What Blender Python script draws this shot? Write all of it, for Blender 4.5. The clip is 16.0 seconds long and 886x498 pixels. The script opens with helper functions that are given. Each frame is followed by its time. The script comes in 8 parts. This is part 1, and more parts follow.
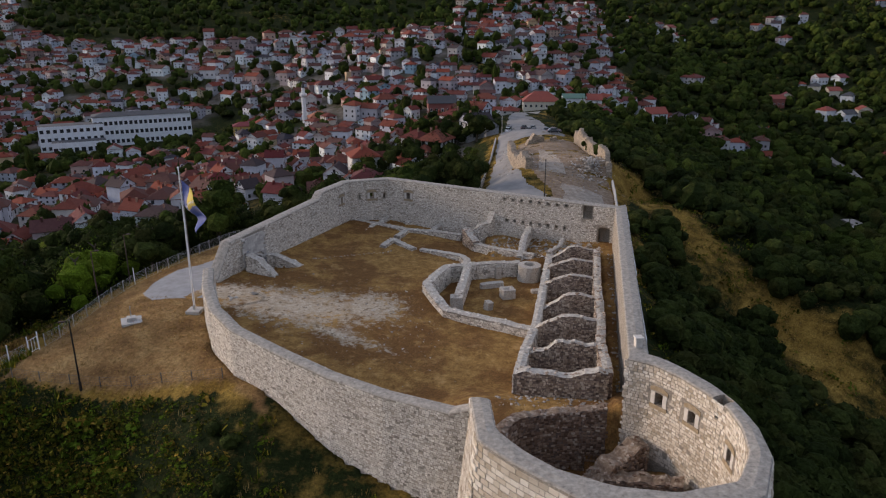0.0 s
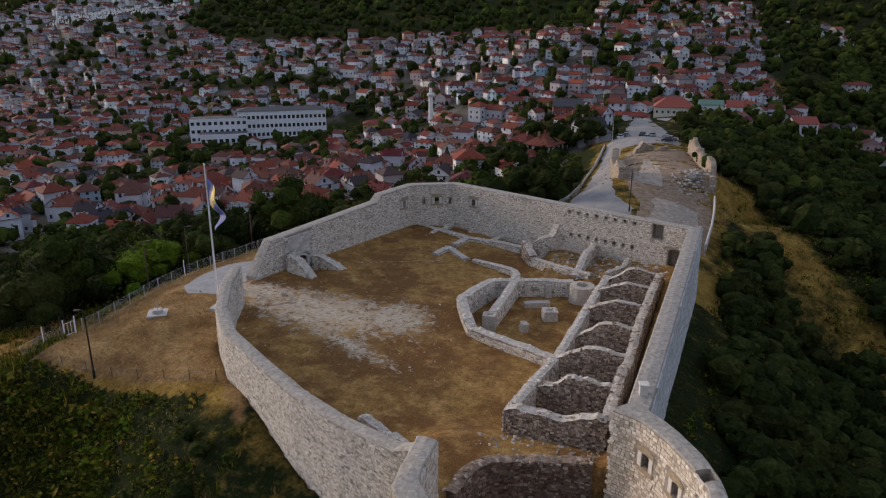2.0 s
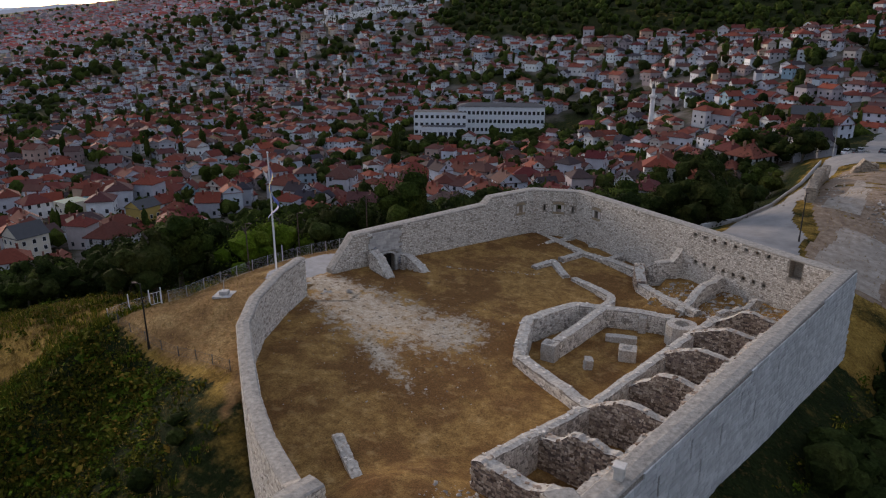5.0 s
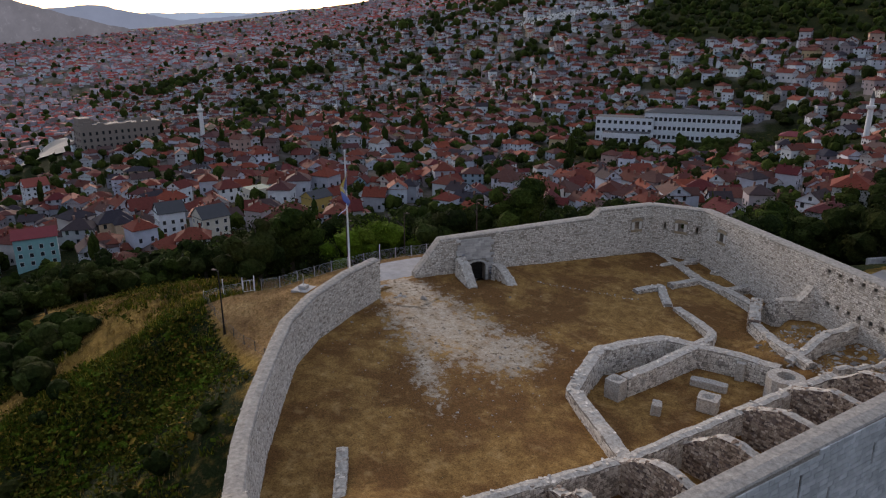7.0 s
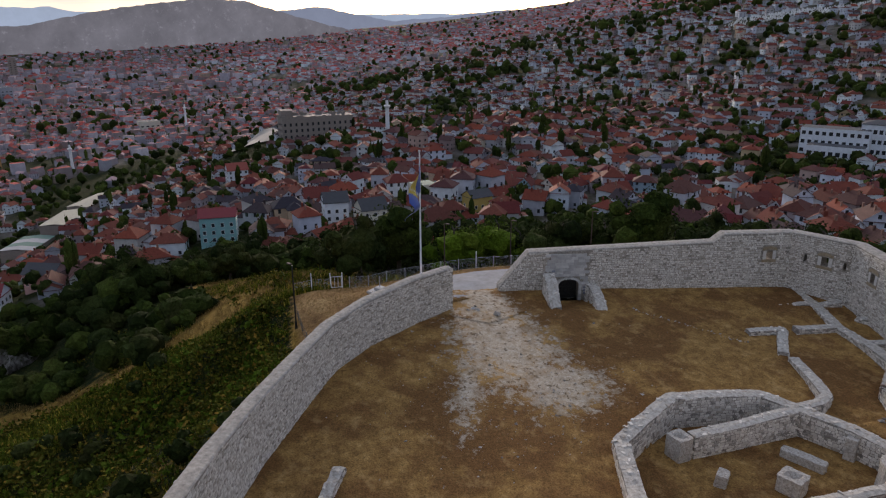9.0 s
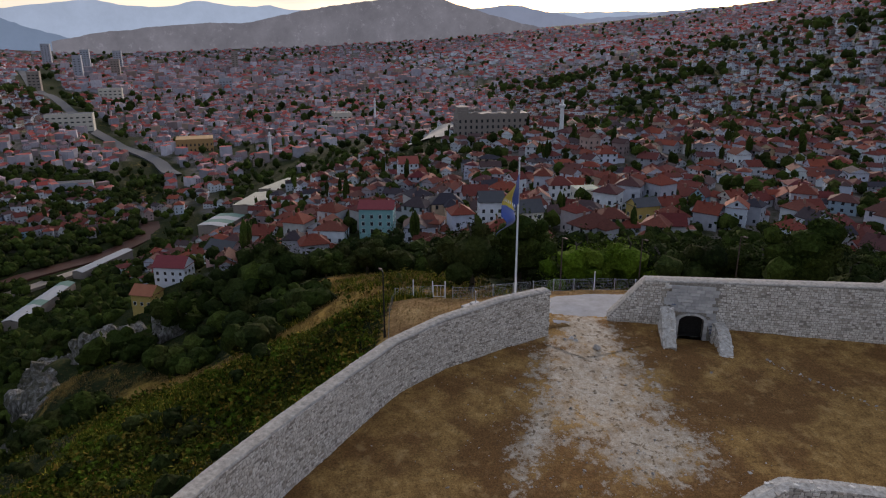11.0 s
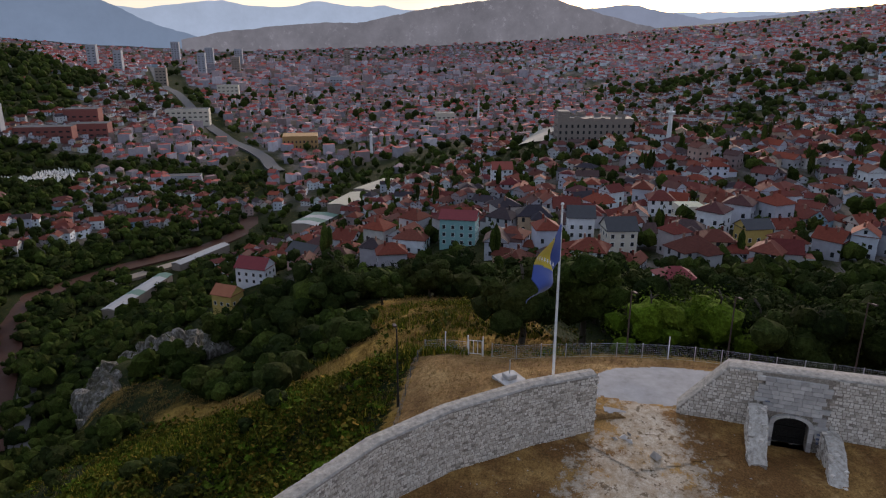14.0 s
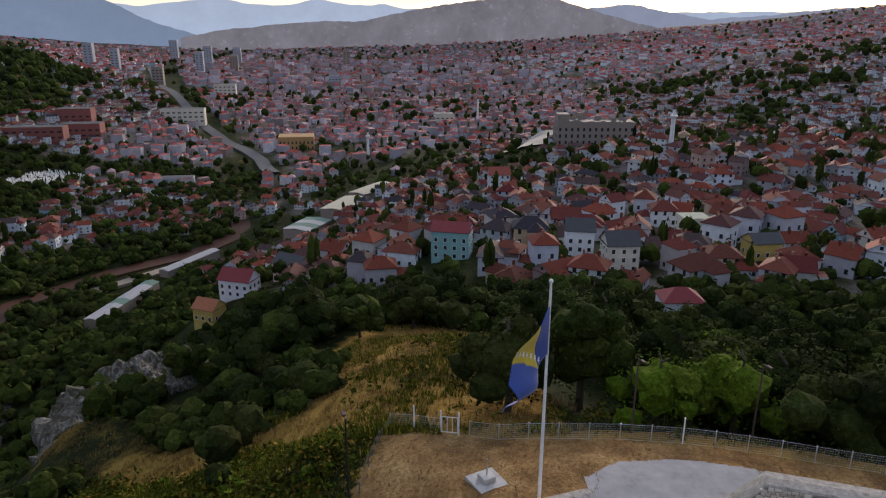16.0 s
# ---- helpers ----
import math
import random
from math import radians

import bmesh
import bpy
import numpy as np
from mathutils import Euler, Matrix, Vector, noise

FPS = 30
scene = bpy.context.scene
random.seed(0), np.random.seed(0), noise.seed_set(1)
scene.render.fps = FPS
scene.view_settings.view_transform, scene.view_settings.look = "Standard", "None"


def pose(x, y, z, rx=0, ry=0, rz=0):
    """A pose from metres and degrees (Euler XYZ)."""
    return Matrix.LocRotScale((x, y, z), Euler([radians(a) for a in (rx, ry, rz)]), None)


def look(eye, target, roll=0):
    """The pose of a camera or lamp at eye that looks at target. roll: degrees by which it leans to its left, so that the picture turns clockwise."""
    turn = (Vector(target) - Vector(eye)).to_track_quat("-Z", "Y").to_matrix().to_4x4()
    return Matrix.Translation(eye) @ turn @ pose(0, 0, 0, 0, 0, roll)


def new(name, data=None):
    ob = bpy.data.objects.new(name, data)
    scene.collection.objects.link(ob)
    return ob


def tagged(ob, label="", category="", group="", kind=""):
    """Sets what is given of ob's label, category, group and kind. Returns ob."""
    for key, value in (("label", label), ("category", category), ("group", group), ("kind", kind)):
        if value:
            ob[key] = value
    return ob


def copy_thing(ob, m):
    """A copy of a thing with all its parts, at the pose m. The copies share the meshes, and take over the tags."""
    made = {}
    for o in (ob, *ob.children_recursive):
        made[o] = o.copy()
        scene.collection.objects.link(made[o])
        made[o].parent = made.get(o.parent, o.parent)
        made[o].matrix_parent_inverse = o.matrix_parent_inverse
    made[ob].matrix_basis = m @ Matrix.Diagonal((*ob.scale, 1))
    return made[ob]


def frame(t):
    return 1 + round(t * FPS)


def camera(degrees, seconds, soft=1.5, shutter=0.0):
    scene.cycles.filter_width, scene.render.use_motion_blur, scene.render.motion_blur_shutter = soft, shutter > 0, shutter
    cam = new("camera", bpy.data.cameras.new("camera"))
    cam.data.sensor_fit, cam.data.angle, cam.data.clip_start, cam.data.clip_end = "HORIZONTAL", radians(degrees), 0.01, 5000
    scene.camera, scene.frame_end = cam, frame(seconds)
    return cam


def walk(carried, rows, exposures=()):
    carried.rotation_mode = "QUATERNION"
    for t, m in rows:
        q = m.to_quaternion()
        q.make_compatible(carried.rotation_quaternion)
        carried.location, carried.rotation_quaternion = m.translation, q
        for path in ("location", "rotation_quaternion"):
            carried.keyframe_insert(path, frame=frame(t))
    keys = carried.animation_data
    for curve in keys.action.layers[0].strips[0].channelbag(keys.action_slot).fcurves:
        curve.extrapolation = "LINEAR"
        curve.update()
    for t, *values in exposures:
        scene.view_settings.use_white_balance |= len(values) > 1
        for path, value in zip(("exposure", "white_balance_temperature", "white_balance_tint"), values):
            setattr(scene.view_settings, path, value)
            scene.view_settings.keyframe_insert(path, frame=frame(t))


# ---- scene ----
cam = camera(64.4, 16.0, soft=1.2)
PATH = [
    (0, (8.42, -10.299, 37.513), (8.291, -8.402, 36.894), -0.0),
    (0.5, (11.535, -8.395, 37.357), (11.311, -6.506, 36.74), 0.1),
    (1, (14.658, -6.45, 37.238), (14.337, -4.574, 36.622), 0.1),
    (1.5, (17.676, -4.446, 37.193), (17.259, -2.59, 36.577), 0.1),
    (2, (20.59, -2.363, 37.109), (20.075, -0.531, 36.493), 0.1),
    (2.5, (23.418, -0.147, 36.977), (22.806, 1.656, 36.363), 0.1),
    (3, (26.165, 2.177, 36.785), (25.454, 3.943, 36.171), 0.1),
    (3.5, (28.8, 4.751, 36.611), (27.994, 6.474, 35.996), -0.1),
    (3.7, (29.742, 5.868, 36.577), (28.898, 7.572, 35.958), 0.0),
    (5.8, (38.239, 18.364, 35.514), (36.971, 19.784, 34.901), -0.1),
    (6, (38.918, 19.611, 35.488), (37.61, 20.995, 34.875), -0.1),
    (6.5, (40.364, 22.852, 35.374), (38.96, 24.138, 34.762), -0.2),
    (7, (41.575, 26.155, 35.205), (40.083, 27.338, 34.593), -0.2),
    (7.5, (42.398, 29.644, 35.006), (40.826, 30.72, 34.395), -0.2),
    (8, (43.006, 33.189, 34.79), (41.364, 34.153, 34.18), -0.2),
    (8.5, (43.303, 36.684, 34.57), (41.597, 37.532, 33.961), -0.2),
    (9, (43.134, 40.015, 34.455), (41.374, 40.745, 33.847), -0.2),
    (9.2, (42.866, 41.228, 34.435), (41.089, 41.914, 33.825), -0.0),
    (11.3, (37.498, 51.495, 33.941), (35.602, 51.68, 33.331), -0.1),
    (11.5, (36.813, 52.325, 33.939), (34.913, 52.467, 33.33), -0.1),
    (12, (34.634, 54.015, 33.929), (32.729, 54.056, 33.319), -0.1),
    (12.5, (32.145, 55.456, 33.905), (30.241, 55.451, 33.295), -0.0),
    (13, (29.449, 56.678, 33.968), (27.545, 56.653, 33.357), 0.1),
    (13.5, (26.6, 57.69, 34.062), (24.696, 57.658, 33.451), 0.1),
    (14, (23.512, 58.521, 34.242), (21.608, 58.486, 33.63), 0.1),
    (14.5, (20.296, 59.322, 34.45), (18.392, 59.287, 33.837), 0.2),
    (15, (16.896, 59.998, 34.7), (14.993, 59.964, 34.086), 0.2),
    (15.5, (13.323, 60.546, 35.019), (11.42, 60.513, 34.405), 0.3),
    (16, (9.731, 61.06, 35.218), (7.828, 61.025, 34.603), 0.3),
]
walk(cam, [(t, look(e, g, r)) for t, e, g, r in PATH], [(0.0, 0.80, 6100, 15), (5.0, 0.70, 6100, 15), (9.0, 0.7, 6000, 14), (12.5, 0.68, 6000, 14), (16.0, 0.88, 6000, 14)])

# ---- light ----
SUN_YAW, SUN_ELEV = radians(74), radians(13)  # the sun stands low in the west-north-west, behind thin cloud
world = bpy.data.worlds.new("dusk_sky")
scene.world = world
world.use_nodes = True
wn = world.node_tree.nodes
wl = world.node_tree.links
sky = wn.new("ShaderNodeTexSky")
sky.sky_type = "NISHITA"
sky.sun_disc = False
sky.sun_elevation = SUN_ELEV
sky.sun_rotation = -SUN_YAW
sky.dust_density, sky.air_density, sky.ozone_density = 1.2, 1.0, 1.6
wn["Background"].inputs["Strength"].default_value = 1.0
# a veil of high cloud over the clear sky
dirs = wn.new("ShaderNodeTexCoord")
squash = wn.new("ShaderNodeMapping")
squash.inputs["Scale"].default_value = (1.6, 1.6, 9.0)
wl.new(dirs.outputs["Generated"], squash.inputs[0])
veil = wn.new("ShaderNodeTexNoise")
veil.inputs["Scale"].default_value, veil.inputs["Detail"].default_value = 1.7, 6
wl.new(squash.outputs[0], veil.inputs["Vector"])
veil_r = wn.new("ShaderNodeValToRGB")
veil_r.color_ramp.elements[0].position, veil_r.color_ramp.elements[0].color = 0.35, (0.62, 0.62, 0.62, 1)
veil_r.color_ramp.elements[1].position, veil_r.color_ramp.elements[1].color = 0.7, (0.9, 0.9, 0.9, 1)
wl.new(veil.outputs["Fac"], veil_r.inputs[0])
dim = wn.new("ShaderNodeMix")
dim.data_type, dim.blend_type = "RGBA", "MULTIPLY"
dim.inputs[0].default_value, dim.inputs[7].default_value = 1.0, (0.16, 0.16, 0.16, 1)
wl.new(sky.outputs[0], dim.inputs[6])
cloud = wn.new("ShaderNodeMix")
cloud.data_type = "RGBA"
cloud.inputs[7].default_value = (0.31, 0.315, 0.345, 1)
wl.new(veil_r.outputs[0], cloud.inputs[0])
wl.new(dim.outputs[2], cloud.inputs[6])
wl.new(cloud.outputs[2], wn["Background"].inputs["Color"])
sun = new("sun", bpy.data.lights.new("sun", "SUN"))
sun.data.energy, sun.data.angle, sun.data.color = 1.7, radians(16), (1.0, 0.78, 0.58)
sun.matrix_basis = look((0, 0, 0), (math.sin(SUN_YAW) * math.cos(SUN_ELEV), -math.cos(SUN_YAW) * math.cos(SUN_ELEV), -math.sin(SUN_ELEV)))

# ---- small tools ----
def part(name, bm, material, parent=None, label=""):
    me = bpy.data.meshes.new(name)
    bm.to_mesh(me)
    bm.free()
    me.materials.append(material)
    ob = new(name, me)
    ob.parent = parent
    if label:
        ob["label"] = label
    return ob


def sheet(name, verts, faces, materials, slots=None, smooth=False):
    me = bpy.data.meshes.new(name)
    me.from_pydata(verts, [], faces)
    for m in materials:
        me.materials.append(m)
    if slots is not None:
        me.polygons.foreach_set("material_index", np.asarray(slots, dtype=np.int32))
    if smooth:
        me.polygons.foreach_set("use_smooth", np.ones(len(me.polygons), dtype=bool))
    me.update()
    return new(name, me)


def empty(name, m=None):
    ob = new(name)
    ob.empty_display_size = 0.2
    if m is not None:
        ob.matrix_basis = m
    return ob


def bm_box(bm, x0, y0, z0, x1, y1, z1, bevel=0.0):
    r = bmesh.ops.create_cube(bm, size=1, matrix=Matrix.Translation(((x0 + x1) / 2, (y0 + y1) / 2, (z0 + z1) / 2)) @ Matrix.Diagonal((x1 - x0, y1 - y0, z1 - z0, 1)))
    if bevel:
        edges = {e for v in r["verts"] for e in v.link_edges}
        bmesh.ops.bevel(bm, geom=list(edges), offset=bevel, segments=1, affect="EDGES")
    return bm


def box(x0, y0, z0, x1, y1, z1, bevel=0.0):
    return bm_box(bmesh.new(), x0, y0, z0, x1, y1, z1, bevel)


def rod(bm, a, b, r0, r1, n=8):
    a, b = Vector(a), Vector(b)
    m = Matrix.Translation((a + b) / 2) @ (b - a).to_track_quat("Z", "Y").to_matrix().to_4x4()
    bmesh.ops.create_cone(bm, cap_ends=True, segments=n, radius1=r0, radius2=r1, depth=(b - a).length, matrix=m)
    return bm


def vnoise(x, y, scale, seed=0):
    """Smooth value noise, -1 to 1, for arrays."""
    x, y = np.asarray(x, float) / scale, np.asarray(y, float) / scale
    xi, yi = np.floor(x), np.floor(y)
    fx, fy = x - xi, y - yi
    fx, fy = fx * fx * (3 - 2 * fx), fy * fy * (3 - 2 * fy)

    def rnd(a, b):
        h = np.sin(a * 127.1 + b * 311.7 + seed * 74.7) * 43758.5453
        return (h - np.floor(h)) * 2 - 1

    return (rnd(xi, yi) * (1 - fx) + rnd(xi + 1, yi) * fx) * (1 - fy) + (rnd(xi, yi + 1) * (1 - fx) + rnd(xi + 1, yi + 1) * fx) * fy


def inside(poly, x, y):
    """Which of the points lie in the polygon."""
    x, y = np.asarray(x, float), np.asarray(y, float)
    res = np.zeros(x.shape, bool)
    for (x0, y0), (x1, y1) in zip(poly, poly[1:] + poly[:1]):
        cross = (y0 > y) != (y1 > y)
        res ^= cross & (x < (x1 - x0) * (y - y0) / ((y1 - y0) or 1e-9) + x0)
    return res


# ---- materials ----
def material(name):
    m = bpy.data.materials.new(name)
    m.use_nodes = True
    nt = m.node_tree
    return m, nt, nt.nodes, nt.links, nt.nodes["Principled BSDF"]


def mixed(nt, fac, a, b, kind="MIX"):
    n = nt.nodes.new("ShaderNodeMix")
    n.data_type, n.blend_type = "RGBA", kind
    if isinstance(fac, float):
        n.inputs[0].default_value = fac
    else:
        nt.links.new(fac, n.inputs[0])
    for s, v in ((6, a), (7, b)):
        if isinstance(v, tuple):
            n.inputs[s].default_value = (*v, 1) if len(v) == 3 else v
        else:
            nt.links.new(v, n.inputs[s])
    return n.outputs[2]


def ramp(nt, fac, stops):
    n = nt.nodes.new("ShaderNodeValToRGB")
    e = n.color_ramp.elements
    while len(e) < len(stops):
        e.new(0.5)
    for k, (p, c) in enumerate(stops):
        e[k].position = p
        e[k].color = (*c, 1) if isinstance(c, tuple) else (c, c, c, 1)
    nt.links.new(fac, n.inputs[0])
    return n.outputs[0]


def place(nt):
    return nt.nodes.new("ShaderNodeNewGeometry").outputs["Position"]


def noise_tex(nt, vec, scale, detail=5, rough=0.6, out="Fac"):
    n = nt.nodes.new("ShaderNodeTexNoise")
    n.inputs["Scale"].default_value, n.inputs["Detail"].default_value, n.inputs["Roughness"].default_value = scale, detail, rough
    nt.links.new(vec, n.inputs["Vector"])
    return n.outputs[out]


def voronoi(nt, vec, scale, feature="F1", rnd=1.0):
    n = nt.nodes.new("ShaderNodeTexVoronoi")
    n.feature = feature
    n.inputs["Scale"].default_value, n.inputs["Randomness"].default_value = scale, rnd
    nt.links.new(vec, n.inputs["Vector"])
    return n


def bump(nt, height, strength, distance, bsdf, normal=None):
    n = nt.nodes.new("ShaderNodeBump")
    n.inputs["Strength"].default_value, n.inputs["Distance"].default_value = strength, distance
    nt.links.new(height, n.inputs["Height"])
    if normal is not None:
        nt.links.new(normal, n.inputs["Normal"])
    nt.links.new(n.outputs[0], bsdf.inputs["Normal"])
    return n.outputs[0]


def rubble_stone(name, light, dark, mortar, scale=3.4, flat=1.7, joint=0.05):
    """Rubble masonry: flattened stones of differing grey in mortar."""
    m, nt, nodes, links, b = material(name)
    mp = nodes.new("ShaderNodeMapping")
    mp.inputs["Scale"].default_value = (1, 1, flat)
    links.new(place(nt), mp.inputs[0])
    vec = mp.outputs[0]
    edge = voronoi(nt, vec, scale, "DISTANCE_TO_EDGE")
    cell = voronoi(nt, vec, scale)
    sep = nodes.new("ShaderNodeSeparateColor")
    links.new(cell.outputs["Color"], sep.inputs[0])
    stone = ramp(nt, sep.outputs[0], [(0.0, dark), (0.45, tuple((p + q) / 2 for p, q in zip(light, dark))), (1.0, light)])
    grain = noise_tex(nt, place(nt), 14, 4)
    stone = mixed(nt, 0.5, stone, ramp(nt, grain, [(0.3, 0.55), (0.7, 1.0)]), "MULTIPLY")
    stain = noise_tex(nt, place(nt), 0.35, 5)
    stone = mixed(nt, ramp(nt, stain, [(0.42, 0.0), (0.72, 0.45)]), stone, tuple(c * 0.55 for c in dark))
    gap = ramp(nt, edge.outputs[0], [(0.0, 0.0), (joint, 1.0)])
    links.new(mixed(nt, gap, mortar, stone), b.inputs["Base Color"])
    b.inputs["Roughness"].default_value = 0.92
    h = ramp(nt, edge.outputs[0], [(0.0, 0.0), (joint * 2.5, 1.0)])
    n1 = bump(nt, h, 0.7, 0.05, b)
    bump(nt, grain, 0.4, 0.02, b, n1)
    return m


def plain(name, stops, scale=2.0, rough=0.85, bump_scale=20, bump_d=0.01, detail=6, metal=0.0):
    m, nt, nodes, links, b = material(name)
    f = noise_tex(nt, place(nt), scale, detail, 0.65)
    links.new(ramp(nt, f, stops), b.inputs["Base Color"])
    b.inputs["Roughness"].default_value, b.inputs["Metallic"].default_value = rough, metal
    if bump_d:
        bump(nt, noise_tex(nt, place(nt), bump_scale, 4), 0.6, bump_d, b)
    return m


def random_colour(name, stops, rough=0.85, island=False, grime=0.35, scale=0.6, bump_scale=0, bump_d=0.03):
    """A colour of its own for each object or, in a joined mesh, for each island."""
    m, nt, nodes, links, b = material(name)
    src = nodes.new("ShaderNodeNewGeometry").outputs["Random Per Island"] if island else nodes.new("ShaderNodeObjectInfo").outputs["Random"]
    rp = ramp(nt, src, stops)
    g = noise_tex(nt, place(nt), scale, 5)
    col = mixed(nt, grime, rp, ramp(nt, g, [(0.3, 0.35), (0.7, 1.0)]), "MULTIPLY")
    links.new(col, b.inputs["Base Color"])
    b.inputs["Roughness"].default_value = rough
    b.inputs["Specular IOR Level"].default_value = 0.2
    if bump_scale:
        bump(nt, noise_tex(nt, place(nt), bump_scale, 3), 0.6, bump_d, b)
    return m


STONE = rubble_stone("limestone_rubble", (0.48, 0.435, 0.37), (0.31, 0.27, 0.22), (0.20, 0.17, 0.135), 5.5, 1.5, 0.10)
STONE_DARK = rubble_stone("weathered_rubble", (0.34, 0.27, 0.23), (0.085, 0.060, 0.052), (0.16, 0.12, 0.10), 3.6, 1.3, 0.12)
STONE_LOW = rubble_stone("low_wall_stone", (0.52, 0.48, 0.42), (0.27, 0.235, 0.20), (0.17, 0.145, 0.115), 4.5, 1.4, 0.09)
COPING = plain("lime_mortar_coping", [(0.28, (0.152, 0.138, 0.117)), (0.42, (0.264, 0.245, 0.215)), (0.55, (0.336, 0.312, 0.273)), (0.7, (0.432, 0.403, 0.355))], 2.6, 0.95, 6, 0.08)
COPING_LOW = plain("weathered_pale_mortar", [(0.28, (0.19, 0.17, 0.14)), (0.42, (0.36, 0.33, 0.285)), (0.55, (0.47, 0.44, 0.385)), (0.7, (0.60, 0.565, 0.50))], 3.2, 0.95, 6, 0.1)
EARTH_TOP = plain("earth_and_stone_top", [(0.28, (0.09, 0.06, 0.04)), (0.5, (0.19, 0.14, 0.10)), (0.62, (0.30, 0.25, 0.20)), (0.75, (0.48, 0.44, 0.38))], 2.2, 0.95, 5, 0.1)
GLASS = plain("dark_window_glass", [(0.3, (0.015, 0.018, 0.022)), (0.7, (0.035, 0.04, 0.045))], 0.4, 0.12, 1, 0)


def court_ground():
    m, nt, nodes, links, b = material("dry_grass_and_gravel")
    pos = place(nt)
    big, mid, fine = noise_tex(nt, pos, 0.16, 5), noise_tex(nt, pos, 0.9, 6, 0.7), noise_tex(nt, pos, 7, 5, 0.7)
    grass = ramp(nt, mid, [(0.28, (0.165, 0.095, 0.032)), (0.5, (0.300, 0.175, 0.058)), (0.72, (0.440, 0.280, 0.102))])
    grass = mixed(nt, ramp(nt, big, [(0.44, 0.0), (0.56, 0.85)]), grass, (0.155, 0.078, 0.029))
    grass = mixed(nt, 0.8, grass, ramp(nt, fine, [(0.3, 0.3), (0.68, 1.35)]), "MULTIPLY")
    clump = noise_tex(nt, pos, 2.3, 5, 0.75)
    grass = mixed(nt, ramp(nt, clump, [(0.54, 0.0), (0.66, 0.62)]), grass, (0.078, 0.048, 0.020))
    grass = mixed(nt, ramp(nt, noise_tex(nt, pos, 0.45, 6, 0.7), [(0.55, 0.0), (0.7, 0.55)]), grass, (0.42, 0.275, 0.118))
    gravel = ramp(nt, noise_tex(nt, pos, 2.4, 7, 0.8), [(0.30, (0.25, 0.18, 0.105)), (0.42, (0.40, 0.335, 0.245)), (0.55, (0.52, 0.455, 0.36)), (0.72, (0.72, 0.655, 0.55))])
    gravel = mixed(nt, 0.7, gravel, ramp(nt, noise_tex(nt, pos, 8, 5, 0.8), [(0.35, 0.7), (0.65, 1.2)]), "MULTIPLY")
    gravel = mixed(nt, ramp(nt, noise_tex(nt, pos, 0.38, 5, 0.65), [(0.52, 0.0), (0.66, 0.6)]), gravel, (0.20, 0.135, 0.062))
    gravel = mixed(nt, ramp(nt, noise_tex(nt, pos, 1.7, 4, 0.6), [(0.57, 0.0), (0.63, 0.8)]), gravel, (0.085, 0.060, 0.032))
    # the worn track from the gate opening across the yard
    def lobe(cx, cy, rx, ry, turn, scale=1.0):
        mp = nodes.new("ShaderNodeMapping")
        mp.vector_type = "TEXTURE"
        mp.inputs["Location"].default_value = (cx, cy, 2.5)
        mp.inputs["Rotation"].default_value = (0, 0, radians(turn))
        mp.inputs["Scale"].default_value = (rx, ry, 50)
        links.new(pos, mp.inputs[0])
        ln = nodes.new("ShaderNodeVectorMath")
        ln.operation = "LENGTH"
        links.new(mp.outputs[0], ln.inputs[0])
        return ln.outputs["Value"]
    def add(a, bb, op="ADD"):
        n = nodes.new("ShaderNodeMath")
        n.operation = op
        for k, v in enumerate((a, bb)):
            if isinstance(v, float):
                n.inputs[k].default_value = v
            else:
                links.new(v, n.inputs[k])
        return n.outputs[0]
    d = add(lobe(-15.5, 71.5, 11.5, 5.6, -6), lobe(-25.5, 74, 6, 3.2, 0), "MINIMUM")
    d = add(d, add(lobe(-10, 64.5, 11, 2.6, -26), 0.35), "MINIMUM")
    d = add(d, lobe(-6.5, 72.5, 4.6, 5.0, 20), "MINIMUM")
    wob = add(add(mid, -0.5), 3.0, "MULTIPLY")
    wob2 = add(add(fine, -0.5), 1.0, "MULTIPLY")
    d = add(add(d, wob), wob2)
    mask = ramp(nt, d, [(0.3, 0.92), (0.8, 0.6), (1.65, 0.0)])
    links.new(mixed(nt, mask, grass, gravel), b.inputs["Base Color"])
    b.inputs["Roughness"].default_value = 1.0
    b.inputs["Specular IOR Level"].default_value = 0.08
    n1 = bump(nt, fine, 0.8, 0.06, b)
    bump(nt, mid, 0.5, 0.12, b, n1)
    return m


COURT = court_ground()


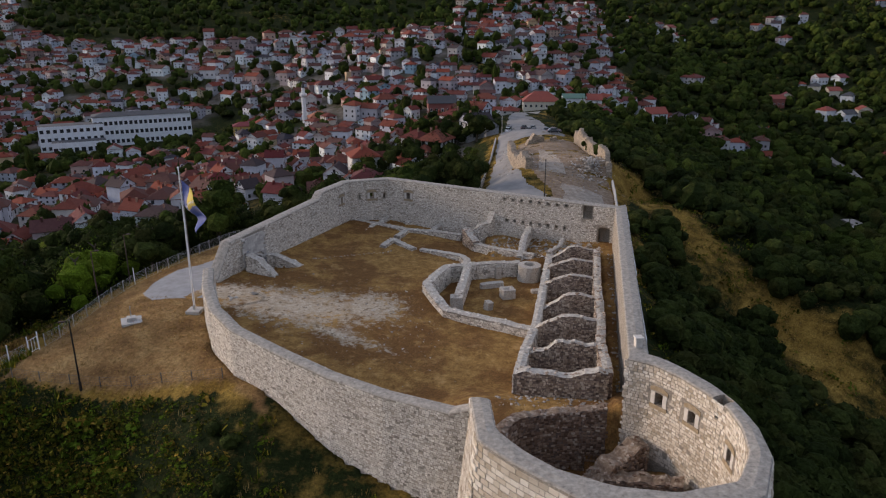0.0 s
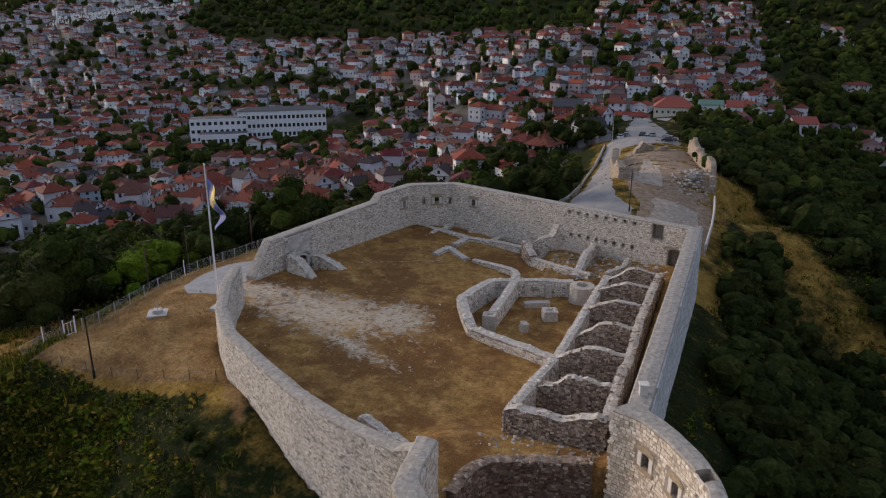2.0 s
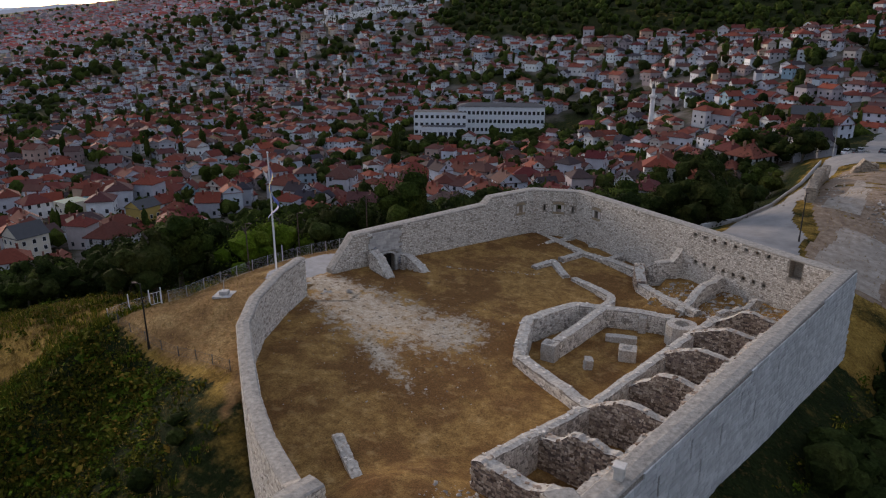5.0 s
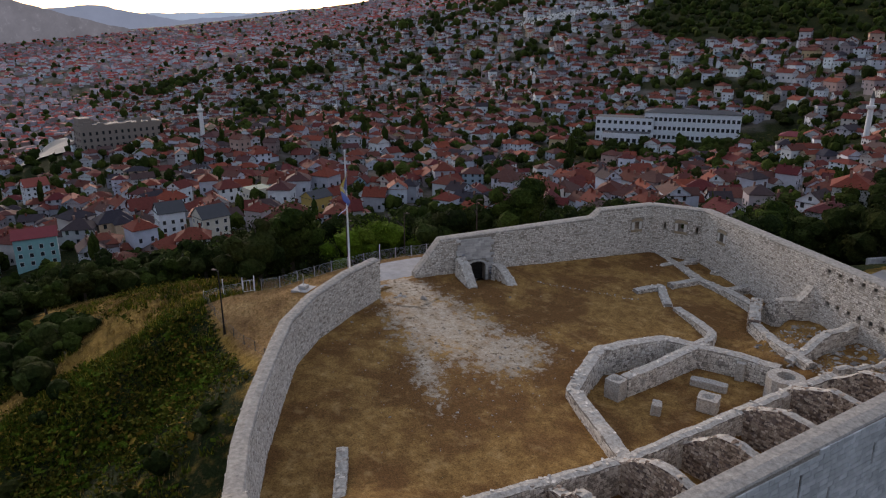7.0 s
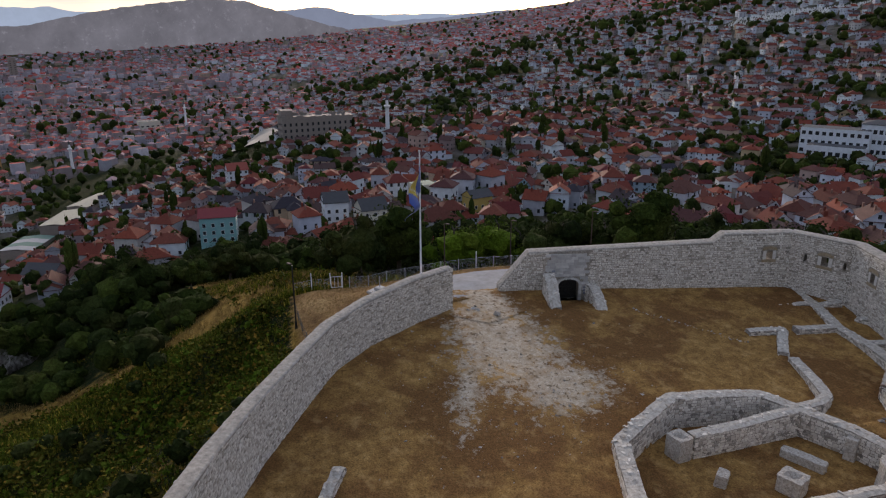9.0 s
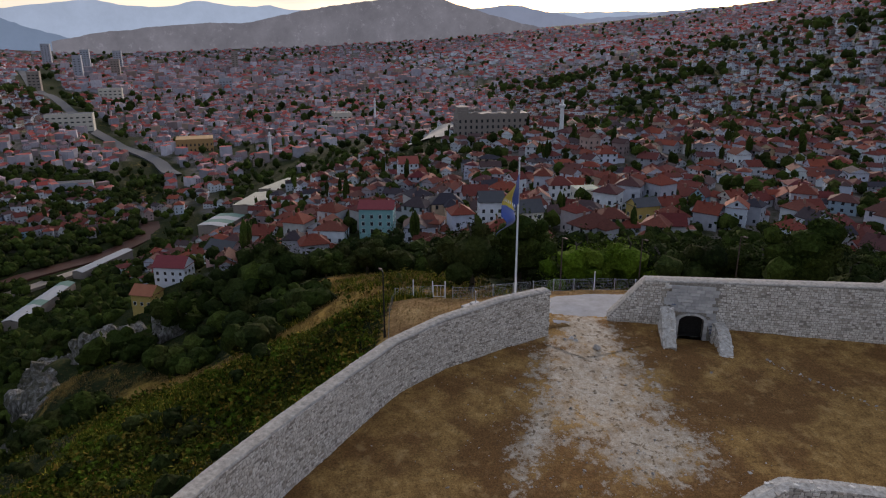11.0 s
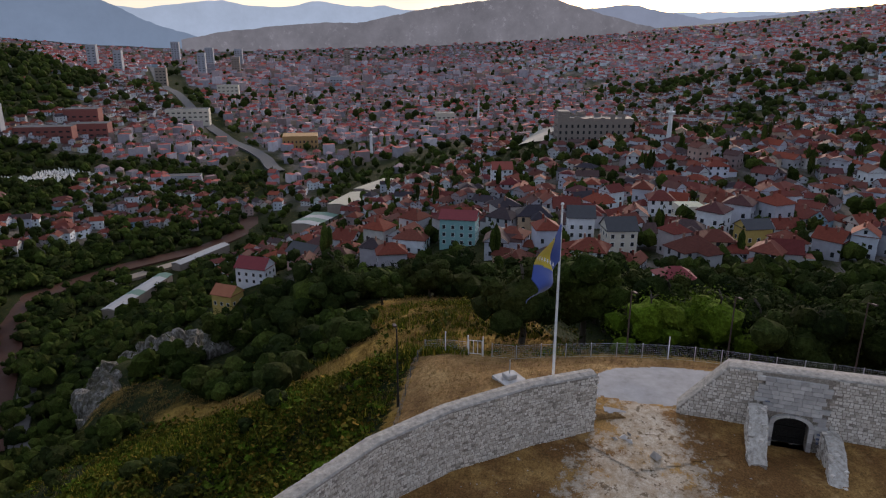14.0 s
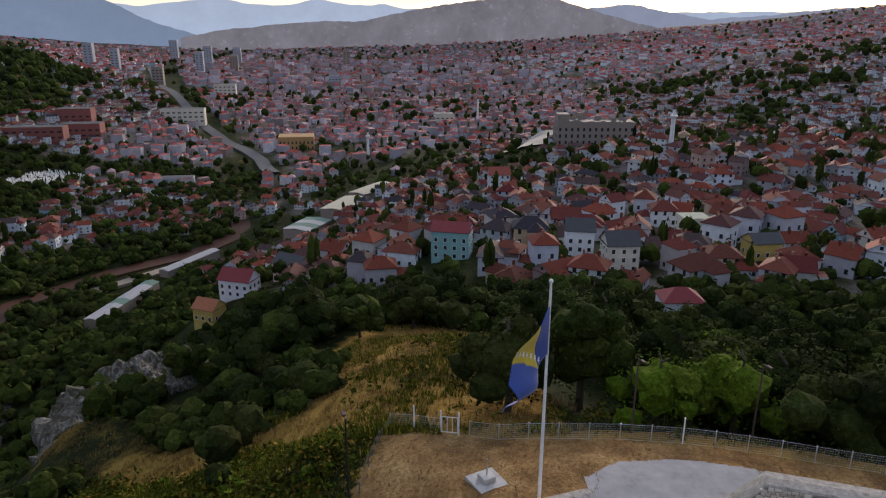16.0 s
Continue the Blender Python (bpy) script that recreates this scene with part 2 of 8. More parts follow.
def hill_ground():
    m, nt, nodes, links, b = material("hillside_ground")
    pos = place(nt)
    big, mid, fine = noise_tex(nt, pos, 0.03, 6), noise_tex(nt, pos, 0.25, 6, 0.7), noise_tex(nt, pos, 3, 5, 0.7)
    dry = ramp(nt, mid, [(0.3, (0.13, 0.080, 0.018)), (0.5, (0.27, 0.170, 0.038)), (0.7, (0.40, 0.27, 0.068))])
    green = ramp(nt, mid, [(0.3, (0.012, 0.019, 0.007)), (0.55, (0.026, 0.036, 0.011)), (0.75, (0.055, 0.058, 0.019))])
    at = nodes.new("ShaderNodeAttribute")
    at.attribute_name = "dry"
    k = nodes.new("ShaderNodeMath")
    k.operation = "ADD"
    links.new(at.outputs["Fac"], k.inputs[0])
    k2 = nodes.new("ShaderNodeMath")
    k2.operation = "MULTIPLY_ADD"
    k2.inputs[1].default_value, k2.inputs[2].default_value = 0.9, -0.45
    links.new(mid, k2.inputs[0])
    links.new(k2.outputs[0], k.inputs[1])
    col = mixed(nt, ramp(nt, k.outputs[0], [(0.35, 0.0), (0.6, 1.0)]), green, dry)
    col = mixed(nt, 0.75, col, ramp(nt, fine, [(0.32, 0.25), (0.68, 1.25)]), "MULTIPLY")
    worn = nodes.new("ShaderNodeAttribute")
    worn.attribute_name = "worn"
    trodden = ramp(nt, mid, [(0.3, (0.150, 0.085, 0.038)), (0.5, (0.300, 0.182, 0.080)), (0.7, (0.46, 0.315, 0.145))])
    col = mixed(nt, worn.outputs["Fac"], col, mixed(nt, 0.7, trodden, ramp(nt, fine, [(0.32, 0.3), (0.68, 1.25)]), "MULTIPLY"))
    lived = nodes.new("ShaderNodeAttribute")
    lived.attribute_name = "town"
    paved = ramp(nt, noise_tex(nt, pos, 0.06, 4, 0.7), [(0.36, (0.050, 0.055, 0.030)), (0.48, (0.13, 0.115, 0.10)), (0.7, (0.23, 0.21, 0.20))])
    col = mixed(nt, lived.outputs["Fac"], col, paved)
    speck = noise_tex(nt, pos, 1.3, 4, 0.75)
    col = mixed(nt, ramp(nt, speck, [(0.56, 0.0), (0.68, 0.5)]), col, (0.16, 0.10, 0.032))
    links.new(col, b.inputs["Base Color"])
    b.inputs["Roughness"].default_value = 1.0
    b.inputs["Specular IOR Level"].default_value = 0.05
    n1 = bump(nt, fine, 1.0, 0.3, b)
    bump(nt, mid, 0.6, 0.4, b, n1)
    return m


HILL = hill_ground()

# ---- the lie of the land: spot heights in metres, yard of the fort at about +2 ----
RIDGE = [(-15, 45, 1.5), (-34, 53, 0), (-33, 63, 3.6), (-27, 66, 3.7), (-44, 58, 0.8), (-45, 61, 0.2), (-42, 81, 1.6), (-40, 88, 1.6), (-38, 98, 1.3), (-34.5, 107, 0.8), (-28, 95, 1.6), (-22, 125, -3), (-5, 122, 1.5), (15, 125, 3.2), (32, 154, 4), (15, 153, 4), (29, 221, 2), (15, 221, 2), (20, 100, 2.5), (0, 75, 2.2), (10, 60, 2), (-20, 80, 2.8), (-10, 105, 1.8), (26, 63, 0.2), (29, 83, -1.0), (31.5, 101, -2.0), (20, 190, 3.2)]
FLANKS = [(37, 115, -4), (42, 154, -3), (45, 80, -13), (38, 55, -9), (36, 38, -7), (36, 25, -12), (20, 18, -8), (8, 25, -4.5), (0, 36, -1.5), (-7, 43, 0.2), (-20, 40, -3), (-20, 20, -11), (-45, 45, -4), (-71, 56, -6.7), (-102, 36, -20), (-110, 28, -23), (-60, 30, -14.8), (-60, 85, -8), (-55, 110, -12), (-5, 160, -10), (-30, 150, -14), (75, 70, -40), (48, 171, -1), (59, 161, -5), (66, 152, -9), (76, 129, -12), (79, 112, -13), (50, 110, -16), (60, 75, -24), (105, 170, -42), (112, 130, -48), (60, 20, -35), (0, 0, -20), (60, 0, -45), (-60, 0, -28), (-5, 210, -10)]
GORGE = [(-140, -22, -56), (-124, -38, -74), (-108, -8, -39), (-120, -14, -47), (-157, -50, -84), (-172, -62, -100), (-190, -44, -95), (-150, -5, -58), (-196, -90, -112), (-327, -118, -115), (-446, -92, -118), (-244, -25, -70), (-265, 10, -62), (-600, -350, -100), (-500, -300, -95), (-800, -500, -60), (-1200, -700, -20), (-300, -300, -70), (-300, -500, 20), (-800, -900, 50), (100, -300, -90), (300, -100, -70), (100, -800, 100), (250, 100, -85), (250, 250, -80), (200, 400, -55), (100, 250, -35), (120, 350, -30), (150, 50, -75), (-100, -130, -105), (0, -160, -100)]
SLOPES = [(-525, 112, -57), (-615, 134, -60), (-570, 125, -58), (-505, 160, -52), (-560, 70, -76), (-640, 95, -82), (-215, 103, -41), (-225, 60, -45), (-163, 119, -38), (-194, 170, -40), (-140, 100, -32), (-383, 84, -59), (-397, 170, -38), (-434, 196, -38), (-269, 409, -38), (-200, 300, -40), (-106, 421, -24), (-458, 537, -28), (-710, 459, -70), (20, 300, -2), (47, 379, -10), (4, 394, -14), (-138, 399, -34), (-64, 443, -14), (40, 500, 12), (40, 600, 28), (40, 700, 38), (50, 850, 62), (-100, 650, 26), (-240, 720, 48), (-60, 300, -28), (-100, 200, -28)]
HILLS = [(-150, 800, 70), (-50, 1000, 130), (-300, 900, 80), (-620, 770, 38), (-500, 1100, 130), (-800, 900, 70), (-1000, 800, 28), (-1300, 870, 20), (-900, 600, -38), (-1500, 700, -30), (-2000, 1000, -14), (250, 600, -15), (450, 450, 10), (400, 250, -20), (600, 300, 60), (300, 900, 90), (800, 700, 170), (900, 0, 200), (500, -300, 60), (2500, 0, 350), (2500, 2500, 400), (0, 2500, 350), (-2000, 2500, 300)]
PLAIN = [(-1000, 300, -100), (-700, 250, -80), (-600, 100, -90), (-700, -50, -112), (-1000, 0, -120), (-1000, -250, -118), (-1500, -100, -122), (-1500, 300, -110), (-2000, 0, -125), (-2000, 500, -60), (-3300, 330, -40), (-3300, -40, -60), (-3250, 700, -20), (-2700, 350, -50), (-2500, 100, -85), (-2500, 650, -30), (-3300, 1050, 20), (-3400, -500, -60), (-4000, 0, -60), (-4000, -800, -120), (-1500, -500, -110), (-2500, -900, -100), (-4000, -2000, -40), (-2000, -2000, 70), (0, -2000, 300), (-4000, 1500, 20), (-4000, 3000, 200), (3500, -2500, 400), (-4500, 800, 0)]
SHOULDER = [(-64, 42.4, -9.8), (-50, 36.7, -10), (-49.6, 43, -6.8), (-54, 42.3, -8.5), (-65.4, 28, -18.3), (-86.7, 21.2, -27), (-37.5, 37.1, -10.6), (-35.7, 33.8, -12.4), (-39.8, 44.4, -5.2), (-106.7, 16.3, -29), (-104.4, -10.4, -38.5)]
CLIFF = [(-152, -37, -59), (-138, -31, -57), (-120, -23, -50), (-104, -17, -44), (-150, -53, -86), (-132, -44, -79), (-112, -35, -69), (-96, -29, -59), (-222, -45, -85), (-226, -74, -104)]
UPTOWN = [(-265, 402, -41.5), (-226, 424, -41.5), (-185, 446, -40.5), (-168, 462, -37), (-468, 665, 6), (-301, 662, 21), (-170, 622, 17), (-40, 549, 20), (22, 482, 8), (-75, 510, 6), (39.7, 155, 1.2), (46.3, 149.4, -3.2)]
KNOTS = np.array(SHOULDER + CLIFF + UPTOWN + RIDGE + FLANKS + GORGE + SLOPES + HILLS + PLAIN, float)


def spread(dx, dy):
    return np.sqrt(dx * dx + dy * dy + 36.0)


_phi = spread(KNOTS[:, None, 0] - KNOTS[None, :, 0], KNOTS[:, None, 1] - KNOTS[None, :, 1])
_n = len(KNOTS)
_sys = np.zeros((_n + 1, _n + 1))
_sys[:_n, :_n], _sys[:_n, _n], _sys[_n, :_n] = _phi, 1, 1
WEIGHTS = np.linalg.solve(_sys, np.r_[KNOTS[:, 2], 0])


def land(x, y):
    x, y = np.atleast_1d(np.asarray(x, float)), np.atleast_1d(np.asarray(y, float))
    z = np.full(x.shape, WEIGHTS[-1])
    for (kx, ky, _), w in zip(KNOTS, WEIGHTS[:-1]):
        z = z + w * spread(x - kx, y - ky)
    r = np.hypot(x - 2, y - 75)
    far = np.clip((r - 60) / 200, 0, 1)
    z = z + vnoise(x, y, 60, 3) * 3.0 * far + vnoise(x, y, 14, 5) * 0.5 * np.clip((r - 45) / 40, 0, 1) + vnoise(x, y, 3.1, 7) * 0.12
    return z


def land1(x, y):
    return float(land(x, y)[0])


# the fort's plan
WALL_WEST = [(-26.2, 69.3), (-24.25, 64.05), (-21.05, 57.85), (-17.0, 53.0), (-11.2, 48.6), (-5.4, 44.4), (0.05, 41.05), (5.75, 38.2)]
TOWER_IN = [(8.8, 38.4), (9.2, 32.7), (11.1, 30.2), (13.1, 28.4), (16.4, 26.9), (20.2, 26.5), (24.2, 27.9), (25.9, 31.0), (26.4, 34.0), (26.2, 36.8), (25.5, 38.4), (23.8, 41.4), (22.1, 43.4), (20.3, 44.2)]
TOWER_OUT = [(7.2, 38.6), (7.9, 31.2), (10.4, 28.6), (14.3, 25.3), (18.0, 24.3), (22.0, 24.6), (25.4, 26.4), (27.3, 30.6), (27.6, 34.2), (27.2, 37.4), (26.3, 40.0), (24.7, 42.7), (23.4, 44.4), (21.6, 45.6)]
EAST_IN, EAST_OUT = [(20.9, 45.4), (28.0, 97.6)], [(22.7, 45.4), (30.0, 99.6)]
NORTH = [(-17.4, 111.9), (-10.0, 114.4), (28.6, 98.0)]
GATE = [(-28.4, 78.8), (-20.3, 103.0), (-17.4, 111.9)]
YARD = WALL_WEST + [(8.0, 36), (9.0, 31.6), (13.5, 27.0), (18, 25.4), (22, 25.6), (25.4, 28), (26.6, 31), (27.0, 34.4), (26.2, 38.6), (24.0, 42.2), (21.8, 45), (29, 98.4), (-10, 114.8), (-18, 112.2), (-28.6, 79)]
HEX = [(0.0, 79.6), (3.6, 72.0), (14.0, 66.5), (17.2, 88.5), (13.5, 92.0), (5.8, 89.0), (2.0, 87.6)]
ROOMS = [(11.6, 52.0), (20.6, 51.6), (25.2, 92), (18.8, 92)]


def yard(x, y):
    """Height of the yard inside the walls, with the dug-out parts."""
    x, y = np.asarray(x, float), np.asarray(y, float)
    z = 2.05 - 0.055 * np.clip(x, -30, 6) + 0.012 * (60 - np.clip(y, 40, 60)) + vnoise(x, y, 7, 11) * 0.12 + vnoise(x, y, 1.7, 13) * 0.04
    z = np.where(inside(HEX, x, y), 0.45 + vnoise(x, y, 3, 2) * 0.08, z)
    z = np.where(inside(ROOMS, x, y), 1.0 + vnoise(x, y, 2, 4) * 0.15, z)
    ne = (x > 9 + (y - 92) * -0.1) & (y > 91.5) & ~inside(HEX, x, y)
    z = np.where(ne, 2.6 + 0.09 * np.clip(x - 14, 0, 14) + vnoise(x, y, 1.6, 9) * 0.3, z)
    z = np.where((x > 20.6 + (y - 52) * 0.115) & (y > 46) & (y < 92), 2.4 + 0.035 * (y - 50), z)
    berm = np.clip((54.5 - y) / 8.5, 0, 1) * np.clip((x - 1) / 6, 0, 1)
    z = np.where((x > 1) & (y < 54.5) & ~inside(ROOMS, x, y), z + 2.25 * berm * berm * (3 - 2 * berm), z)
    pit = inside([(8.4, 31.8), (9.2, 39.0), (9.6, 41.0), (10.6, 43.4), (13.5, 45.0), (17, 45.5), (19.6, 45.2), (20.4, 44.6), (22.4, 44.0), (24.6, 42.0), (26.4, 39.2), (27.4, 34), (26.4, 29.6), (24.2, 26.8), (18, 25.4), (10.4, 29.4)], x, y)
    u, v = (x + 26.2) * 0.948 - (y - 85.3) * 0.317, (x + 26.2) * 0.317 + (y - 85.3) * 0.948
    z = np.where((np.abs(v) < 2.4) & (u < 8), np.minimum(z, 2.0 + 0.2 * np.clip(u - 1, 0, 9)), z)
    deep = -1.6 + vnoise(x, y, 2, 8) * 0.25 + 4.2 * np.clip((x - 20.5) / 4.5, 0, 1) * np.clip((y - 36) / 6, 0, 1) + vnoise(x, y, 0.9, 6) * 0.15
    return np.where(pit, deep, z)


def yard1(x, y):
    return float(yard(np.array([x]), np.array([y]))[0])


# crest of the spur east of the fort, from south to north
CREST = [(74, 88), (71, 104), (67, 113), (61, 124), (54, 135), (49, 150), (44, 164)]


# ---- ground: one sheet to the horizon ----
# a strip of dry grass along the shoulder south-west of the fort
STRIP = [(-57, 49), (-61, 40), (-61, 33), (-66, 27), (-73, 19), (-85, 8), (-98, -7), (-112, -18)]


def strip_dist(x, y):
    best = np.full(np.shape(x), 1e9)
    for (x0, y0), (x1, y1) in zip(STRIP, STRIP[1:]):
        u = np.clip(((x - x0) * (x1 - x0) + (y - y0) * (y1 - y0)) / ((x1 - x0) ** 2 + (y1 - y0) ** 2), 0, 1)
        best = np.minimum(best, np.hypot(x - x0 - u * (x1 - x0), y - y0 - u * (y1 - y0)))
    return best


def along(x, y, x0, y0, x1, y1):
    u = np.clip(((x - x0) * (x1 - x0) + (y - y0) * (y1 - y0)) / ((x1 - x0) ** 2 + (y1 - y0) ** 2), 0, 1)
    return np.hypot(x - x0 - u * (x1 - x0), y - y0 - u * (y1 - y0))


CREST_Y = [p[1] for p in CREST]
CREST_X = [p[0] for p in CREST]


def build_ground():
    radii = list(np.arange(0.7, 70, 0.75))
    while radii[-1] < 4700:
        radii.append(radii[-1] * 1.024 + 0.2)
    radii = np.array(radii)
    na = 350
    ang = np.arange(na) * 2 * np.pi / na
    rr, aa = np.meshgrid(radii, ang, indexing="ij")
    x, y = 2 + rr * np.cos(aa), 75 + rr * np.sin(aa)
    z = land(x.ravel(), y.ravel()).reshape(x.shape)
    z = np.where(inside(YARD, x, y), np.minimum(z, 0) - 4.5, z)
    verts = np.stack([x.ravel(), y.ravel(), z.ravel()], 1)
    n, m = len(radii), na
    i, j = np.meshgrid(np.arange(n - 1), np.arange(m), indexing="ij")
    a, b = i * m + j, i * m + (j + 1) % m
    faces = np.stack([a.ravel(), (a + m).ravel(), (b + m).ravel(), b.ravel()], 1)
    ob = sheet("ground", verts.tolist(), faces.tolist(), [HILL], smooth=True)
    X, Y = verts[:, 0], verts[:, 1]
    dry = 0.16 + vnoise(X, Y, 35, 21) * 0.25 + vnoise(X, Y, 11, 22) * 0.12
    terrace = inside([(-48, 55.5), (-36, 53.2), (-24, 51.0), (-15, 50), (-20, 70), (-26, 100), (-44, 100)], X, Y) | ((np.abs(X - 22) < 16) & (Y > 98) & (Y < 240))
    dry = np.where(terrace, np.where(Y > 112, 0.5, 1.0), dry)
    gold = inside([(-50, 47), (-47, 58), (-46, 72), (-62, 72), (-84, 70), (-112, 66), (-122, 50), (-100, 41), (-70, 44)], X, Y)
    dry = np.where(gold, dry + 0.5 + vnoise(X, Y, 8, 33) * 0.25, dry)
    dry = dry + 0.75 * np.exp(-(strip_dist(X, Y) / 4.5) ** 2) * np.clip((Y + 4) / 34, 0.12, 1)
    dry = np.where((X > -60) & (X < 45) & (Y < 52), dry + np.where(X < -20, -0.05, 0.15), dry)
    # past 2300 m the mask only lightens the ground colour in place of haze
    dry = dry + 0.16 * np.clip((np.hypot(X, Y) - 2300) / 300, 0, 1)
    for (x0, y0), (x1, y1) in zip(WALL_WEST, WALL_WEST[1:]):
        u = np.clip(((X - x0) * (x1 - x0) + (Y - y0) * (y1 - y0)) / ((x1 - x0) ** 2 + (y1 - y0) ** 2), 0, 1)
        dry = np.maximum(dry, 0.5 * np.exp(-((X - x0 - u * (x1 - x0)) ** 2 + (Y - y0 - u * (y1 - y0)) ** 2) / 30) + vnoise(X, Y, 4, 35) * 0.12)
    cx = np.interp(Y, CREST_Y, CREST_X)
    dry = dry + 0.36 * np.exp(-((X - cx + 5) / 9) ** 2) * np.clip((Y - 82) / 18, 0, 1) * np.clip((176 - Y) / 12, 0, 1)
    yard_side = inside([(-46, 55), (-40, 54), (-18, 52), (-12, 46), (-20, 70), (-26, 100), (-38, 98), (-43, 72)], X, Y)
    ob.data.attributes.new("worn", "FLOAT", "POINT").data.foreach_set("value", (yard_side * 0.9).astype(np.float32))
    at = ob.data.attributes.new("dry", "FLOAT", "POINT")
    at.data.foreach_set("value", np.clip(dry, 0, 1.2).astype(np.float32))
    return tagged(ob, "hillside of dry grass and dark scrub falling from the fort", "ground", kind="structure")


GROUND = build_ground()


def build_yard():
    s = 0.45
    xs, ys = np.arange(-31, 32, s), np.arange(27, 117, s)
    gx, gy = np.meshgrid(xs, ys, indexing="ij")
    z = yard(gx, gy)
    keep = inside(YARD, gx, gy)
    idx = np.arange(gx.size).reshape(gx.shape)
    ok = keep[:-1, :-1] & keep[1:, :-1] & keep[1:, 1:] & keep[:-1, 1:]
    f = np.stack([idx[:-1, :-1][ok], idx[1:, :-1][ok], idx[1:, 1:][ok], idx[:-1, 1:][ok]], 1)
    ob = sheet("yard_floor", np.stack([gx.ravel(), gy.ravel(), z.ravel()], 1).tolist(), f.tolist(), [COURT], smooth=True)
    return tagged(ob, "trampled brown dry grass with a pale gravel track", "ground", kind="structure")


build_yard()


# ---- walls ----
def resample(path, step):
    out = []
    for a, b in zip(path, path[1:]):
        a, b = np.array(a, float), np.array(b, float)
        n = max(1, int(round(np.linalg.norm((b - a)[:2]) / step)))
        out += [a + (b - a) * k / n for k in range(n)]
    return np.array(out + [np.array(path[-1], float)])


def offset_path(p, d):
    """A line of points moved sideways (to the left of its way) by d."""
    q = np.empty_like(p)
    for k in range(len(p)):
        t = p[min(k + 1, len(p) - 1)] - p[max(k - 1, 0)]
        t = t / (np.linalg.norm(t) or 1)
        q[k] = p[k] + d * np.array([-t[1], t[0]])
    return q


WALLS = {}


def masonry(name, left, right, top, base_l, base_r, material, coping=None, step=0.8, rough=0.05, batter=0.0, ragged=0.0, lip=0.0, seed=0, parent=None):
    """A wall between two lines in plan (left and right face), with its top heights, feet and a mortar coping; its faces are uneven."""
    n = len(left)
    rows = 7
    bat_l, bat_r = batter if isinstance(batter, tuple) else (batter, batter)
    rng = np.random.RandomState(seed + 17)
    top = np.asarray(top, float) + (vnoise(np.arange(n) * step, np.zeros(n), 1.3, seed) * ragged + rng.uniform(-1, 1, n) * ragged * 0.5 if ragged else 0)
    verts, faces, slots = [], [], []
    ring = []
    for k in range(n):
        l, r = left[k], right[k]
        u = (l - r) / (np.linalg.norm(l - r) or 1)
        col = []
        for s in range(rows):
            f = s / (rows - 1)
            z = base_l[k] + (top[k] - base_l[k]) * f
            w = rng.uniform(-1, 1) * rough * (0.4 if s in (rows - 1,) else 1) + bat_l * (1 - f) * (top[k] - base_l[k])
            col.append((*(l + u * w), z))
        mid = (l + r) / 2
        col.append((*(l - u * 0.12), top[k] + 0.10 + lip))
        col.append((*mid, top[k] + 0.16 + lip + rng.uniform(-1, 1) * 0.02))
        col.append((*(r + u * 0.12), top[k] + 0.10 + lip))
        for s in range(rows):
            f = 1 - s / (rows - 1)
            z = base_r[k] + (top[k] - base_r[k]) * f
            w = rng.uniform(-1, 1) * rough * (0.4 if s == 0 else 1) + bat_r * (1 - f) * (top[k] - base_r[k])
            col.append((*(r - u * w), z))
        ring.append(len(verts))
        verts += col
    c = 2 * rows + 3
    for k in range(n - 1):
        for s in range(c - 1):
            a, b = ring[k] + s, ring[k + 1] + s
            faces.append((a, b, b + 1, a + 1))
            slots.append(1 if rows - 1 <= s <= rows + 2 and coping else 0)
    for k in range(n - 1):
        faces.append((ring[k], ring[k] + c - 1, ring[k + 1] + c - 1, ring[k + 1]))
        slots.append(0)
    faces.append(tuple(ring[0] + s for s in range(c)))
    faces.append(tuple(ring[-1] + s for s in reversed(range(c))))
    slots += [0, 0]
    ob = sheet(name, [tuple(map(float, v)) for v in verts], faces, [material] + ([coping] if coping else []), slots)
    ob.parent = parent
    WALLS[ob.name] = (np.asarray(left), np.asarray(right), top, np.asarray(base_l, float), np.asarray(base_r, float), (bat_l, bat_r))
    return ob


def wall_line(name, path, thick, height_of, base_of, material, coping=None, step=0.8, **kw):
    """path: rows of x, y, top."""
    p = resample(path, step)
    xy = p[:, :2]
    l, r = offset_path(xy, thick / 2), offset_path(xy, -thick / 2)
    bl = [base_of(*q) for q in l]
    br = [base_of(*q) for q in r]
    return masonry(name, l, r, p[:, 2], bl, br, material, coping, step, **kw)


def foot(x, y):
    """The lower of yard and hillside, for the foot of an outer wall."""
    return min(land1(x, y), yard1(x, y)) - 1.2


west_mid = offset_path(np.array(WALL_WEST + [(8.0, 37.4)]), 0.2)
west = wall_line("wall_west", [(*p, z) for p, z in zip(west_mid, (8.3, 8.3, 8.0, 7.85, 7.75, 7.7, 7.9, 8.3, 9.3))], 1.3, None, foot, STONE, COPING, seed=1, rough=0.012)
tagged(west, "curved pale limestone rubble wall with a smooth mortar coping", "wall", kind="structure")
tin, tout = resample(TOWER_IN, 1.0), resample(TOWER_OUT, 1.0)
def even(p, n):
    d = np.r_[0, np.cumsum(np.linalg.norm(np.diff(p, axis=0), axis=1))]
    s = np.linspace(0, d[-1], n)
    return np.stack([np.interp(s, d, p[:, 0]), np.interp(s, d, p[:, 1])], 1)
tin, tout = even(tin, 56), even(tout, 56)
ttop = np.full(56, 10.3)
ttop[:7] = np.linspace(9.3, 10.25, 7)
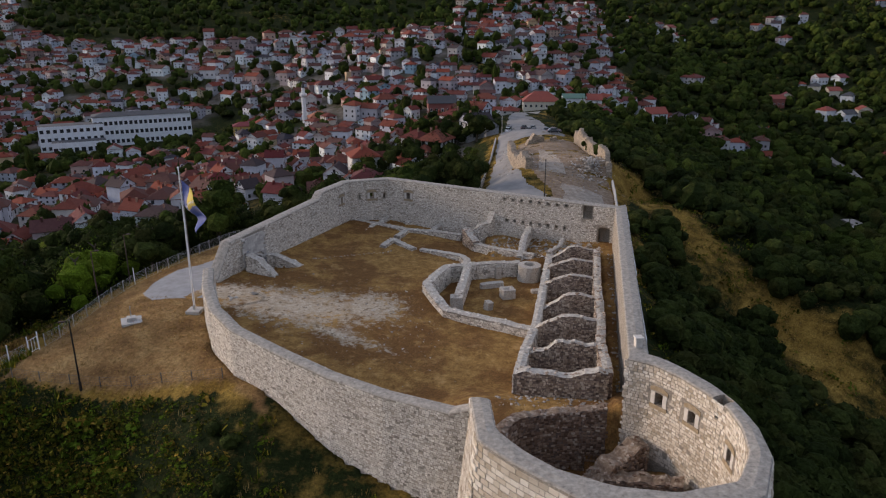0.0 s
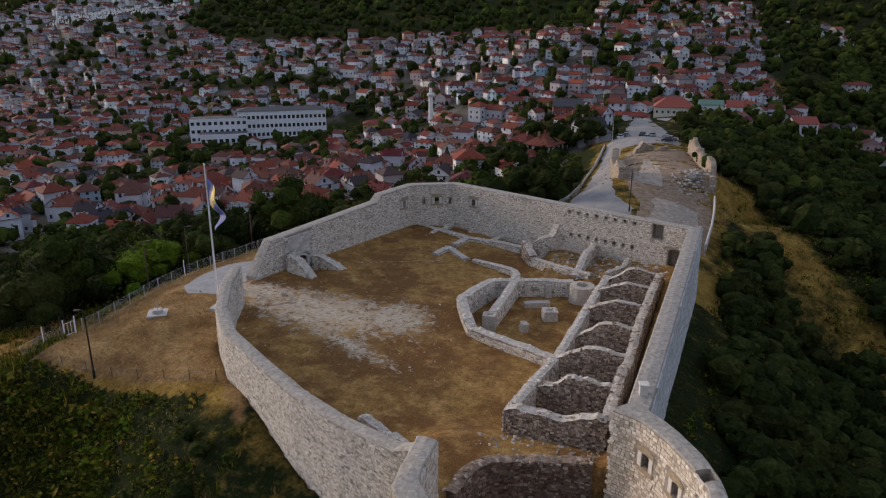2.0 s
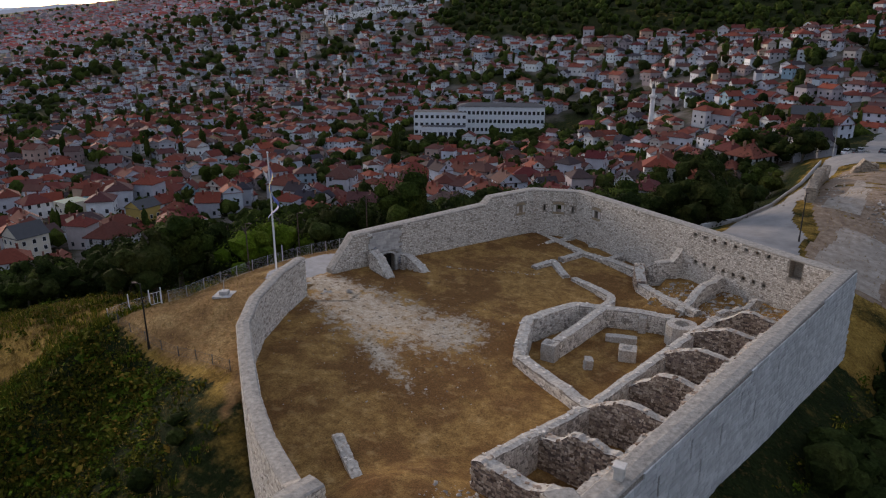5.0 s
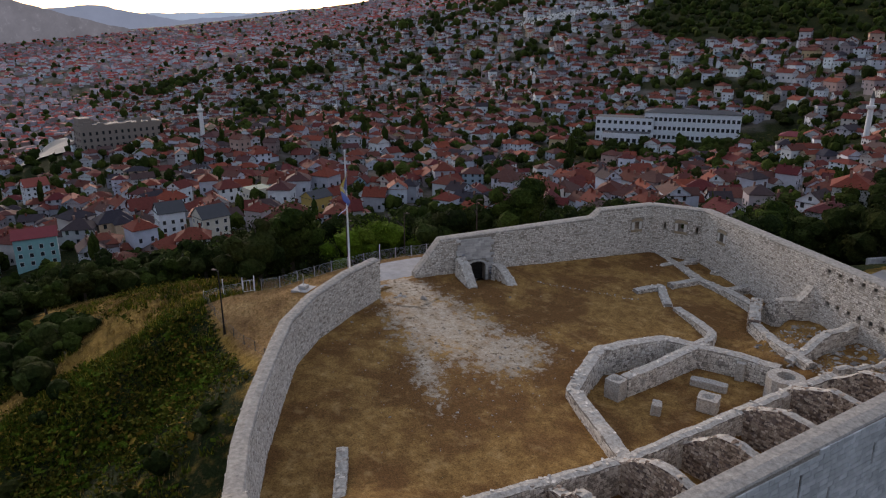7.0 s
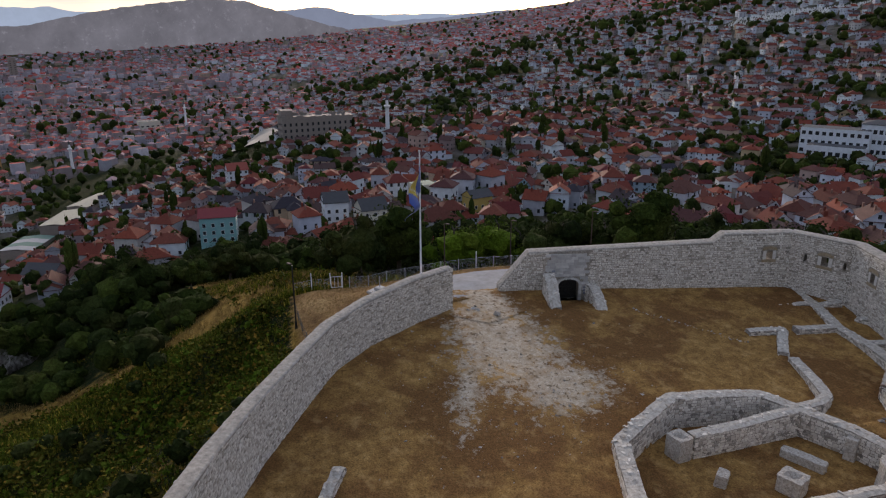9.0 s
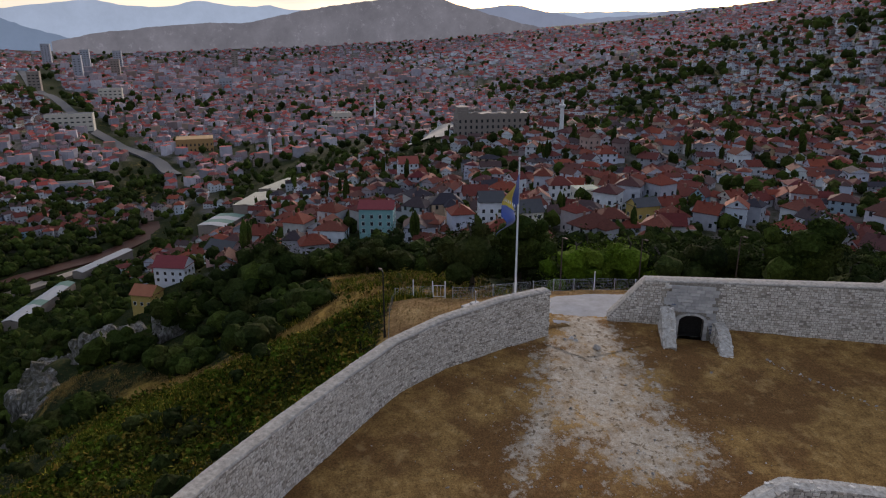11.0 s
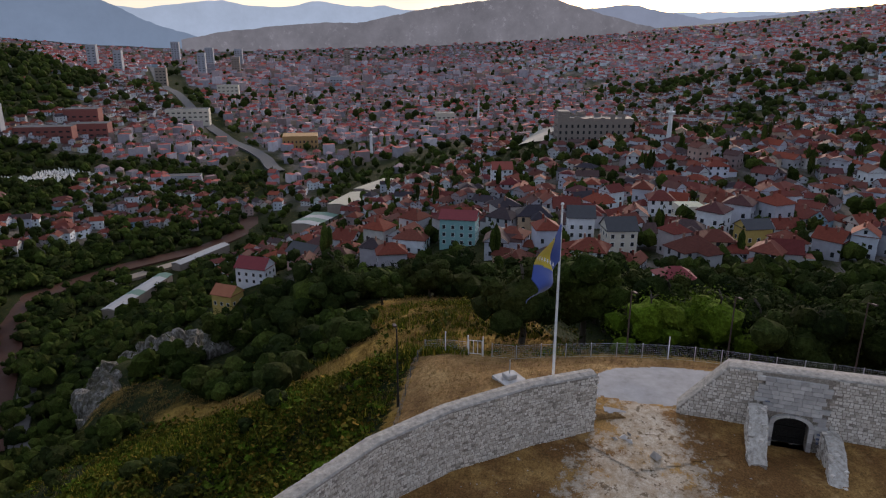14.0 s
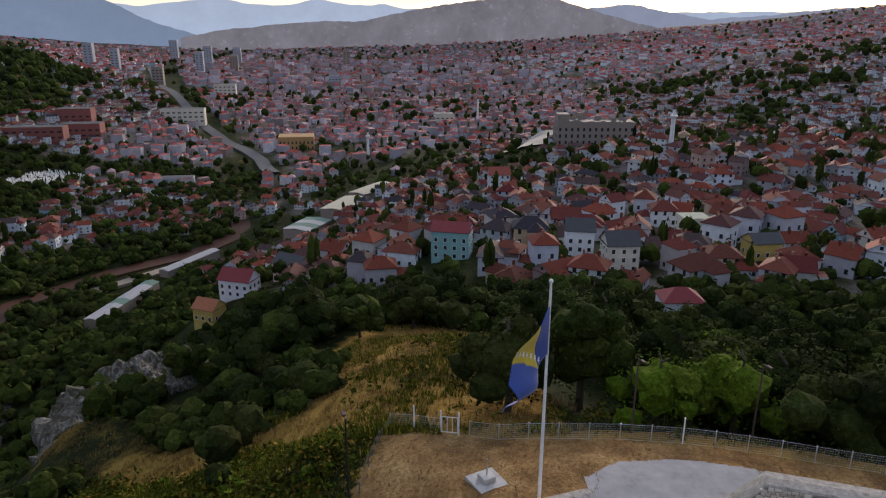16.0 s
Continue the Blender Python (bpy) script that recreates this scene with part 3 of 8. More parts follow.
tower = masonry("wall_tower", tin, tout, ttop, [-3.0] * 56, [land1(*p) - 2 for p in tout], STONE, COPING, rough=0.01, seed=2, batter=(0.0, 0.11))
tagged(tower, "rounded limestone bastion wall with gun windows", "wall", kind="structure")
ein, eout = even(np.array(EAST_IN), 64), even(np.array(EAST_OUT), 64)
east = masonry("wall_east", ein, eout, np.linspace(8.4, 9.6, 64), [yard1(*(p - [0.4, 0])) - 0.6 for p in ein], [land1(*p) - 3 for p in eout], STONE, COPING, rough=0.0, batter=0.02, seed=3)
tagged(east, "long pale stone wall above the wooded slope", "wall", kind="structure")
north = wall_line("wall_north", [(-17.4, 111.9, 10.0), (-10.0, 114.4, 10.1), (28.6, 98.0, 9.6)], 1.7, None, foot, STONE, COPING, seed=4, rough=0.012)
tagged(north, "tall limestone wall with small loopholes and framed windows", "wall", kind="structure")
gate = wall_line("wall_gate", [(-29.0, 77.2, 3.9), (-28.0, 80.6, 8.2), (-20.6, 102.2, 9.0), (-20.2, 103.4, 10.0), (-17.4, 111.9, 10.0)], 1.7, None, foot, STONE, COPING, seed=5, rough=0.012)
tagged(gate, "limestone wall with a sloping end and an arched gate", "wall", kind="structure")



# ---- openings ----
def cut(ob, cutters):
    """Cuts the shapes (bmeshes) through a wall for good."""
    bm = bmesh.new()
    for c in cutters:
        me = bpy.data.meshes.new("cutter")
        c.to_mesh(me)
        c.free()
        bm.from_mesh(me)
        bpy.data.meshes.remove(me)
    me = bpy.data.meshes.new("cutter")
    bmesh.ops.recalc_face_normals(bm, faces=bm.faces)
    bm.to_mesh(me)
    bm.free()
    tool = new("cutter", me)
    mod = ob.modifiers.new("cut", "BOOLEAN")
    mod.object, mod.operation, mod.solver = tool, "DIFFERENCE", "EXACT"
    done = bpy.data.meshes.new_from_object(ob.evaluated_get(bpy.context.evaluated_depsgraph_get()))
    ob.modifiers.clear()
    ob.data = done
    bpy.data.objects.remove(tool)
    bpy.data.meshes.remove(me)


def frame_on(a, b, s, z, off):
    """A pose on the face of a wall that runs from a to b: s metres along, x along the wall, y out of its right face."""
    a, b = Vector((*a, 0)), Vector((*b, 0))
    d = (b - a).normalized()
    n = Vector((d.y, -d.x, 0))
    o = a + d * s + n * off
    m = Matrix.Identity(4)
    m.col[0], m.col[1], m.col[2], m.col[3] = (*d, 0), (*n, 0), (0, 0, 1, 0), (o.x, o.y, z, 1)
    return m


def hole(m, w, h, depth, front=0.6, arch=False):
    """A cutter: an opening w wide and h high whose foot stands at the pose m."""
    bm = bmesh.new()
    if arch:
        r = w / 2
        pts = [(-r, 0), (r, 0)] + [(r * math.cos(t), h - r * 0.55 + r * 0.55 * math.sin(t)) for t in np.linspace(0, math.pi, 11)]
        front_ring = [bm.verts.new((x, front, z)) for x, z in pts]
        back_ring = [bm.verts.new((x, -depth, z)) for x, z in pts]
        bm.faces.new(front_ring)
        bm.faces.new(back_ring[::-1])
        for k in range(len(pts)):
            j = (k + 1) % len(pts)
            bm.faces.new((front_ring[j], front_ring[k], back_ring[k], back_ring[j]))
    else:
        bm_box(bm, -w / 2, -depth, 0, w / 2, front, h)
    bmesh.ops.transform(bm, matrix=m, verts=bm.verts)
    return bm


FRAME_STONE = plain("pale_window_stone", [(0.3, (0.50, 0.47, 0.42)), (0.7, (0.66, 0.63, 0.58))], 3, 0.85, 15, 0.01)
FRAME_OLD = plain("ochre_window_stone", [(0.3, (0.23, 0.17, 0.10)), (0.7, (0.40, 0.32, 0.21))], 3, 0.9, 12, 0.02)


def window_surround(m, w, h, parent):
    """Two pale jambs and weathered lintel and sill stones round an opening; the stones stand 3 cm proud."""
    for x0, x1 in ((-w / 2 - 0.42, -w / 2 - 0.01), (w / 2 + 0.01, w / 2 + 0.42)):
        bm = box(x0, -0.25, 0.0, x1, 0.05, h, 0.02)
        bmesh.ops.transform(bm, matrix=m, verts=bm.verts)
        part("window_jamb", bm, FRAME_STONE, parent)
    bm = bmesh.new()
    n = 9
    lo, hi = [], []
    for k in range(n):
        x = (w / 2 + 0.5) * (k / (n - 1) * 2 - 1)
        lo.append((x, h + 0.03 + 0.16 * (1 - (x / (w / 2 + 0.5)) ** 2)))
        hi.append((x, h + 0.36 + 0.22 * (1 - (x / (w / 2 + 0.5)) ** 2)))
    rings = [[bm.verts.new((x, y, z)) for x, z in lo + hi[::-1]] for y in (-0.25, 0.06)]
    bm.faces.new(rings[1])
    bm.faces.new(rings[0][::-1])
    for k in range(2 * n):
        j = (k + 1) % (2 * n)
        bm.faces.new((rings[1][j], rings[1][k], rings[0][k], rings[0][j]))
    bmesh.ops.recalc_face_normals(bm, faces=bm.faces)
    bmesh.ops.transform(bm, matrix=m, verts=bm.verts)
    part("window_lintel", bm, FRAME_OLD, parent)
    bm = box(-w / 2 - 0.5, -0.25, -0.38, w / 2 + 0.5, 0.07, -0.01, 0.02)
    bmesh.ops.transform(bm, matrix=m, verts=bm.verts)
    part("window_sill", bm, FRAME_OLD, parent)


# tower: three gun windows and a notch in the parapet
tower_windows = [frame_on(TOWER_IN[12], TOWER_IN[11], 1.1, 6.9, 0), frame_on(TOWER_IN[11], TOWER_IN[10], 1.9, 6.95, 0), frame_on(TOWER_IN[9], TOWER_IN[8], 1.5, 6.5, 0)]
notch = frame_on(TOWER_IN[10], TOWER_IN[9], 0.9, 8.9, 0)
cut(tower, [hole(m, 0.75, 1.15, 4.6, arch=True) for m in tower_windows] + [hole(notch, 1.2, 2.0, 1.0)])
for m in tower_windows:
    window_surround(m, 0.75, 1.15, tower)
# north wall: framed windows, slits, two rows of beam holes, a tall niche and the arched postern
FACET, LONG = (NORTH[0], NORTH[1]), (NORTH[1], NORTH[2])
framed_n = [frame_on(*FACET, 4.55, 6.75, 0.85), frame_on(*LONG, 4.6, 6.95, 0.85)]
cutters = [hole(m, 0.8, 1.1, 2.6) for m in framed_n]
cutters += [hole(frame_on(*FACET, s, 6.8, 0.85), 0.3, 0.9, 0.9) for s in (2.3, 6.8)]
cutters += [hole(frame_on(*LONG, 2.1, 7.1, 0.85), 0.35, 1.0, 0.9), hole(frame_on(*LONG, 1.1, 8.7, 0.85), 0.9, 1.2, 0.25), hole(frame_on(*FACET, 1.2, 8.5, 0.85), 0.5, 0.5, 0.3), hole(frame_on(*LONG, 7.2, 6.8, 0.85), 0.5, 0.5, 0.5)]
cutters += [hole(frame_on(*LONG, 23.1 + k * 1.53, 8.95, 0.85), 0.42, 0.42, 0.5) for k in range(8)]
cutters += [hole(frame_on(*LONG, 23.6 + k * 1.45, 5.35 - 0.02 * k, 0.85), 0.42, 0.42, 0.5) for k in range(8)]
cutters += [hole(frame_on(*LONG, 37.35, 7.4, 0.85), 1.6, 2.1, 1.1), hole(frame_on(*LONG, 40.1, 3.6, 0.85), 1.9, 2.7, 1.3, arch=True)]
cut(north, cutters)
for m in framed_n:
    window_surround(m, 0.8, 1.1, north)
# gate wall: the arched gate, a framed window beyond the step, slits
GATE_RUN, GATE_END = (GATE[0], GATE[1]), (GATE[1], GATE[2])
framed_g = frame_on(*GATE_END, 6.3, 6.7, 0.85)
cut(gate, [hole(framed_g, 0.8, 1.1, 2.6), hole(frame_on(*GATE_END, 3.4, 6.6, 0.85), 0.3, 0.9, 0.9), hole(frame_on(*GATE_END, 8.7, 6.6, 0.85), 0.3, 0.9, 0.9), hole(frame_on(*GATE_RUN, 2.7, 4.2, 0.85), 0.5, 0.4, 0.4), hole(frame_on(*GATE_RUN, 6.85, 2.0, 0.85), 2.5, 2.85, 1.25, front=1.5, arch=True)])
window_surround(framed_g, 0.8, 1.1, gate)


# stones on the faces of the walls
SKIN = random_colour("face_stones", [(0.0, (0.432, 0.378, 0.313)), (0.2, (0.594, 0.540, 0.464)), (0.6, (0.713, 0.659, 0.578)), (1.0, (0.832, 0.783, 0.707))], 0.93, True, 0.22, 1.2, 16, 0.02)
# bastion stones painted lighter and warmer to stand in for low sun
SKIN_SUNNED = random_colour("sun_tinted_face_stones", [(0.0, (0.42, 0.35, 0.26)), (0.3, (0.60, 0.53, 0.43)), (0.7, (0.72, 0.65, 0.55)), (1.0, (0.82, 0.77, 0.68))], 0.93, True, 0.2, 1.2, 16, 0.02)
SKIN_FINE = random_colour("smooth_face_stones", [(0.0, (0.530, 0.535, 0.530)), (0.5, (0.625, 0.631, 0.620)), (1.0, (0.721, 0.721, 0.710))], 0.93, True, 0.35, 0.7, 16, 0.01)
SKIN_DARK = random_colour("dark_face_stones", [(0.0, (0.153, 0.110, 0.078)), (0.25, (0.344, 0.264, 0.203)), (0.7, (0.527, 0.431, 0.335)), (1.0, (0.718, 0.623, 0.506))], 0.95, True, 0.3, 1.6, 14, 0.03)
SKIN_EARTH = random_colour("earthy_face_stones", [(0.0, (0.11, 0.070, 0.048)), (0.5, (0.24, 0.165, 0.12)), (0.85, (0.36, 0.27, 0.21)), (1.0, (0.56, 0.50, 0.43))], 0.95, True, 0.45, 1.6, 14, 0.03)


def stones_mesh(c, t, b, n, w, h, out, deep, rng, even_face=False):
    """Irregular blunt stones: centres, three axes and sizes, as one mesh's points and faces."""
    k = len(c)
    sx = np.array([-1, 1, 1, -1.0]) * 0.5
    sz = np.array([-1, -1, 1, 1.0]) * 0.5
    jx, jz = rng.uniform(0.80, 0.98, (k, 4)), rng.uniform(0.78, 0.98, (k, 4))
    if even_face:
        jx, jz = rng.uniform(0.975, 0.99, (k, 4)), rng.uniform(0.96, 0.985, (k, 4))
    fx, fz = sx * jx * w[:, None], sz * jz * h[:, None]
    front = c[:, None] + fx[..., None] * t[:, None] + fz[..., None] * b[:, None] + (out[:, None] * (rng.uniform(0.95, 1.05, (k, 4)) if even_face else rng.uniform(0.6, 1.2, (k, 4))))[..., None] * n[:, None]
    back = c[:, None] + (sx * w[:, None])[..., None] * t[:, None] + (sz * h[:, None])[..., None] * b[:, None] - deep * n[:, None]
    v = np.concatenate([front, back], 1).reshape(-1, 3)
    f = np.array([(0, 1, 2, 3), (5, 6, 2, 1), (6, 7, 3, 2), (7, 4, 0, 3)])
    return v, (f[None] + (np.arange(k) * 8)[:, None, None]).reshape(-1, 4)


def skin(ob, sides, mat, wide=(0.26, 0.55), high=0.24, out=0.04, holes=(), seed=0, z_from=None, top=0.0, fill=0.95, lo=None, even_face=False):
    """Courses of rubble stones on the faces of a wall (0 its left, 1 its right) and loose stones on its top."""
    left, right, ztop, bl, br, batters = WALLS[ob.name]
    rng = np.random.RandomState(seed + 300)
    C, Tn, Bn, Nn, W, H, O = [], [], [], [], [], [], []
    inv = [(m.inverted(), a, b2) for m, a, b2 in holes]
    for side in sides:
        p, base = (left, bl) if side == 0 else (right, br)
        batter = batters[side]
        away = (left - right) if side == 0 else (right - left)
        along_p = np.gradient(p, axis=0)
        square = np.stack([-along_p[:, 1], along_p[:, 0]], 1)
        square = square / np.linalg.norm(square, axis=1)[:, None]
        away = square * np.sign((square * away).sum(1))[:, None]
        d = np.r_[0, np.cumsum(np.linalg.norm(np.diff(p, axis=0), axis=1))]
        z = (np.min(base) if lo is None else lo) + 0.1
        while z < np.max(ztop) - 0.05:
            hh = high * (rng.uniform(0.92, 1.08) if even_face else rng.uniform(0.78, 1.25))
            s = -rng.uniform(0, 0.3)
            while s < d[-1] - 0.1:
                w = rng.uniform(*wide) if rng.uniform() < 0.8 else wide[0] * rng.uniform(0.6, 1.0)
                m = s + w / 2
                s += w
                if m < 0.05 or rng.uniform() > fill:
                    continue
                zc = z + hh / 2 + (0 if even_face else rng.uniform(-0.03, 0.03))
                zt = np.interp(m, d, ztop)
                if zc + hh * 0.45 > zt + 0.02 or zc < np.interp(m, d, base) + 0.1:
                    continue
                x, y = np.interp(m, d, p[:, 0]), np.interp(m, d, p[:, 1])
                nx, ny = np.interp(m, d, away[:, 0]), np.interp(m, d, away[:, 1])
                q = Vector((x, y, zc))
                if even_face and inv:
                    # a course ends on both sides of a slit
                    for im, a, b2 in inv:
                        l = im @ q
                        if abs(l.x) < a / 2 + w / 2 and -hh * 0.4 < l.z < b2 + hh * 0.4 and abs(l.y) < 1.5:
                            turn = 1 if (im.to_3x3() @ Vector((-ny, nx, 0))).x > 0 else -1
                            for e0, e1 in ((l.x - w / 2, min(-a / 2, l.x + w / 2)), (max(a / 2, l.x - w / 2), l.x + w / 2)):
                                if e1 - e0 > 0.06:
                                    k2 = ((e0 + e1) / 2 - l.x) * turn
                                    off = batter * (zt - zc)
                                    C.append((x + nx * off - ny * k2, y + ny * off + nx * k2, zc))
                                    Tn.append((-ny, nx, 0))
                                    Bn.append((0, 0, 1))
                                    Nn.append((nx, ny, 0))
                                    W.append((e1 - e0) * 0.955)
                                    H.append(hh * 0.905)
                                    O.append(out)
                            break
                    else:
                        l = None
                    if l is not None:
                        continue
                elif any(abs((im @ q).x) < a / 2 + w * 0.4 and -0.3 < (im @ q).z < b2 + 0.2 and abs((im @ q).y) < 1.5 for im, a, b2 in inv):
                    continue
                off = batter * (zt - zc)
                C.append((x + nx * off, y + ny * off, zc))
                Tn.append((-ny, nx, 0))
                Bn.append((0, 0, 1))
                Nn.append((nx, ny, 0))
                W.append(w * (0.94 if even_face else 0.92))
                H.append(hh * (0.875 if even_face else 0.89))
                O.append(out * (rng.uniform(0.8, 1.2) if even_face else rng.uniform(0.3, 1.5)))
            z += hh
    if top:
        mid = (left + right) / 2
        half = np.linalg.norm(left - right, axis=1) / 2
        ax = (left - right) / (2 * half[:, None])
        d = np.r_[0, np.cumsum(np.linalg.norm(np.diff(mid, axis=0), axis=1))]
        for _ in range(int(d[-1] * half.mean() * 2 * top)):
            m = rng.uniform(0, d[-1])
            u = rng.uniform(-1, 1) * 0.9 * np.interp(m, d, half)
            a = np.array([np.interp(m, d, ax[:, 0]), np.interp(m, d, ax[:, 1])])
            C.append((np.interp(m, d, mid[:, 0]) + a[0] * u, np.interp(m, d, mid[:, 1]) + a[1] * u, np.interp(m, d, ztop) + 0.05))
            r = rng.uniform(0, 6.28)
            Tn.append((math.cos(r), math.sin(r), 0))
            Bn.append((-math.sin(r), math.cos(r), 0))
            Nn.append((0, 0, 1))
            W.append(rng.uniform(0.18, 0.5))
            H.append(rng.uniform(0.15, 0.32))
            O.append(rng.uniform(0.02, 0.10))
    v, f = stones_mesh(*(np.array(q, float) for q in (C, Tn, Bn, Nn, W, H, O)), 0.12, rng, even_face)
    o = sheet("rubble_stones", v.tolist(), f.tolist(), [mat])
    o.parent = ob
    o["kind"] = "stuff"
    return o


skin(west, (0, 1), SKIN, (0.2, 0.46), 0.19, 0.035, seed=1, lo=-2.0)
skin(tower, (0,), SKIN_SUNNED, (0.24, 0.52), 0.27, 0.03, [(m, 1.9, 1.6) for m in tower_windows], 2, lo=1.5, fill=0.985)
skin(tower, (1,), SKIN_SUNNED, (0.5, 0.95), 0.42, 0.03, seed=3, lo=-1.0, fill=1.0, even_face=True)
east_slits = [frame_on(EAST_OUT[0], EAST_OUT[1], q, z, 0.06) for q, z in ((6, 4.0), (8.6, 5.8), (13.5, 6.2), (15.5, 3.4), (19, 4.6), (22.5, 6.2), (26, 3.8), (31, 5.6), (37, 4.4), (42.5, 5.8), (48, 4.8))]
cut(east, [hole(m, 0.26, 1.5, 0.8, front=1.2) for m in east_slits])
skin(east, (1,), SKIN_FINE, (0.5, 1.1), 0.42, 0.09, [(m, 0.26, 1.5) for m in east_slits], 4, lo=-5.0, fill=1.0, even_face=True)
skin(north, (1,), SKIN, (0.22, 0.48), 0.21, 0.035, seed=6, holes=[(m, 1.8, 1.5) for m in framed_n] + [(frame_on(*LONG, 37.35, 7.4, 0.85), 1.6, 2.1), (frame_on(*LONG, 40.1, 3.6, 0.85), 1.9, 2.7)] + [(frame_on(*LONG, 23.1 + k * 1.53, 8.95, 0.85), 0.42, 0.2) for k in range(8)] + [(frame_on(*LONG, 23.6 + k * 1.45, 5.35 - 0.02 * k, 0.85), 0.42, 0.2) for k in range(8)] + [(frame_on(*FACET, q, 6.8, 0.85), 0.3, 0.9) for q in (2.3, 6.8)], lo=2.0)
skin(gate, (1,), SKIN, (0.24, 0.5), 0.23, 0.035, seed=7, holes=[(framed_g, 1.8, 1.5), (frame_on(*GATE_RUN, 6.85, 2.0, 0.85), 4.7, 6.3)], lo=1.6)


# dressed blocks: one stone each
BLOCK_STONE = random_colour("dressed_limestone", [(0.0, (0.44, 0.42, 0.40)), (0.5, (0.56, 0.54, 0.51)), (1.0, (0.66, 0.64, 0.60))], 0.88, False, 0.35, 2.5, 18, 0.015)


def block_mesh(w, h, d, seed):
    bm = box(-w / 2, -d, -h / 2, w / 2, 0.0, h / 2)
    rng = random.Random(seed)
    for v in bm.verts:
        if v.co.y > -0.01:
            v.co.y += rng.uniform(0.0, 0.03)
            v.co.x *= 0.985
            v.co.z *= 0.97
    me = bpy.data.meshes.new("block")
    bm.to_mesh(me)
    bm.free()
    return me


def ashlar(parent, a, b, off, z0, z1, s0, s1, mat, course=0.42, lengths=(0.55, 0.75, 0.95), skip=None, seed=0):
    """Courses of dressed blocks on the face of a wall."""
    rng = random.Random(seed)
    meshes = {}
    for k, w in enumerate(lengths):
        for v in range(2):
            meshes[k, v] = block_mesh(w, course - 0.02, 0.2, seed * 31 + k * 7 + v)
            meshes[k, v].materials.append(mat)
    z = z0 + course / 2
    row = 0
    while z < z1:
        s = s0 - rng.random() * 0.4
        while s < s1:
            k = rng.randrange(len(lengths))
            w = lengths[k]
            c = s + w / 2
            if c - w / 2 > s0 - 0.25 and c + w / 2 < s1 + 0.25 and not (skip and skip(c, z)):
                ob = new("block", meshes[k, rng.randrange(2)])
                ob.matrix_basis = frame_on(a, b, c, z, off + 0.045)
                ob.parent = parent
            s += w + 0.015
        z += course
        row += 1


ashlar(gate, *GATE_RUN, 0.85, 3.0, 8.2, 4.15, 9.2, BLOCK_STONE, course=0.36, seed=5, skip=lambda s, z: abs(s - 6.85) < 1.75 and z < 5.0)

# gate: voussoirs, jambs, dark grille
gate_pose = frame_on(*GATE_RUN, 6.85, 2.0, 0.85)
for k in range(11):
    t0, t1 = math.pi * k / 11 + 0.01, math.pi * (k + 1) / 11 - 0.01
    bm = bmesh.new()
    rings = []
    for y in (-0.3, 0.16):
        rings.append([bm.verts.new((r * math.cos(t), y, 2.85 - 0.69 + r * 0.55 * math.sin(t))) for r, t in ((1.26, t0), (1.62, t0), (1.62, t1), (1.26, t1))])
    bm.faces.new(rings[1])
    bm.faces.new(rings[0][::-1])
    for i in range(4):
        bm.faces.new((rings[1][(i + 1) % 4], rings[1][i], rings[0][i], rings[0][(i + 1) % 4]))
    bmesh.ops.recalc_face_normals(bm, faces=bm.faces)
    bmesh.ops.transform(bm, matrix=gate_pose, verts=bm.verts)
    part("arch_stone", bm, BLOCK_STONE, gate)
for x0, x1 in ((-1.62, -1.26), (1.26, 1.62)):
    for k in range(5):
        bm = box(x0, -0.3, 0.1 + k * 0.41, x1, 0.15, 0.1 + k * 0.41 + 0.39, 0.02)
        bmesh.ops.transform(bm, matrix=gate_pose, verts=bm.verts)
        part("jamb_stone", bm, BLOCK_STONE, gate)
SCRAWL = plain("faded_blue_paint", [(0.3, (0.10, 0.12, 0.20)), (0.7, (0.20, 0.22, 0.30))], 4, 0.8, 10, 0.001)
for s0, z0, w, h in ((1.85, 1.3, 0.5, 0.16), (1.85, 1.7, 0.42, 0.14), (1.9, 0.9, 0.38, 0.2), (-2.2, 3.4, 0.35, 0.12), (-2.15, 3.9, 0.4, 0.12)):
    bm = box(s0, 0.09, z0, s0 + w, 0.105, z0 + h)
    bmesh.ops.transform(bm, matrix=gate_pose, verts=bm.verts)
    part("paint_mark", bm, SCRAWL, gate, "faded blue paint mark")
IRON = plain("dark_iron", [(0.3, (0.02, 0.02, 0.022)), (0.7, (0.05, 0.048, 0.045))], 4, 0.55, 20, 0.002, metal=0.6)
grille = empty("gate_grille", gate_pose)
tagged(grille, "dark iron grille gate set back in a stone arch", "gate")
part("infill_plate", box(-1.3, -1.1, 0.0, 1.3, -1.02, 2.75), IRON, grille)
for k in range(9):
    part("bar", rod(bmesh.new(), (-1.12 + k * 0.28, -0.95, 0.05), (-1.12 + k * 0.28, -0.95, 2.5), 0.025, 0.025, 6), IRON, grille)
for z in (0.5, 1.5, 2.3):
    part("crossbar", box(-1.22, -0.985, z - 0.03, 1.22, -0.915, z + 0.03), IRON, grille)

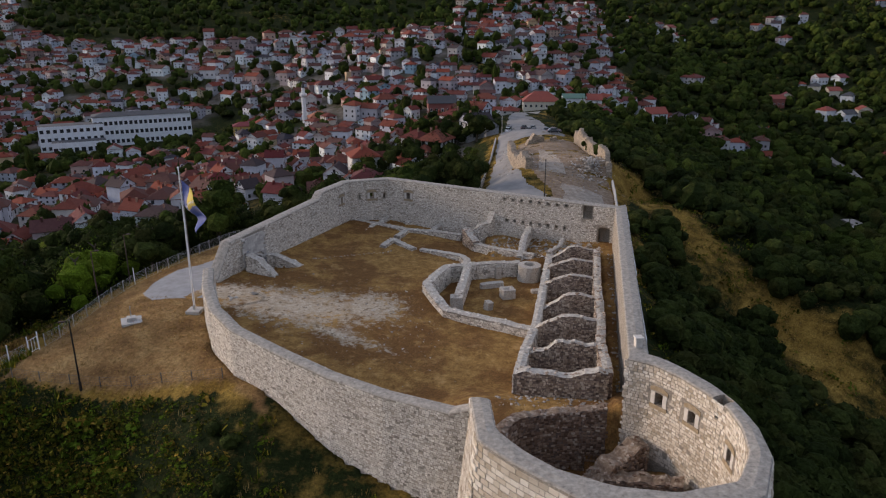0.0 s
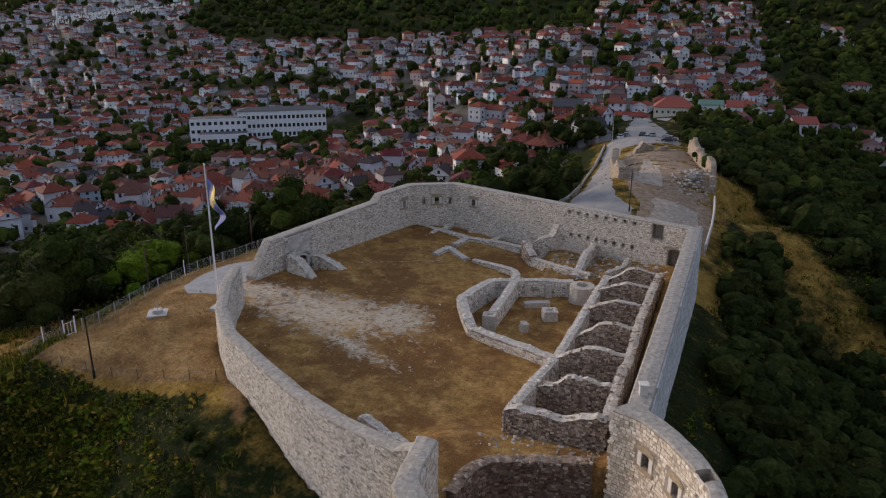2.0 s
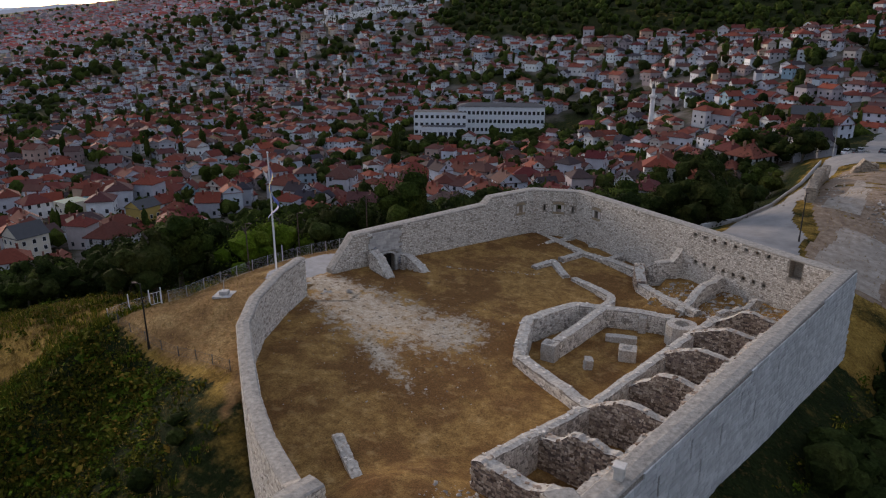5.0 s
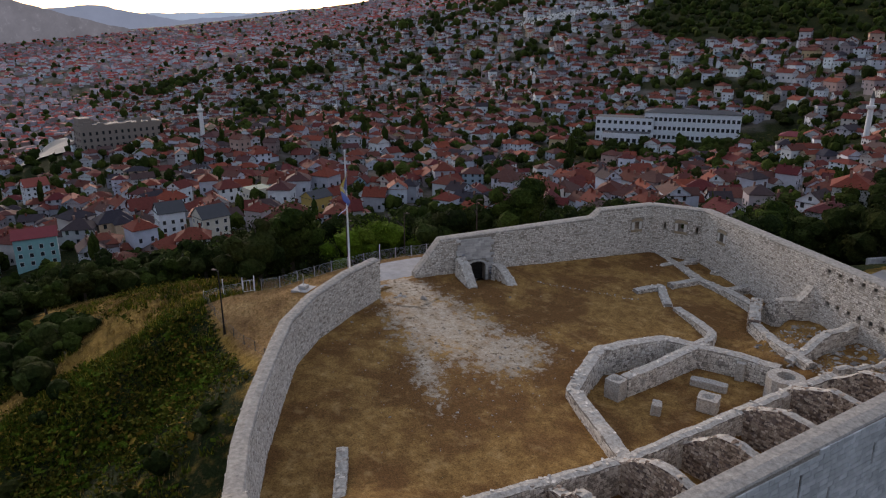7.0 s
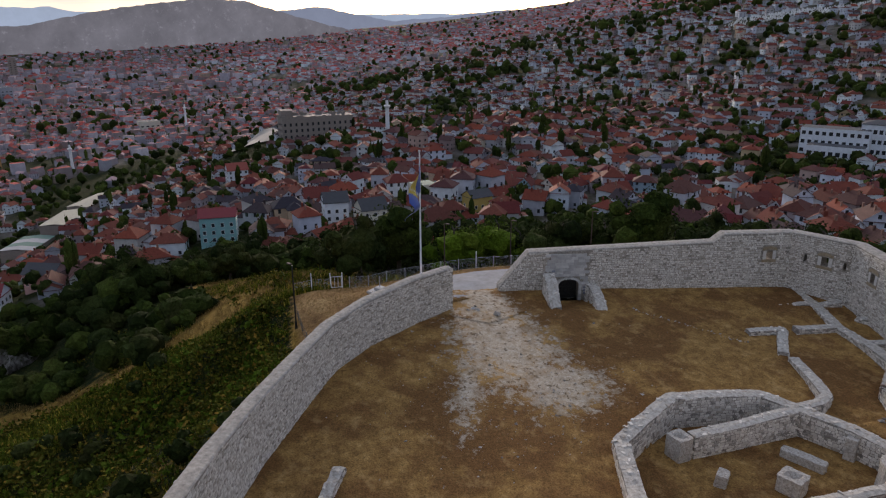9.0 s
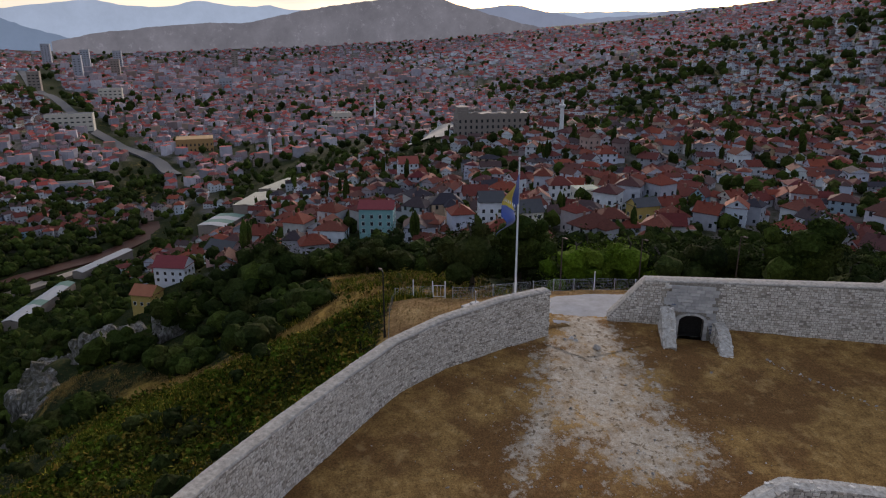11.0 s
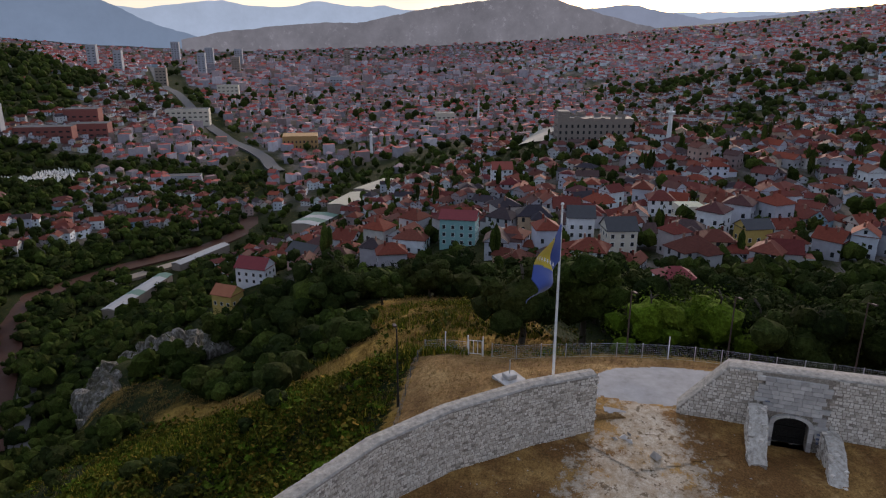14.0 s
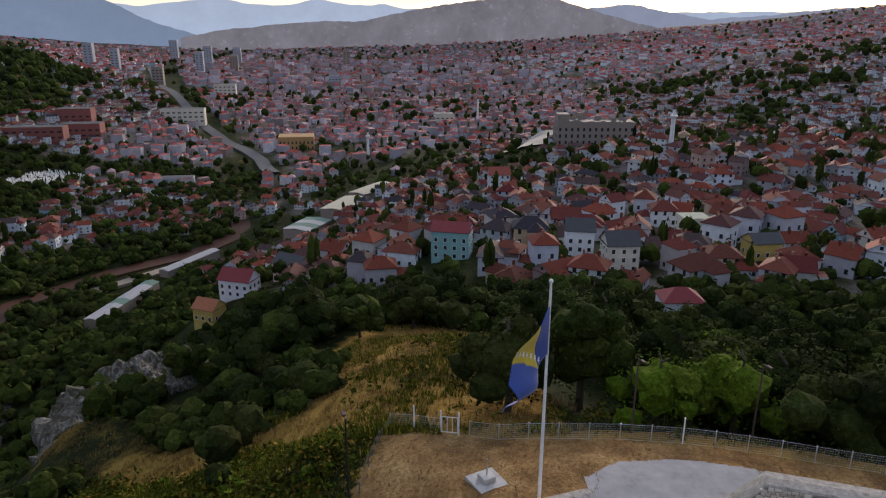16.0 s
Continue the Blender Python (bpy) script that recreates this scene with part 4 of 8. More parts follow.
# wing walls of the gate ramp
def low_wall(name, path, thick, mat, base=None, label="", coping=COPING_LOW, ragged=0.05, step=0.5, seed=0, kind="structure", rough=0.05, lip=-0.09):
    ob = wall_line(name, path, thick + 0.12, None, base or (lambda x, y: yard1(x, y) - 0.4), mat, coping, step, ragged=ragged, seed=seed, rough=rough, lip=lip)
    dark = mat is STONE_DARK
    skin(ob, (0, 1), SKIN_EARTH if coping is EARTH_TOP else SKIN_DARK if dark else SKIN, (0.2, 0.46) if dark else (0.26, 0.55), 0.2 if dark else 0.24, 0.07 if dark else 0.04, seed=seed, top=2.2 if dark else 1.2, fill=0.86 if dark else 0.95)
    return tagged(ob, label or "low ruined stone wall with a pale mortar top", "wall", kind=kind)


low_wall("wing_wall", [(-25.6, 82.2, 6.2), (-23.6, 81.6, 5.4), (-22.0, 81.0, 4.0), (-21.3, 80.9, 3.2)], 1.2, STONE, ragged=0.2, label="sloping stone wing wall beside the arched gate", seed=31)
low_wall("wing_wall", [(-24.4, 87.5, 4.4), (-22.0, 86.9, 3.9), (-19.6, 85.9, 3.4), (-17.8, 85.2, 3.0)], 1.1, STONE, ragged=0.2, label="sloping stone wing wall beside the arched gate", seed=32)

# ---- excavated low walls in the yard ----
low_wall("hexagon_wall", [(14.3, 66.3, 2.75), (8.6, 69.2, 2.8), (3.3, 71.9, 2.75), (1.6, 75.6, 3.0), (0.1, 79.4, 3.3), (1.1, 83.4, 3.3), (2.4, 87.5, 3.1), (4.6, 88.6, 2.9), (9.2, 90.6, 2.7), (13.2, 91.2, 2.6)], 1.15, STONE_LOW, label="low polygonal foundation wall of pale rubble stone", seed=41, ragged=0.07)
low_wall("cross_wall", [(5.4, 88.4, 2.9), (5.0, 83.0, 2.6), (4.5, 78.0, 2.35)], 1.0, STONE_LOW, label="low stone wall across the excavated room", seed=42)
low_wall("link_wall", [(5.1, 89.2, 2.8), (5.2, 91.4, 2.8), (4.4, 93.4, 2.7), (1.2, 95.2, 2.6), (-2.4, 96.9, 2.5)], 0.9, STONE_LOW, seed=43)
low_wall("foundation_wall", [(-3.5, 96.8, 2.6), (-5.6, 98.9, 2.7), (-7.2, 100.6, 2.8)], 0.9, STONE_LOW, seed=44)
low_wall("foundation_wall", [(-8.7, 97.2, 2.8), (-8.1, 99.2, 2.9), (-7.4, 101.2, 2.9)], 0.9, STONE_LOW, seed=45)
low_wall("foundation_wall", [(-7.1, 102.3, 2.9), (-6.5, 104.4, 2.9), (-5.9, 106.8, 2.8)], 0.9, STONE_LOW, seed=46)
low_wall("foundation_wall", [(-16.0, 112.0, 2.9), (-11.6, 110.4, 2.8), (-6.0, 107.4, 2.7), (-1.3, 106.2, 2.8), (3.9, 103.9, 3.0)], 1.1, STONE_LOW, label="long low foundation wall below the tall north wall", seed=47)
low_wall("foundation_wall", [(-14.3, 102.8, 2.6), (-13.0, 106.4, 2.7), (-11.9, 109.9, 2.8)], 0.9, STONE_LOW, seed=48)
low_wall("foundation_wall", [(-11.2, 110.9, 2.8), (-10.3, 113.0, 3.2)], 1.0, STONE_LOW, seed=49)
low_wall("foundation_wall", [(-6.7, 111.2, 2.7), (-5.6, 112.0, 2.9)], 0.8, STONE_LOW, seed=50)
low_wall("foundation_wall", [(-1.4, 107.0, 2.8), (-0.4, 109.2, 3.0)], 0.9, STONE_LOW, seed=51)
# ruins in the north-east corner
def ne_base(x, y):
    return yard1(x, y) - 0.9
low_wall("ruin_wall", [(5.0, 103.2, 3.1), (6.6, 102.8, 4.6), (8.2, 104.2, 5.2), (9.3, 106.0, 7.0)], 1.0, STONE_LOW, ne_base, "tall broken rubble wall leaning on the north wall", ragged=0.25, seed=52)
low_wall("ruin_wall", [(4.6, 102.2, 4.4), (5.4, 100.4, 4.2), (6.4, 98.6, 3.4)], 1.1, STONE_DARK, ne_base, "dark broken rubble pier", ragged=0.2, seed=53)
low_wall("ruin_wall", [(6.2, 98.8, 3.0), (10.4, 95.6, 3.2), (15.4, 92.8, 3.4)], 0.9, STONE_LOW, ne_base, "low broken wall of rubble stone", ragged=0.15, seed=54)
low_wall("ruin_wall", [(13.2, 92.8, 3.2), (14.0, 97.4, 4.2), (15.2, 103.2, 5.0)], 0.9, STONE_LOW, ne_base, "jagged rubble wall with loose stones", ragged=0.35, seed=55)
low_wall("ruin_wall", [(17.6, 92.8, 3.6), (19.2, 96.2, 3.5), (20.6, 99.6, 3.9)], 0.6, STONE_LOW, ne_base, "low line of rubble stones", ragged=0.3, seed=56)
low_wall("ruin_wall", [(-2.0, 50.3, 2.9), (1.6, 48.0, 2.8), (4.8, 45.9, 2.8)], 0.75, STONE_LOW, None, "low stone kerb along a narrow trench", ragged=0.3, seed=57)

# the row of vaulted cells
CELL_L = [(11.5, 51.0), (12.6, 59.0), (14.1, 65.8), (15.4, 75.0), (16.9, 86.0), (17.7, 92.0)]
CELL_R = [(19.9, 50.0), (20.5, 58.6), (21.4, 64.4), (22.4, 75.0), (23.9, 86.0), (24.7, 92.0)]
low_wall("cell_wall", [(*p, z) for p, z in zip(CELL_L, (4.9, 3.9, 3.6, 3.7, 3.7, 3.5))], 0.85, STONE_LOW, lambda x, y: 0.5, "long wall along a row of roofless cells", ragged=0.08, seed=60)
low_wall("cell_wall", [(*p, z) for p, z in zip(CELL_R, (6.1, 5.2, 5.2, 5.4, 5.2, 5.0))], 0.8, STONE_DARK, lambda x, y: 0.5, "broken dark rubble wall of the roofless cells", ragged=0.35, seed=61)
for k, (f, style) in enumerate(((0.0, 0), (7.6, 1), (14.4, 0), (21.0, 1), (28.2, 0), (34.6, 0), (40.4, 1))):
    a = even(np.array(CELL_L), 400)[int(f / 41.2 * 399)]
    b = even(np.array(CELL_R), 400)[int(f / 41.2 * 399)]
    n = 11
    path = []
    for i in range(n):
        u = i / (n - 1)
        p = a + (b - a) * u
        z = 3.7 + 0.9 * math.sin(math.pi * min(1, u * 1.05)) + 1.25 * u
        if style and u < 0.35:
            z -= 0.55
        if k == 0:
            z = 5.1 + 0.9 * u + 0.22 * math.sin(u * 9)
        path.append((p[0], p[1], z))
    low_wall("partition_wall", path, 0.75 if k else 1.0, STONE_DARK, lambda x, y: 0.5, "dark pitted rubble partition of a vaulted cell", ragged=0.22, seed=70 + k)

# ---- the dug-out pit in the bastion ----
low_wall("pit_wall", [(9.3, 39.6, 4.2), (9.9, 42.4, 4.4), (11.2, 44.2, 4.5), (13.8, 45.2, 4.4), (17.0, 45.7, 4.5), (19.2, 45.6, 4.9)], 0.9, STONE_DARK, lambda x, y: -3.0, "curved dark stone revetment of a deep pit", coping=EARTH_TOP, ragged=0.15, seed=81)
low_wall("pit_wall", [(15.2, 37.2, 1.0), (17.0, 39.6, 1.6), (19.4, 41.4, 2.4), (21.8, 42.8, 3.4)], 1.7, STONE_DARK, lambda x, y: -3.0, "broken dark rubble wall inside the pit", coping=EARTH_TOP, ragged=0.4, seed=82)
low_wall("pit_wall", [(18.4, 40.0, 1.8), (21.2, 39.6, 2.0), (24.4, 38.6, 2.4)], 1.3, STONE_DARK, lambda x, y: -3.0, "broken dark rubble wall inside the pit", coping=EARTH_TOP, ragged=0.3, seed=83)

pier = tagged(empty("parapet_pier", pose(22.5, 50.3, 8.6, 0, 0, 8)), "small pale squared pier on the end of a stone wall", "pier")
part("shaft", box(-0.32, -0.32, 0.0, 0.32, 0.32, 0.85, 0.03), FRAME_STONE, pier)
part("cap", box(-0.4, -0.4, 0.85, 0.4, 0.4, 1.02, 0.03), FRAME_STONE, pier)

# ---- loose blocks in the excavated room ----
PALE_BLOCK = plain("pale_rough_block", [(0.3, (0.22, 0.195, 0.165)), (0.5, (0.42, 0.385, 0.335)), (0.68, (0.60, 0.565, 0.50))], 6, 0.95, 9, 0.12)


def stone_block(name, m, w, d, h, label, pierced=False):
    bm = bmesh.new()
    bm_box(bm, -w / 2, -d / 2, 0, w / 2, d / 2, h)
    bmesh.ops.subdivide_edges(bm, edges=bm.edges[:], cuts=4, use_grid_fill=True)
    rng = random.Random(hash_seed(name, w, h))
    for v in bm.verts:
        v.co += Vector((rng.uniform(-1, 1), rng.uniform(-1, 1), rng.uniform(-1, 1))) * 0.035
        r = Vector((v.co.x / (w / 2), v.co.y / (d / 2), 0)).length
        if r > 1.25:
            v.co.x *= 0.94
            v.co.y *= 0.94
    if pierced:
        top = [v for v in bm.verts if v.co.z > h * 0.9 and abs(v.co.x) < w * 0.2 and abs(v.co.y) < d * 0.2]
        for v in top:
            v.co.z -= 0.45
    ob = part(name, bm, PALE_BLOCK)
    ob.matrix_basis = m
    return tagged(ob, label, "stone block")


def hash_seed(*a):
    return sum(int(abs(v) * 1000) if isinstance(v, float) else len(str(v)) * 97 for v in a)


stone_block("stone_block", pose(11.2, 82.0, 0.35, 0, 0, 20), 1.9, 1.8, 1.45, "squared stone pier stump with a socket in its top", True)
stone_block("stone_block", pose(8.5, 77.6, 0.35, 4, 6, 35), 0.9, 1.1, 1.2, "small rough squared stone block on bare earth")
stone_block("stone_block", pose(9.0, 85.7, 0.35, 0, 0, 20), 3.5, 0.95, 0.85, "long rough squared stone beam on bare earth")
stone_block("stone_pier", pose(4.3, 77.0, 0.35, 0, 0, 5), 1.7, 1.5, 2.1, "stone pier with a hollow socket ending a low wall", True)
stone_block("stone_block", pose(9.9, 89.9, 0.35, 0, 0, 22), 0.9, 1.0, 2.0, "small stone buttress against the low wall")
stone_block("stone_block", pose(15.4, 84.0, 0.35, 0, 0, 12), 1.6, 0.9, 0.6, "flat rough stone block on bare earth")


def well_ring():
    bm = bmesh.new()
    n, r0, r1 = 20, 0.85, 1.75
    rng = random.Random(8)
    rows = []
    for r, z in ((r1 * 1.04, 0.0), (r1, 1.2), (r1 * 0.98, 2.55), (r0, 2.6), (r0 * 0.95, 1.2)):
        rows.append([bm.verts.new((r * math.cos(t) * rng.uniform(0.96, 1.04), r * math.sin(t) * rng.uniform(0.96, 1.04), z + rng.uniform(-0.06, 0.06))) for t in np.arange(n) * 2 * math.pi / n])
    for a, b in zip(rows, rows[1:]):
        for k in range(n):
            bm.faces.new((a[k], a[(k + 1) % n], b[(k + 1) % n], b[k]))
    bm.faces.new(rows[-1])
    ob = part("round_pier", bm, PALE_BLOCK)
    ob.matrix_basis = pose(14.6, 89.6, 0.2)
    return tagged(ob, "round hollow stone pier joined to low walls", "stone pier")


well_ring()


# ---- rubble and loose stones ----
LOOSE = random_colour("loose_stone", [(0.0, (0.22, 0.20, 0.175)), (0.5, (0.36, 0.33, 0.29)), (1.0, (0.52, 0.49, 0.45))], 0.95, True, 0.3, 4)


def pebble_field(name, spots, label, seed, mat=None):
    """Many irregular stones in one mesh: rows of x, y, z, size."""
    rng = np.random.RandomState(seed)
    base = np.array([(1, 0, 0), (-1, 0, 0), (0, 1, 0), (0, -1, 0), (0, 0, 1), (0, 0, -1)], float)
    tri = [(0, 2, 4), (2, 1, 4), (1, 3, 4), (3, 0, 4), (2, 0, 5), (1, 2, 5), (3, 1, 5), (0, 3, 5)]
    verts, faces = [], []
    for x, y, z, s in spots:
        a = rng.uniform(0, 6.28)
        c, sn = math.cos(a), math.sin(a)
        p = base * rng.uniform(0.6, 1.2, (6, 3)) * s * np.array([1, rng.uniform(0.5, 0.9), rng.uniform(0.4, 0.7)]) + rng.uniform(-0.2, 0.2, (6, 3)) * s
        n = len(verts)
        verts += [(x + q[0] * c - q[1] * sn, y + q[0] * sn + q[1] * c, z + q[2] + s * 0.15) for q in p]
        faces += [tuple(n + i for i in t) for t in tri]
    ob = sheet(name, verts, faces, [mat or LOOSE])
    return tagged(ob, label, "stones", kind="stuff")


rng = np.random.RandomState(5)
spots = []
for _ in range(900):
    x, y = rng.uniform(9, 26), rng.uniform(92, 103)
    if inside(YARD, np.array([x]), np.array([y + 1.5]))[0] and not (x < 13 and y < 94):
        spots.append((x, y, yard1(x, y), rng.choice([0.12, 0.18, 0.28, 0.42], p=[0.4, 0.3, 0.2, 0.1])))
for _ in range(700):
    x, y = rng.normal(-8, 8), rng.normal(69, 7)
    if inside(WALL_WEST[:1] + [(-14, 52), (4, 44), (9, 52), (-1, 79), (-16, 108), (-26, 80)], np.array([x]), np.array([y]))[0]:
        spots.append((x, y, yard1(x, y), rng.choice([0.05, 0.08, 0.13, 0.22], p=[0.45, 0.35, 0.15, 0.05])))
for _ in range(200):
    x, y = rng.uniform(20.8, 23), rng.uniform(50, 92)
    x += (y - 50) * 0.13
    spots.append((x, y, yard1(x, y), rng.choice([0.1, 0.2, 0.3])))
for _ in range(120):
    spots.append(((x := rng.uniform(9.5, 19.6)), (y := rng.uniform(46.4, 50.0)), yard1(x, y), rng.choice([0.07, 0.12, 0.25])))
for s in (np.linspace(0, 1, 40)):
    spots.append((-18 + 11 * s + rng.normal(0, .1), 89 + 6.5 * s + rng.normal(0, .15), yard1(-18 + 11 * s, 89 + 6.5 * s), rng.choice([0.1, 0.2])))
for dx, dy, s in ((0, 0, .5), (.8, .3, .35), (-.6, .5, .3), (0.2, -.7, .4), (3.4, 1.8, .6)):
    spots.append((-24.5 + dx * 0.7, 71.8 + dy, 3.4, s))
for _ in range(420):
    x, y = rng.uniform(12, 26), rng.uniform(29, 44.5)
    if inside([(11, 32), (17, 28), (24, 29), (26, 34), (25.3, 38.3), (22, 43), (14, 44.5)], np.array([x]), np.array([y]))[0]:
        spots.append((x, y, yard1(x, y), rng.choice([0.1, 0.18, 0.3, 0.45], p=[0.4, 0.3, 0.2, 0.1])))
pebble_field("loose_stones", spots, "loose pale rubble stones strewn over the yard", 3)


# ---- terrace outside the gate ----
ASPHALT = plain("pale_gravel_apron", [(0.3, (0.20, 0.198, 0.198)), (0.42, (0.24, 0.243, 0.25)), (0.55, (0.27, 0.274, 0.285)), (0.7, (0.31, 0.314, 0.322))], 0.8, 0.95, 12, 0.02)
WORN_SLAB = plain("worn_dusty_concrete", [(0.3, (0.20, 0.165, 0.125)), (0.5, (0.28, 0.24, 0.195)), (0.7, (0.38, 0.34, 0.29))], 0.8, 0.95, 10, 0.02)
ROAD = plain("worn_asphalt", [(0.3, (0.17, 0.165, 0.16)), (0.5, (0.22, 0.215, 0.21)), (0.7, (0.27, 0.26, 0.25))], 0.3, 0.9, 20, 0.01)
CONCRETE = plain("old_concrete", [(0.3, (0.34, 0.33, 0.32)), (0.7, (0.52, 0.51, 0.49))], 1.5, 0.9, 20, 0.01)
STEEL = plain("galvanised_steel", [(0.3, (0.42, 0.43, 0.44)), (0.7, (0.60, 0.61, 0.62))], 3, 0.45, 30, 0.001, metal=0.7)
WHITE = plain("white_paint", [(0.3, (0.70, 0.70, 0.70)), (0.7, (0.82, 0.82, 0.82))], 2, 0.5, 10, 0.001)
RUST = plain("rusty_pole", [(0.3, (0.045, 0.03, 0.025)), (0.7, (0.10, 0.06, 0.045))], 3, 0.8, 20, 0.003)


def laid(name, outline, material, label, category, lift=0.05, step=0.9, kind="structure", height=None):
    """A patch laid on the ground inside an outline."""
    xs = [p[0] for p in outline]
    ys = [p[1] for p in outline]
    gx, gy = np.meshgrid(np.arange(min(xs), max(xs) + step, step), np.arange(min(ys), max(ys) + step, step), indexing="ij")
    wob = vnoise(gx, gy, 4, 5) * 0.5
    keep = inside(outline, gx + wob, gy - wob)
    z = (height or land)(gx.ravel(), gy.ravel()).reshape(gx.shape) + lift
    idx = np.arange(gx.size).reshape(gx.shape)
    ok = keep[:-1, :-1] & keep[1:, :-1] & keep[1:, 1:] & keep[:-1, 1:]
    f = np.stack([idx[:-1, :-1][ok], idx[1:, :-1][ok], idx[1:, 1:][ok], idx[:-1, 1:][ok]], 1)
    ob = sheet(name, np.stack([gx.ravel(), gy.ravel(), z.ravel()], 1).tolist(), f.tolist(), [material], smooth=True)
    return tagged(ob, label, category, kind=kind)


laid("pavement_apron", [(-30.5, 70.5), (-34.5, 70.5), (-37.2, 73.5), (-38.0, 78.5), (-37.0, 84.0), (-34.0, 90.0), (-31.0, 96), (-28.2, 96), (-29.2, 84), (-29.8, 78), (-28.6, 75.5), (-27.8, 71.2)], ASPHALT, "pale gravel apron between the gate and the fence", "pavement", 0.03, 0.22)

def sill_height(x, y):
    """Smooth ground through the gap between the west wall and the gate wall."""
    w = np.clip((np.asarray(x) + 29.5) / 4.5, 0, 1)
    return land(x, y) * (1 - w) + yard(x, y) * w


laid("gap_floor", [(-30.5, 71.0), (-27.2, 68.0), (-23.5, 67.5), (-20.5, 72), (-22.5, 79.5), (-28.6, 80.2)], COURT, "worn gravel ground in the gap of the walls", "ground", 0.06, 0.3, height=sill_height)

# ---- wire fence ----
FENCE = [(-46.3, 55.3), (-44.5, 58.6), (-43.6, 66.0), (-42.7, 73.0), (-41.6, 80.8), (-39.7, 90.0), (-37.6, 98.0), (-34.8, 106.0), (-30.5, 114.0)]
SOUTH_FENCE = [(-46.3, 55.3), (-40.0, 54.2), (-32.0, 53.6), (-25.0, 53.2), (-18.4, 52.3)]


OLD_WIRE = plain("tarnished_wire", [(0.3, (0.09, 0.085, 0.08)), (0.7, (0.17, 0.165, 0.16))], 3, 0.7, 30, 0.001, metal=0.3)


def fence(path, spacing, high, label, posts_mat, wires=8, mesh_mat=STEEL, gate_at=None, tall=()):
    fen = tagged(empty("wire_fence", Matrix.Translation((*path[0], 0))), label, "fence", kind="structure")
    inv = Matrix.Translation((-path[0][0], -path[0][1], 0))
    d = np.r_[0, np.cumsum([math.dist(a, b) for a, b in zip(path, path[1:])])]
    n = int(d[-1] / spacing)
    pts = []
    for k in range(n + 1):
        s = k * d[-1] / n
        x, y = np.interp(s, d, [p[0] for p in path]), np.interp(s, d, [p[1] for p in path])
        pts.append(Vector((x, y, land1(x, y))))
    for k, p in enumerate(pts):
        up = high + (0.95 if k in tall else 0.08)
        bm = rod(bmesh.new(), p - Vector((0, 0, 0.4)), p + Vector((0, 0, up)), 0.05 if k not in tall else 0.06, 0.05 if k not in tall else 0.06, 8)
        bmesh.ops.transform(bm, matrix=inv, verts=bm.verts)
        part("post", bm, WHITE if k in tall else posts_mat, fen)
    for k, (a, b) in enumerate(zip(pts, pts[1:])):
        if gate_at == k:
            continue
        bm = bmesh.new()
        for i in range(wires):
            z = 0.08 + (high - 0.1) * i / (wires - 1)
            r = 0.014 if i in (0, wires - 1) else 0.006
            rod(bm, a + Vector((0, 0, z)), b + Vector((0, 0, z)), r, r, 3)
        for i in range(1, 13):
            q = a.lerp(b, i / 13)
            rod(bm, q + Vector((0, 0, 0.08)), q + Vector((0, 0, high)), 0.005, 0.005, 3)
        bmesh.ops.transform(bm, matrix=inv, verts=bm.verts)
        part("mesh_panel", bm, mesh_mat, fen)
    return pts


pts = fence(FENCE, 2.5, 1.55, "galvanised wire mesh fence along the edge of the terrace", STEEL, gate_at=2, tall=(1, 10))
fence(SOUTH_FENCE, 3.4, 1.1, "low sagging wire fence above the scrub", OLD_WIRE, wires=5, mesh_mat=OLD_WIRE)
g0, g1 = pts[2], pts[3]
wicket = tagged(empty("wicket_gate", Matrix.Translation(g0)), "small white tubular steel gate in the wire fence", "gate")
d = (g1 - g0) * 0.62
for v, h in ((Vector((0, 0, 0)), 2.3), (d, 2.3)):
    part("gate_post", rod(bmesh.new(), v - Vector((0, 0, 0.3)), v + Vector((0, 0, h)), 0.07, 0.07, 10), WHITE, wicket)
for z in (0.25, 1.75):
    part("rail", rod(bmesh.new(), d * 0.05 + Vector((0, 0, z)), d * 0.95 + Vector((0, 0, z)), 0.035, 0.035, 8), WHITE, wicket)
for f in (0.07, 0.36, 0.65, 0.93):
    part("stile", rod(bmesh.new(), d * f + Vector((0, 0, 0.25)), d * f + Vector((0, 0, 1.75)), 0.028, 0.028, 8), WHITE, wicket)

# ---- flagpole and flag ----
FX, FY = -27.0, 66.4
fz = land1(FX, FY)
flagpole = tagged(empty("flagpole", Matrix.Translation((FX, FY, fz))), "tall white painted flagpole on a concrete plinth", "flagpole")
part("plinth", box(-0.85, -0.85, -0.5, 0.85, 0.85, 0.4, 0.04), CONCRETE, flagpole)
part("collar", rod(bmesh.new(), (0, 0, 0.4), (0, 0, 0.95), 0.2, 0.17, 16), STEEL, flagpole)
part("pole", rod(bmesh.new(), (0, 0, 0.4), (0, 0, 17.7), 0.125, 0.07, 16), WHITE, flagpole)
bm = bmesh.new()
bmesh.ops.create_uvsphere(bm, u_segments=12, v_segments=8, radius=0.13, matrix=Matrix.Translation((0, 0, 17.8)))
part("finial", bm, WHITE, flagpole)
part("halyard", rod(bmesh.new(), (0.12, 0.05, 1.4), (0.12, 0.05, 17.4), 0.012, 0.012, 4), WHITE, flagpole)


def cloth(name, col):
    m, nt, nodes, links, b = material(name)
    f = noise_tex(nt, place(nt), 1.3, 4)
    links.new(mixed(nt, 0.5, (*col, 1), ramp(nt, f, [(0.3, 0.72), (0.7, 1.0)]), "MULTIPLY"), b.inputs["Base Color"])
    b.inputs["Roughness"].default_value = 0.75
    b.inputs["Sheen Weight"].default_value = 0.2
    return m


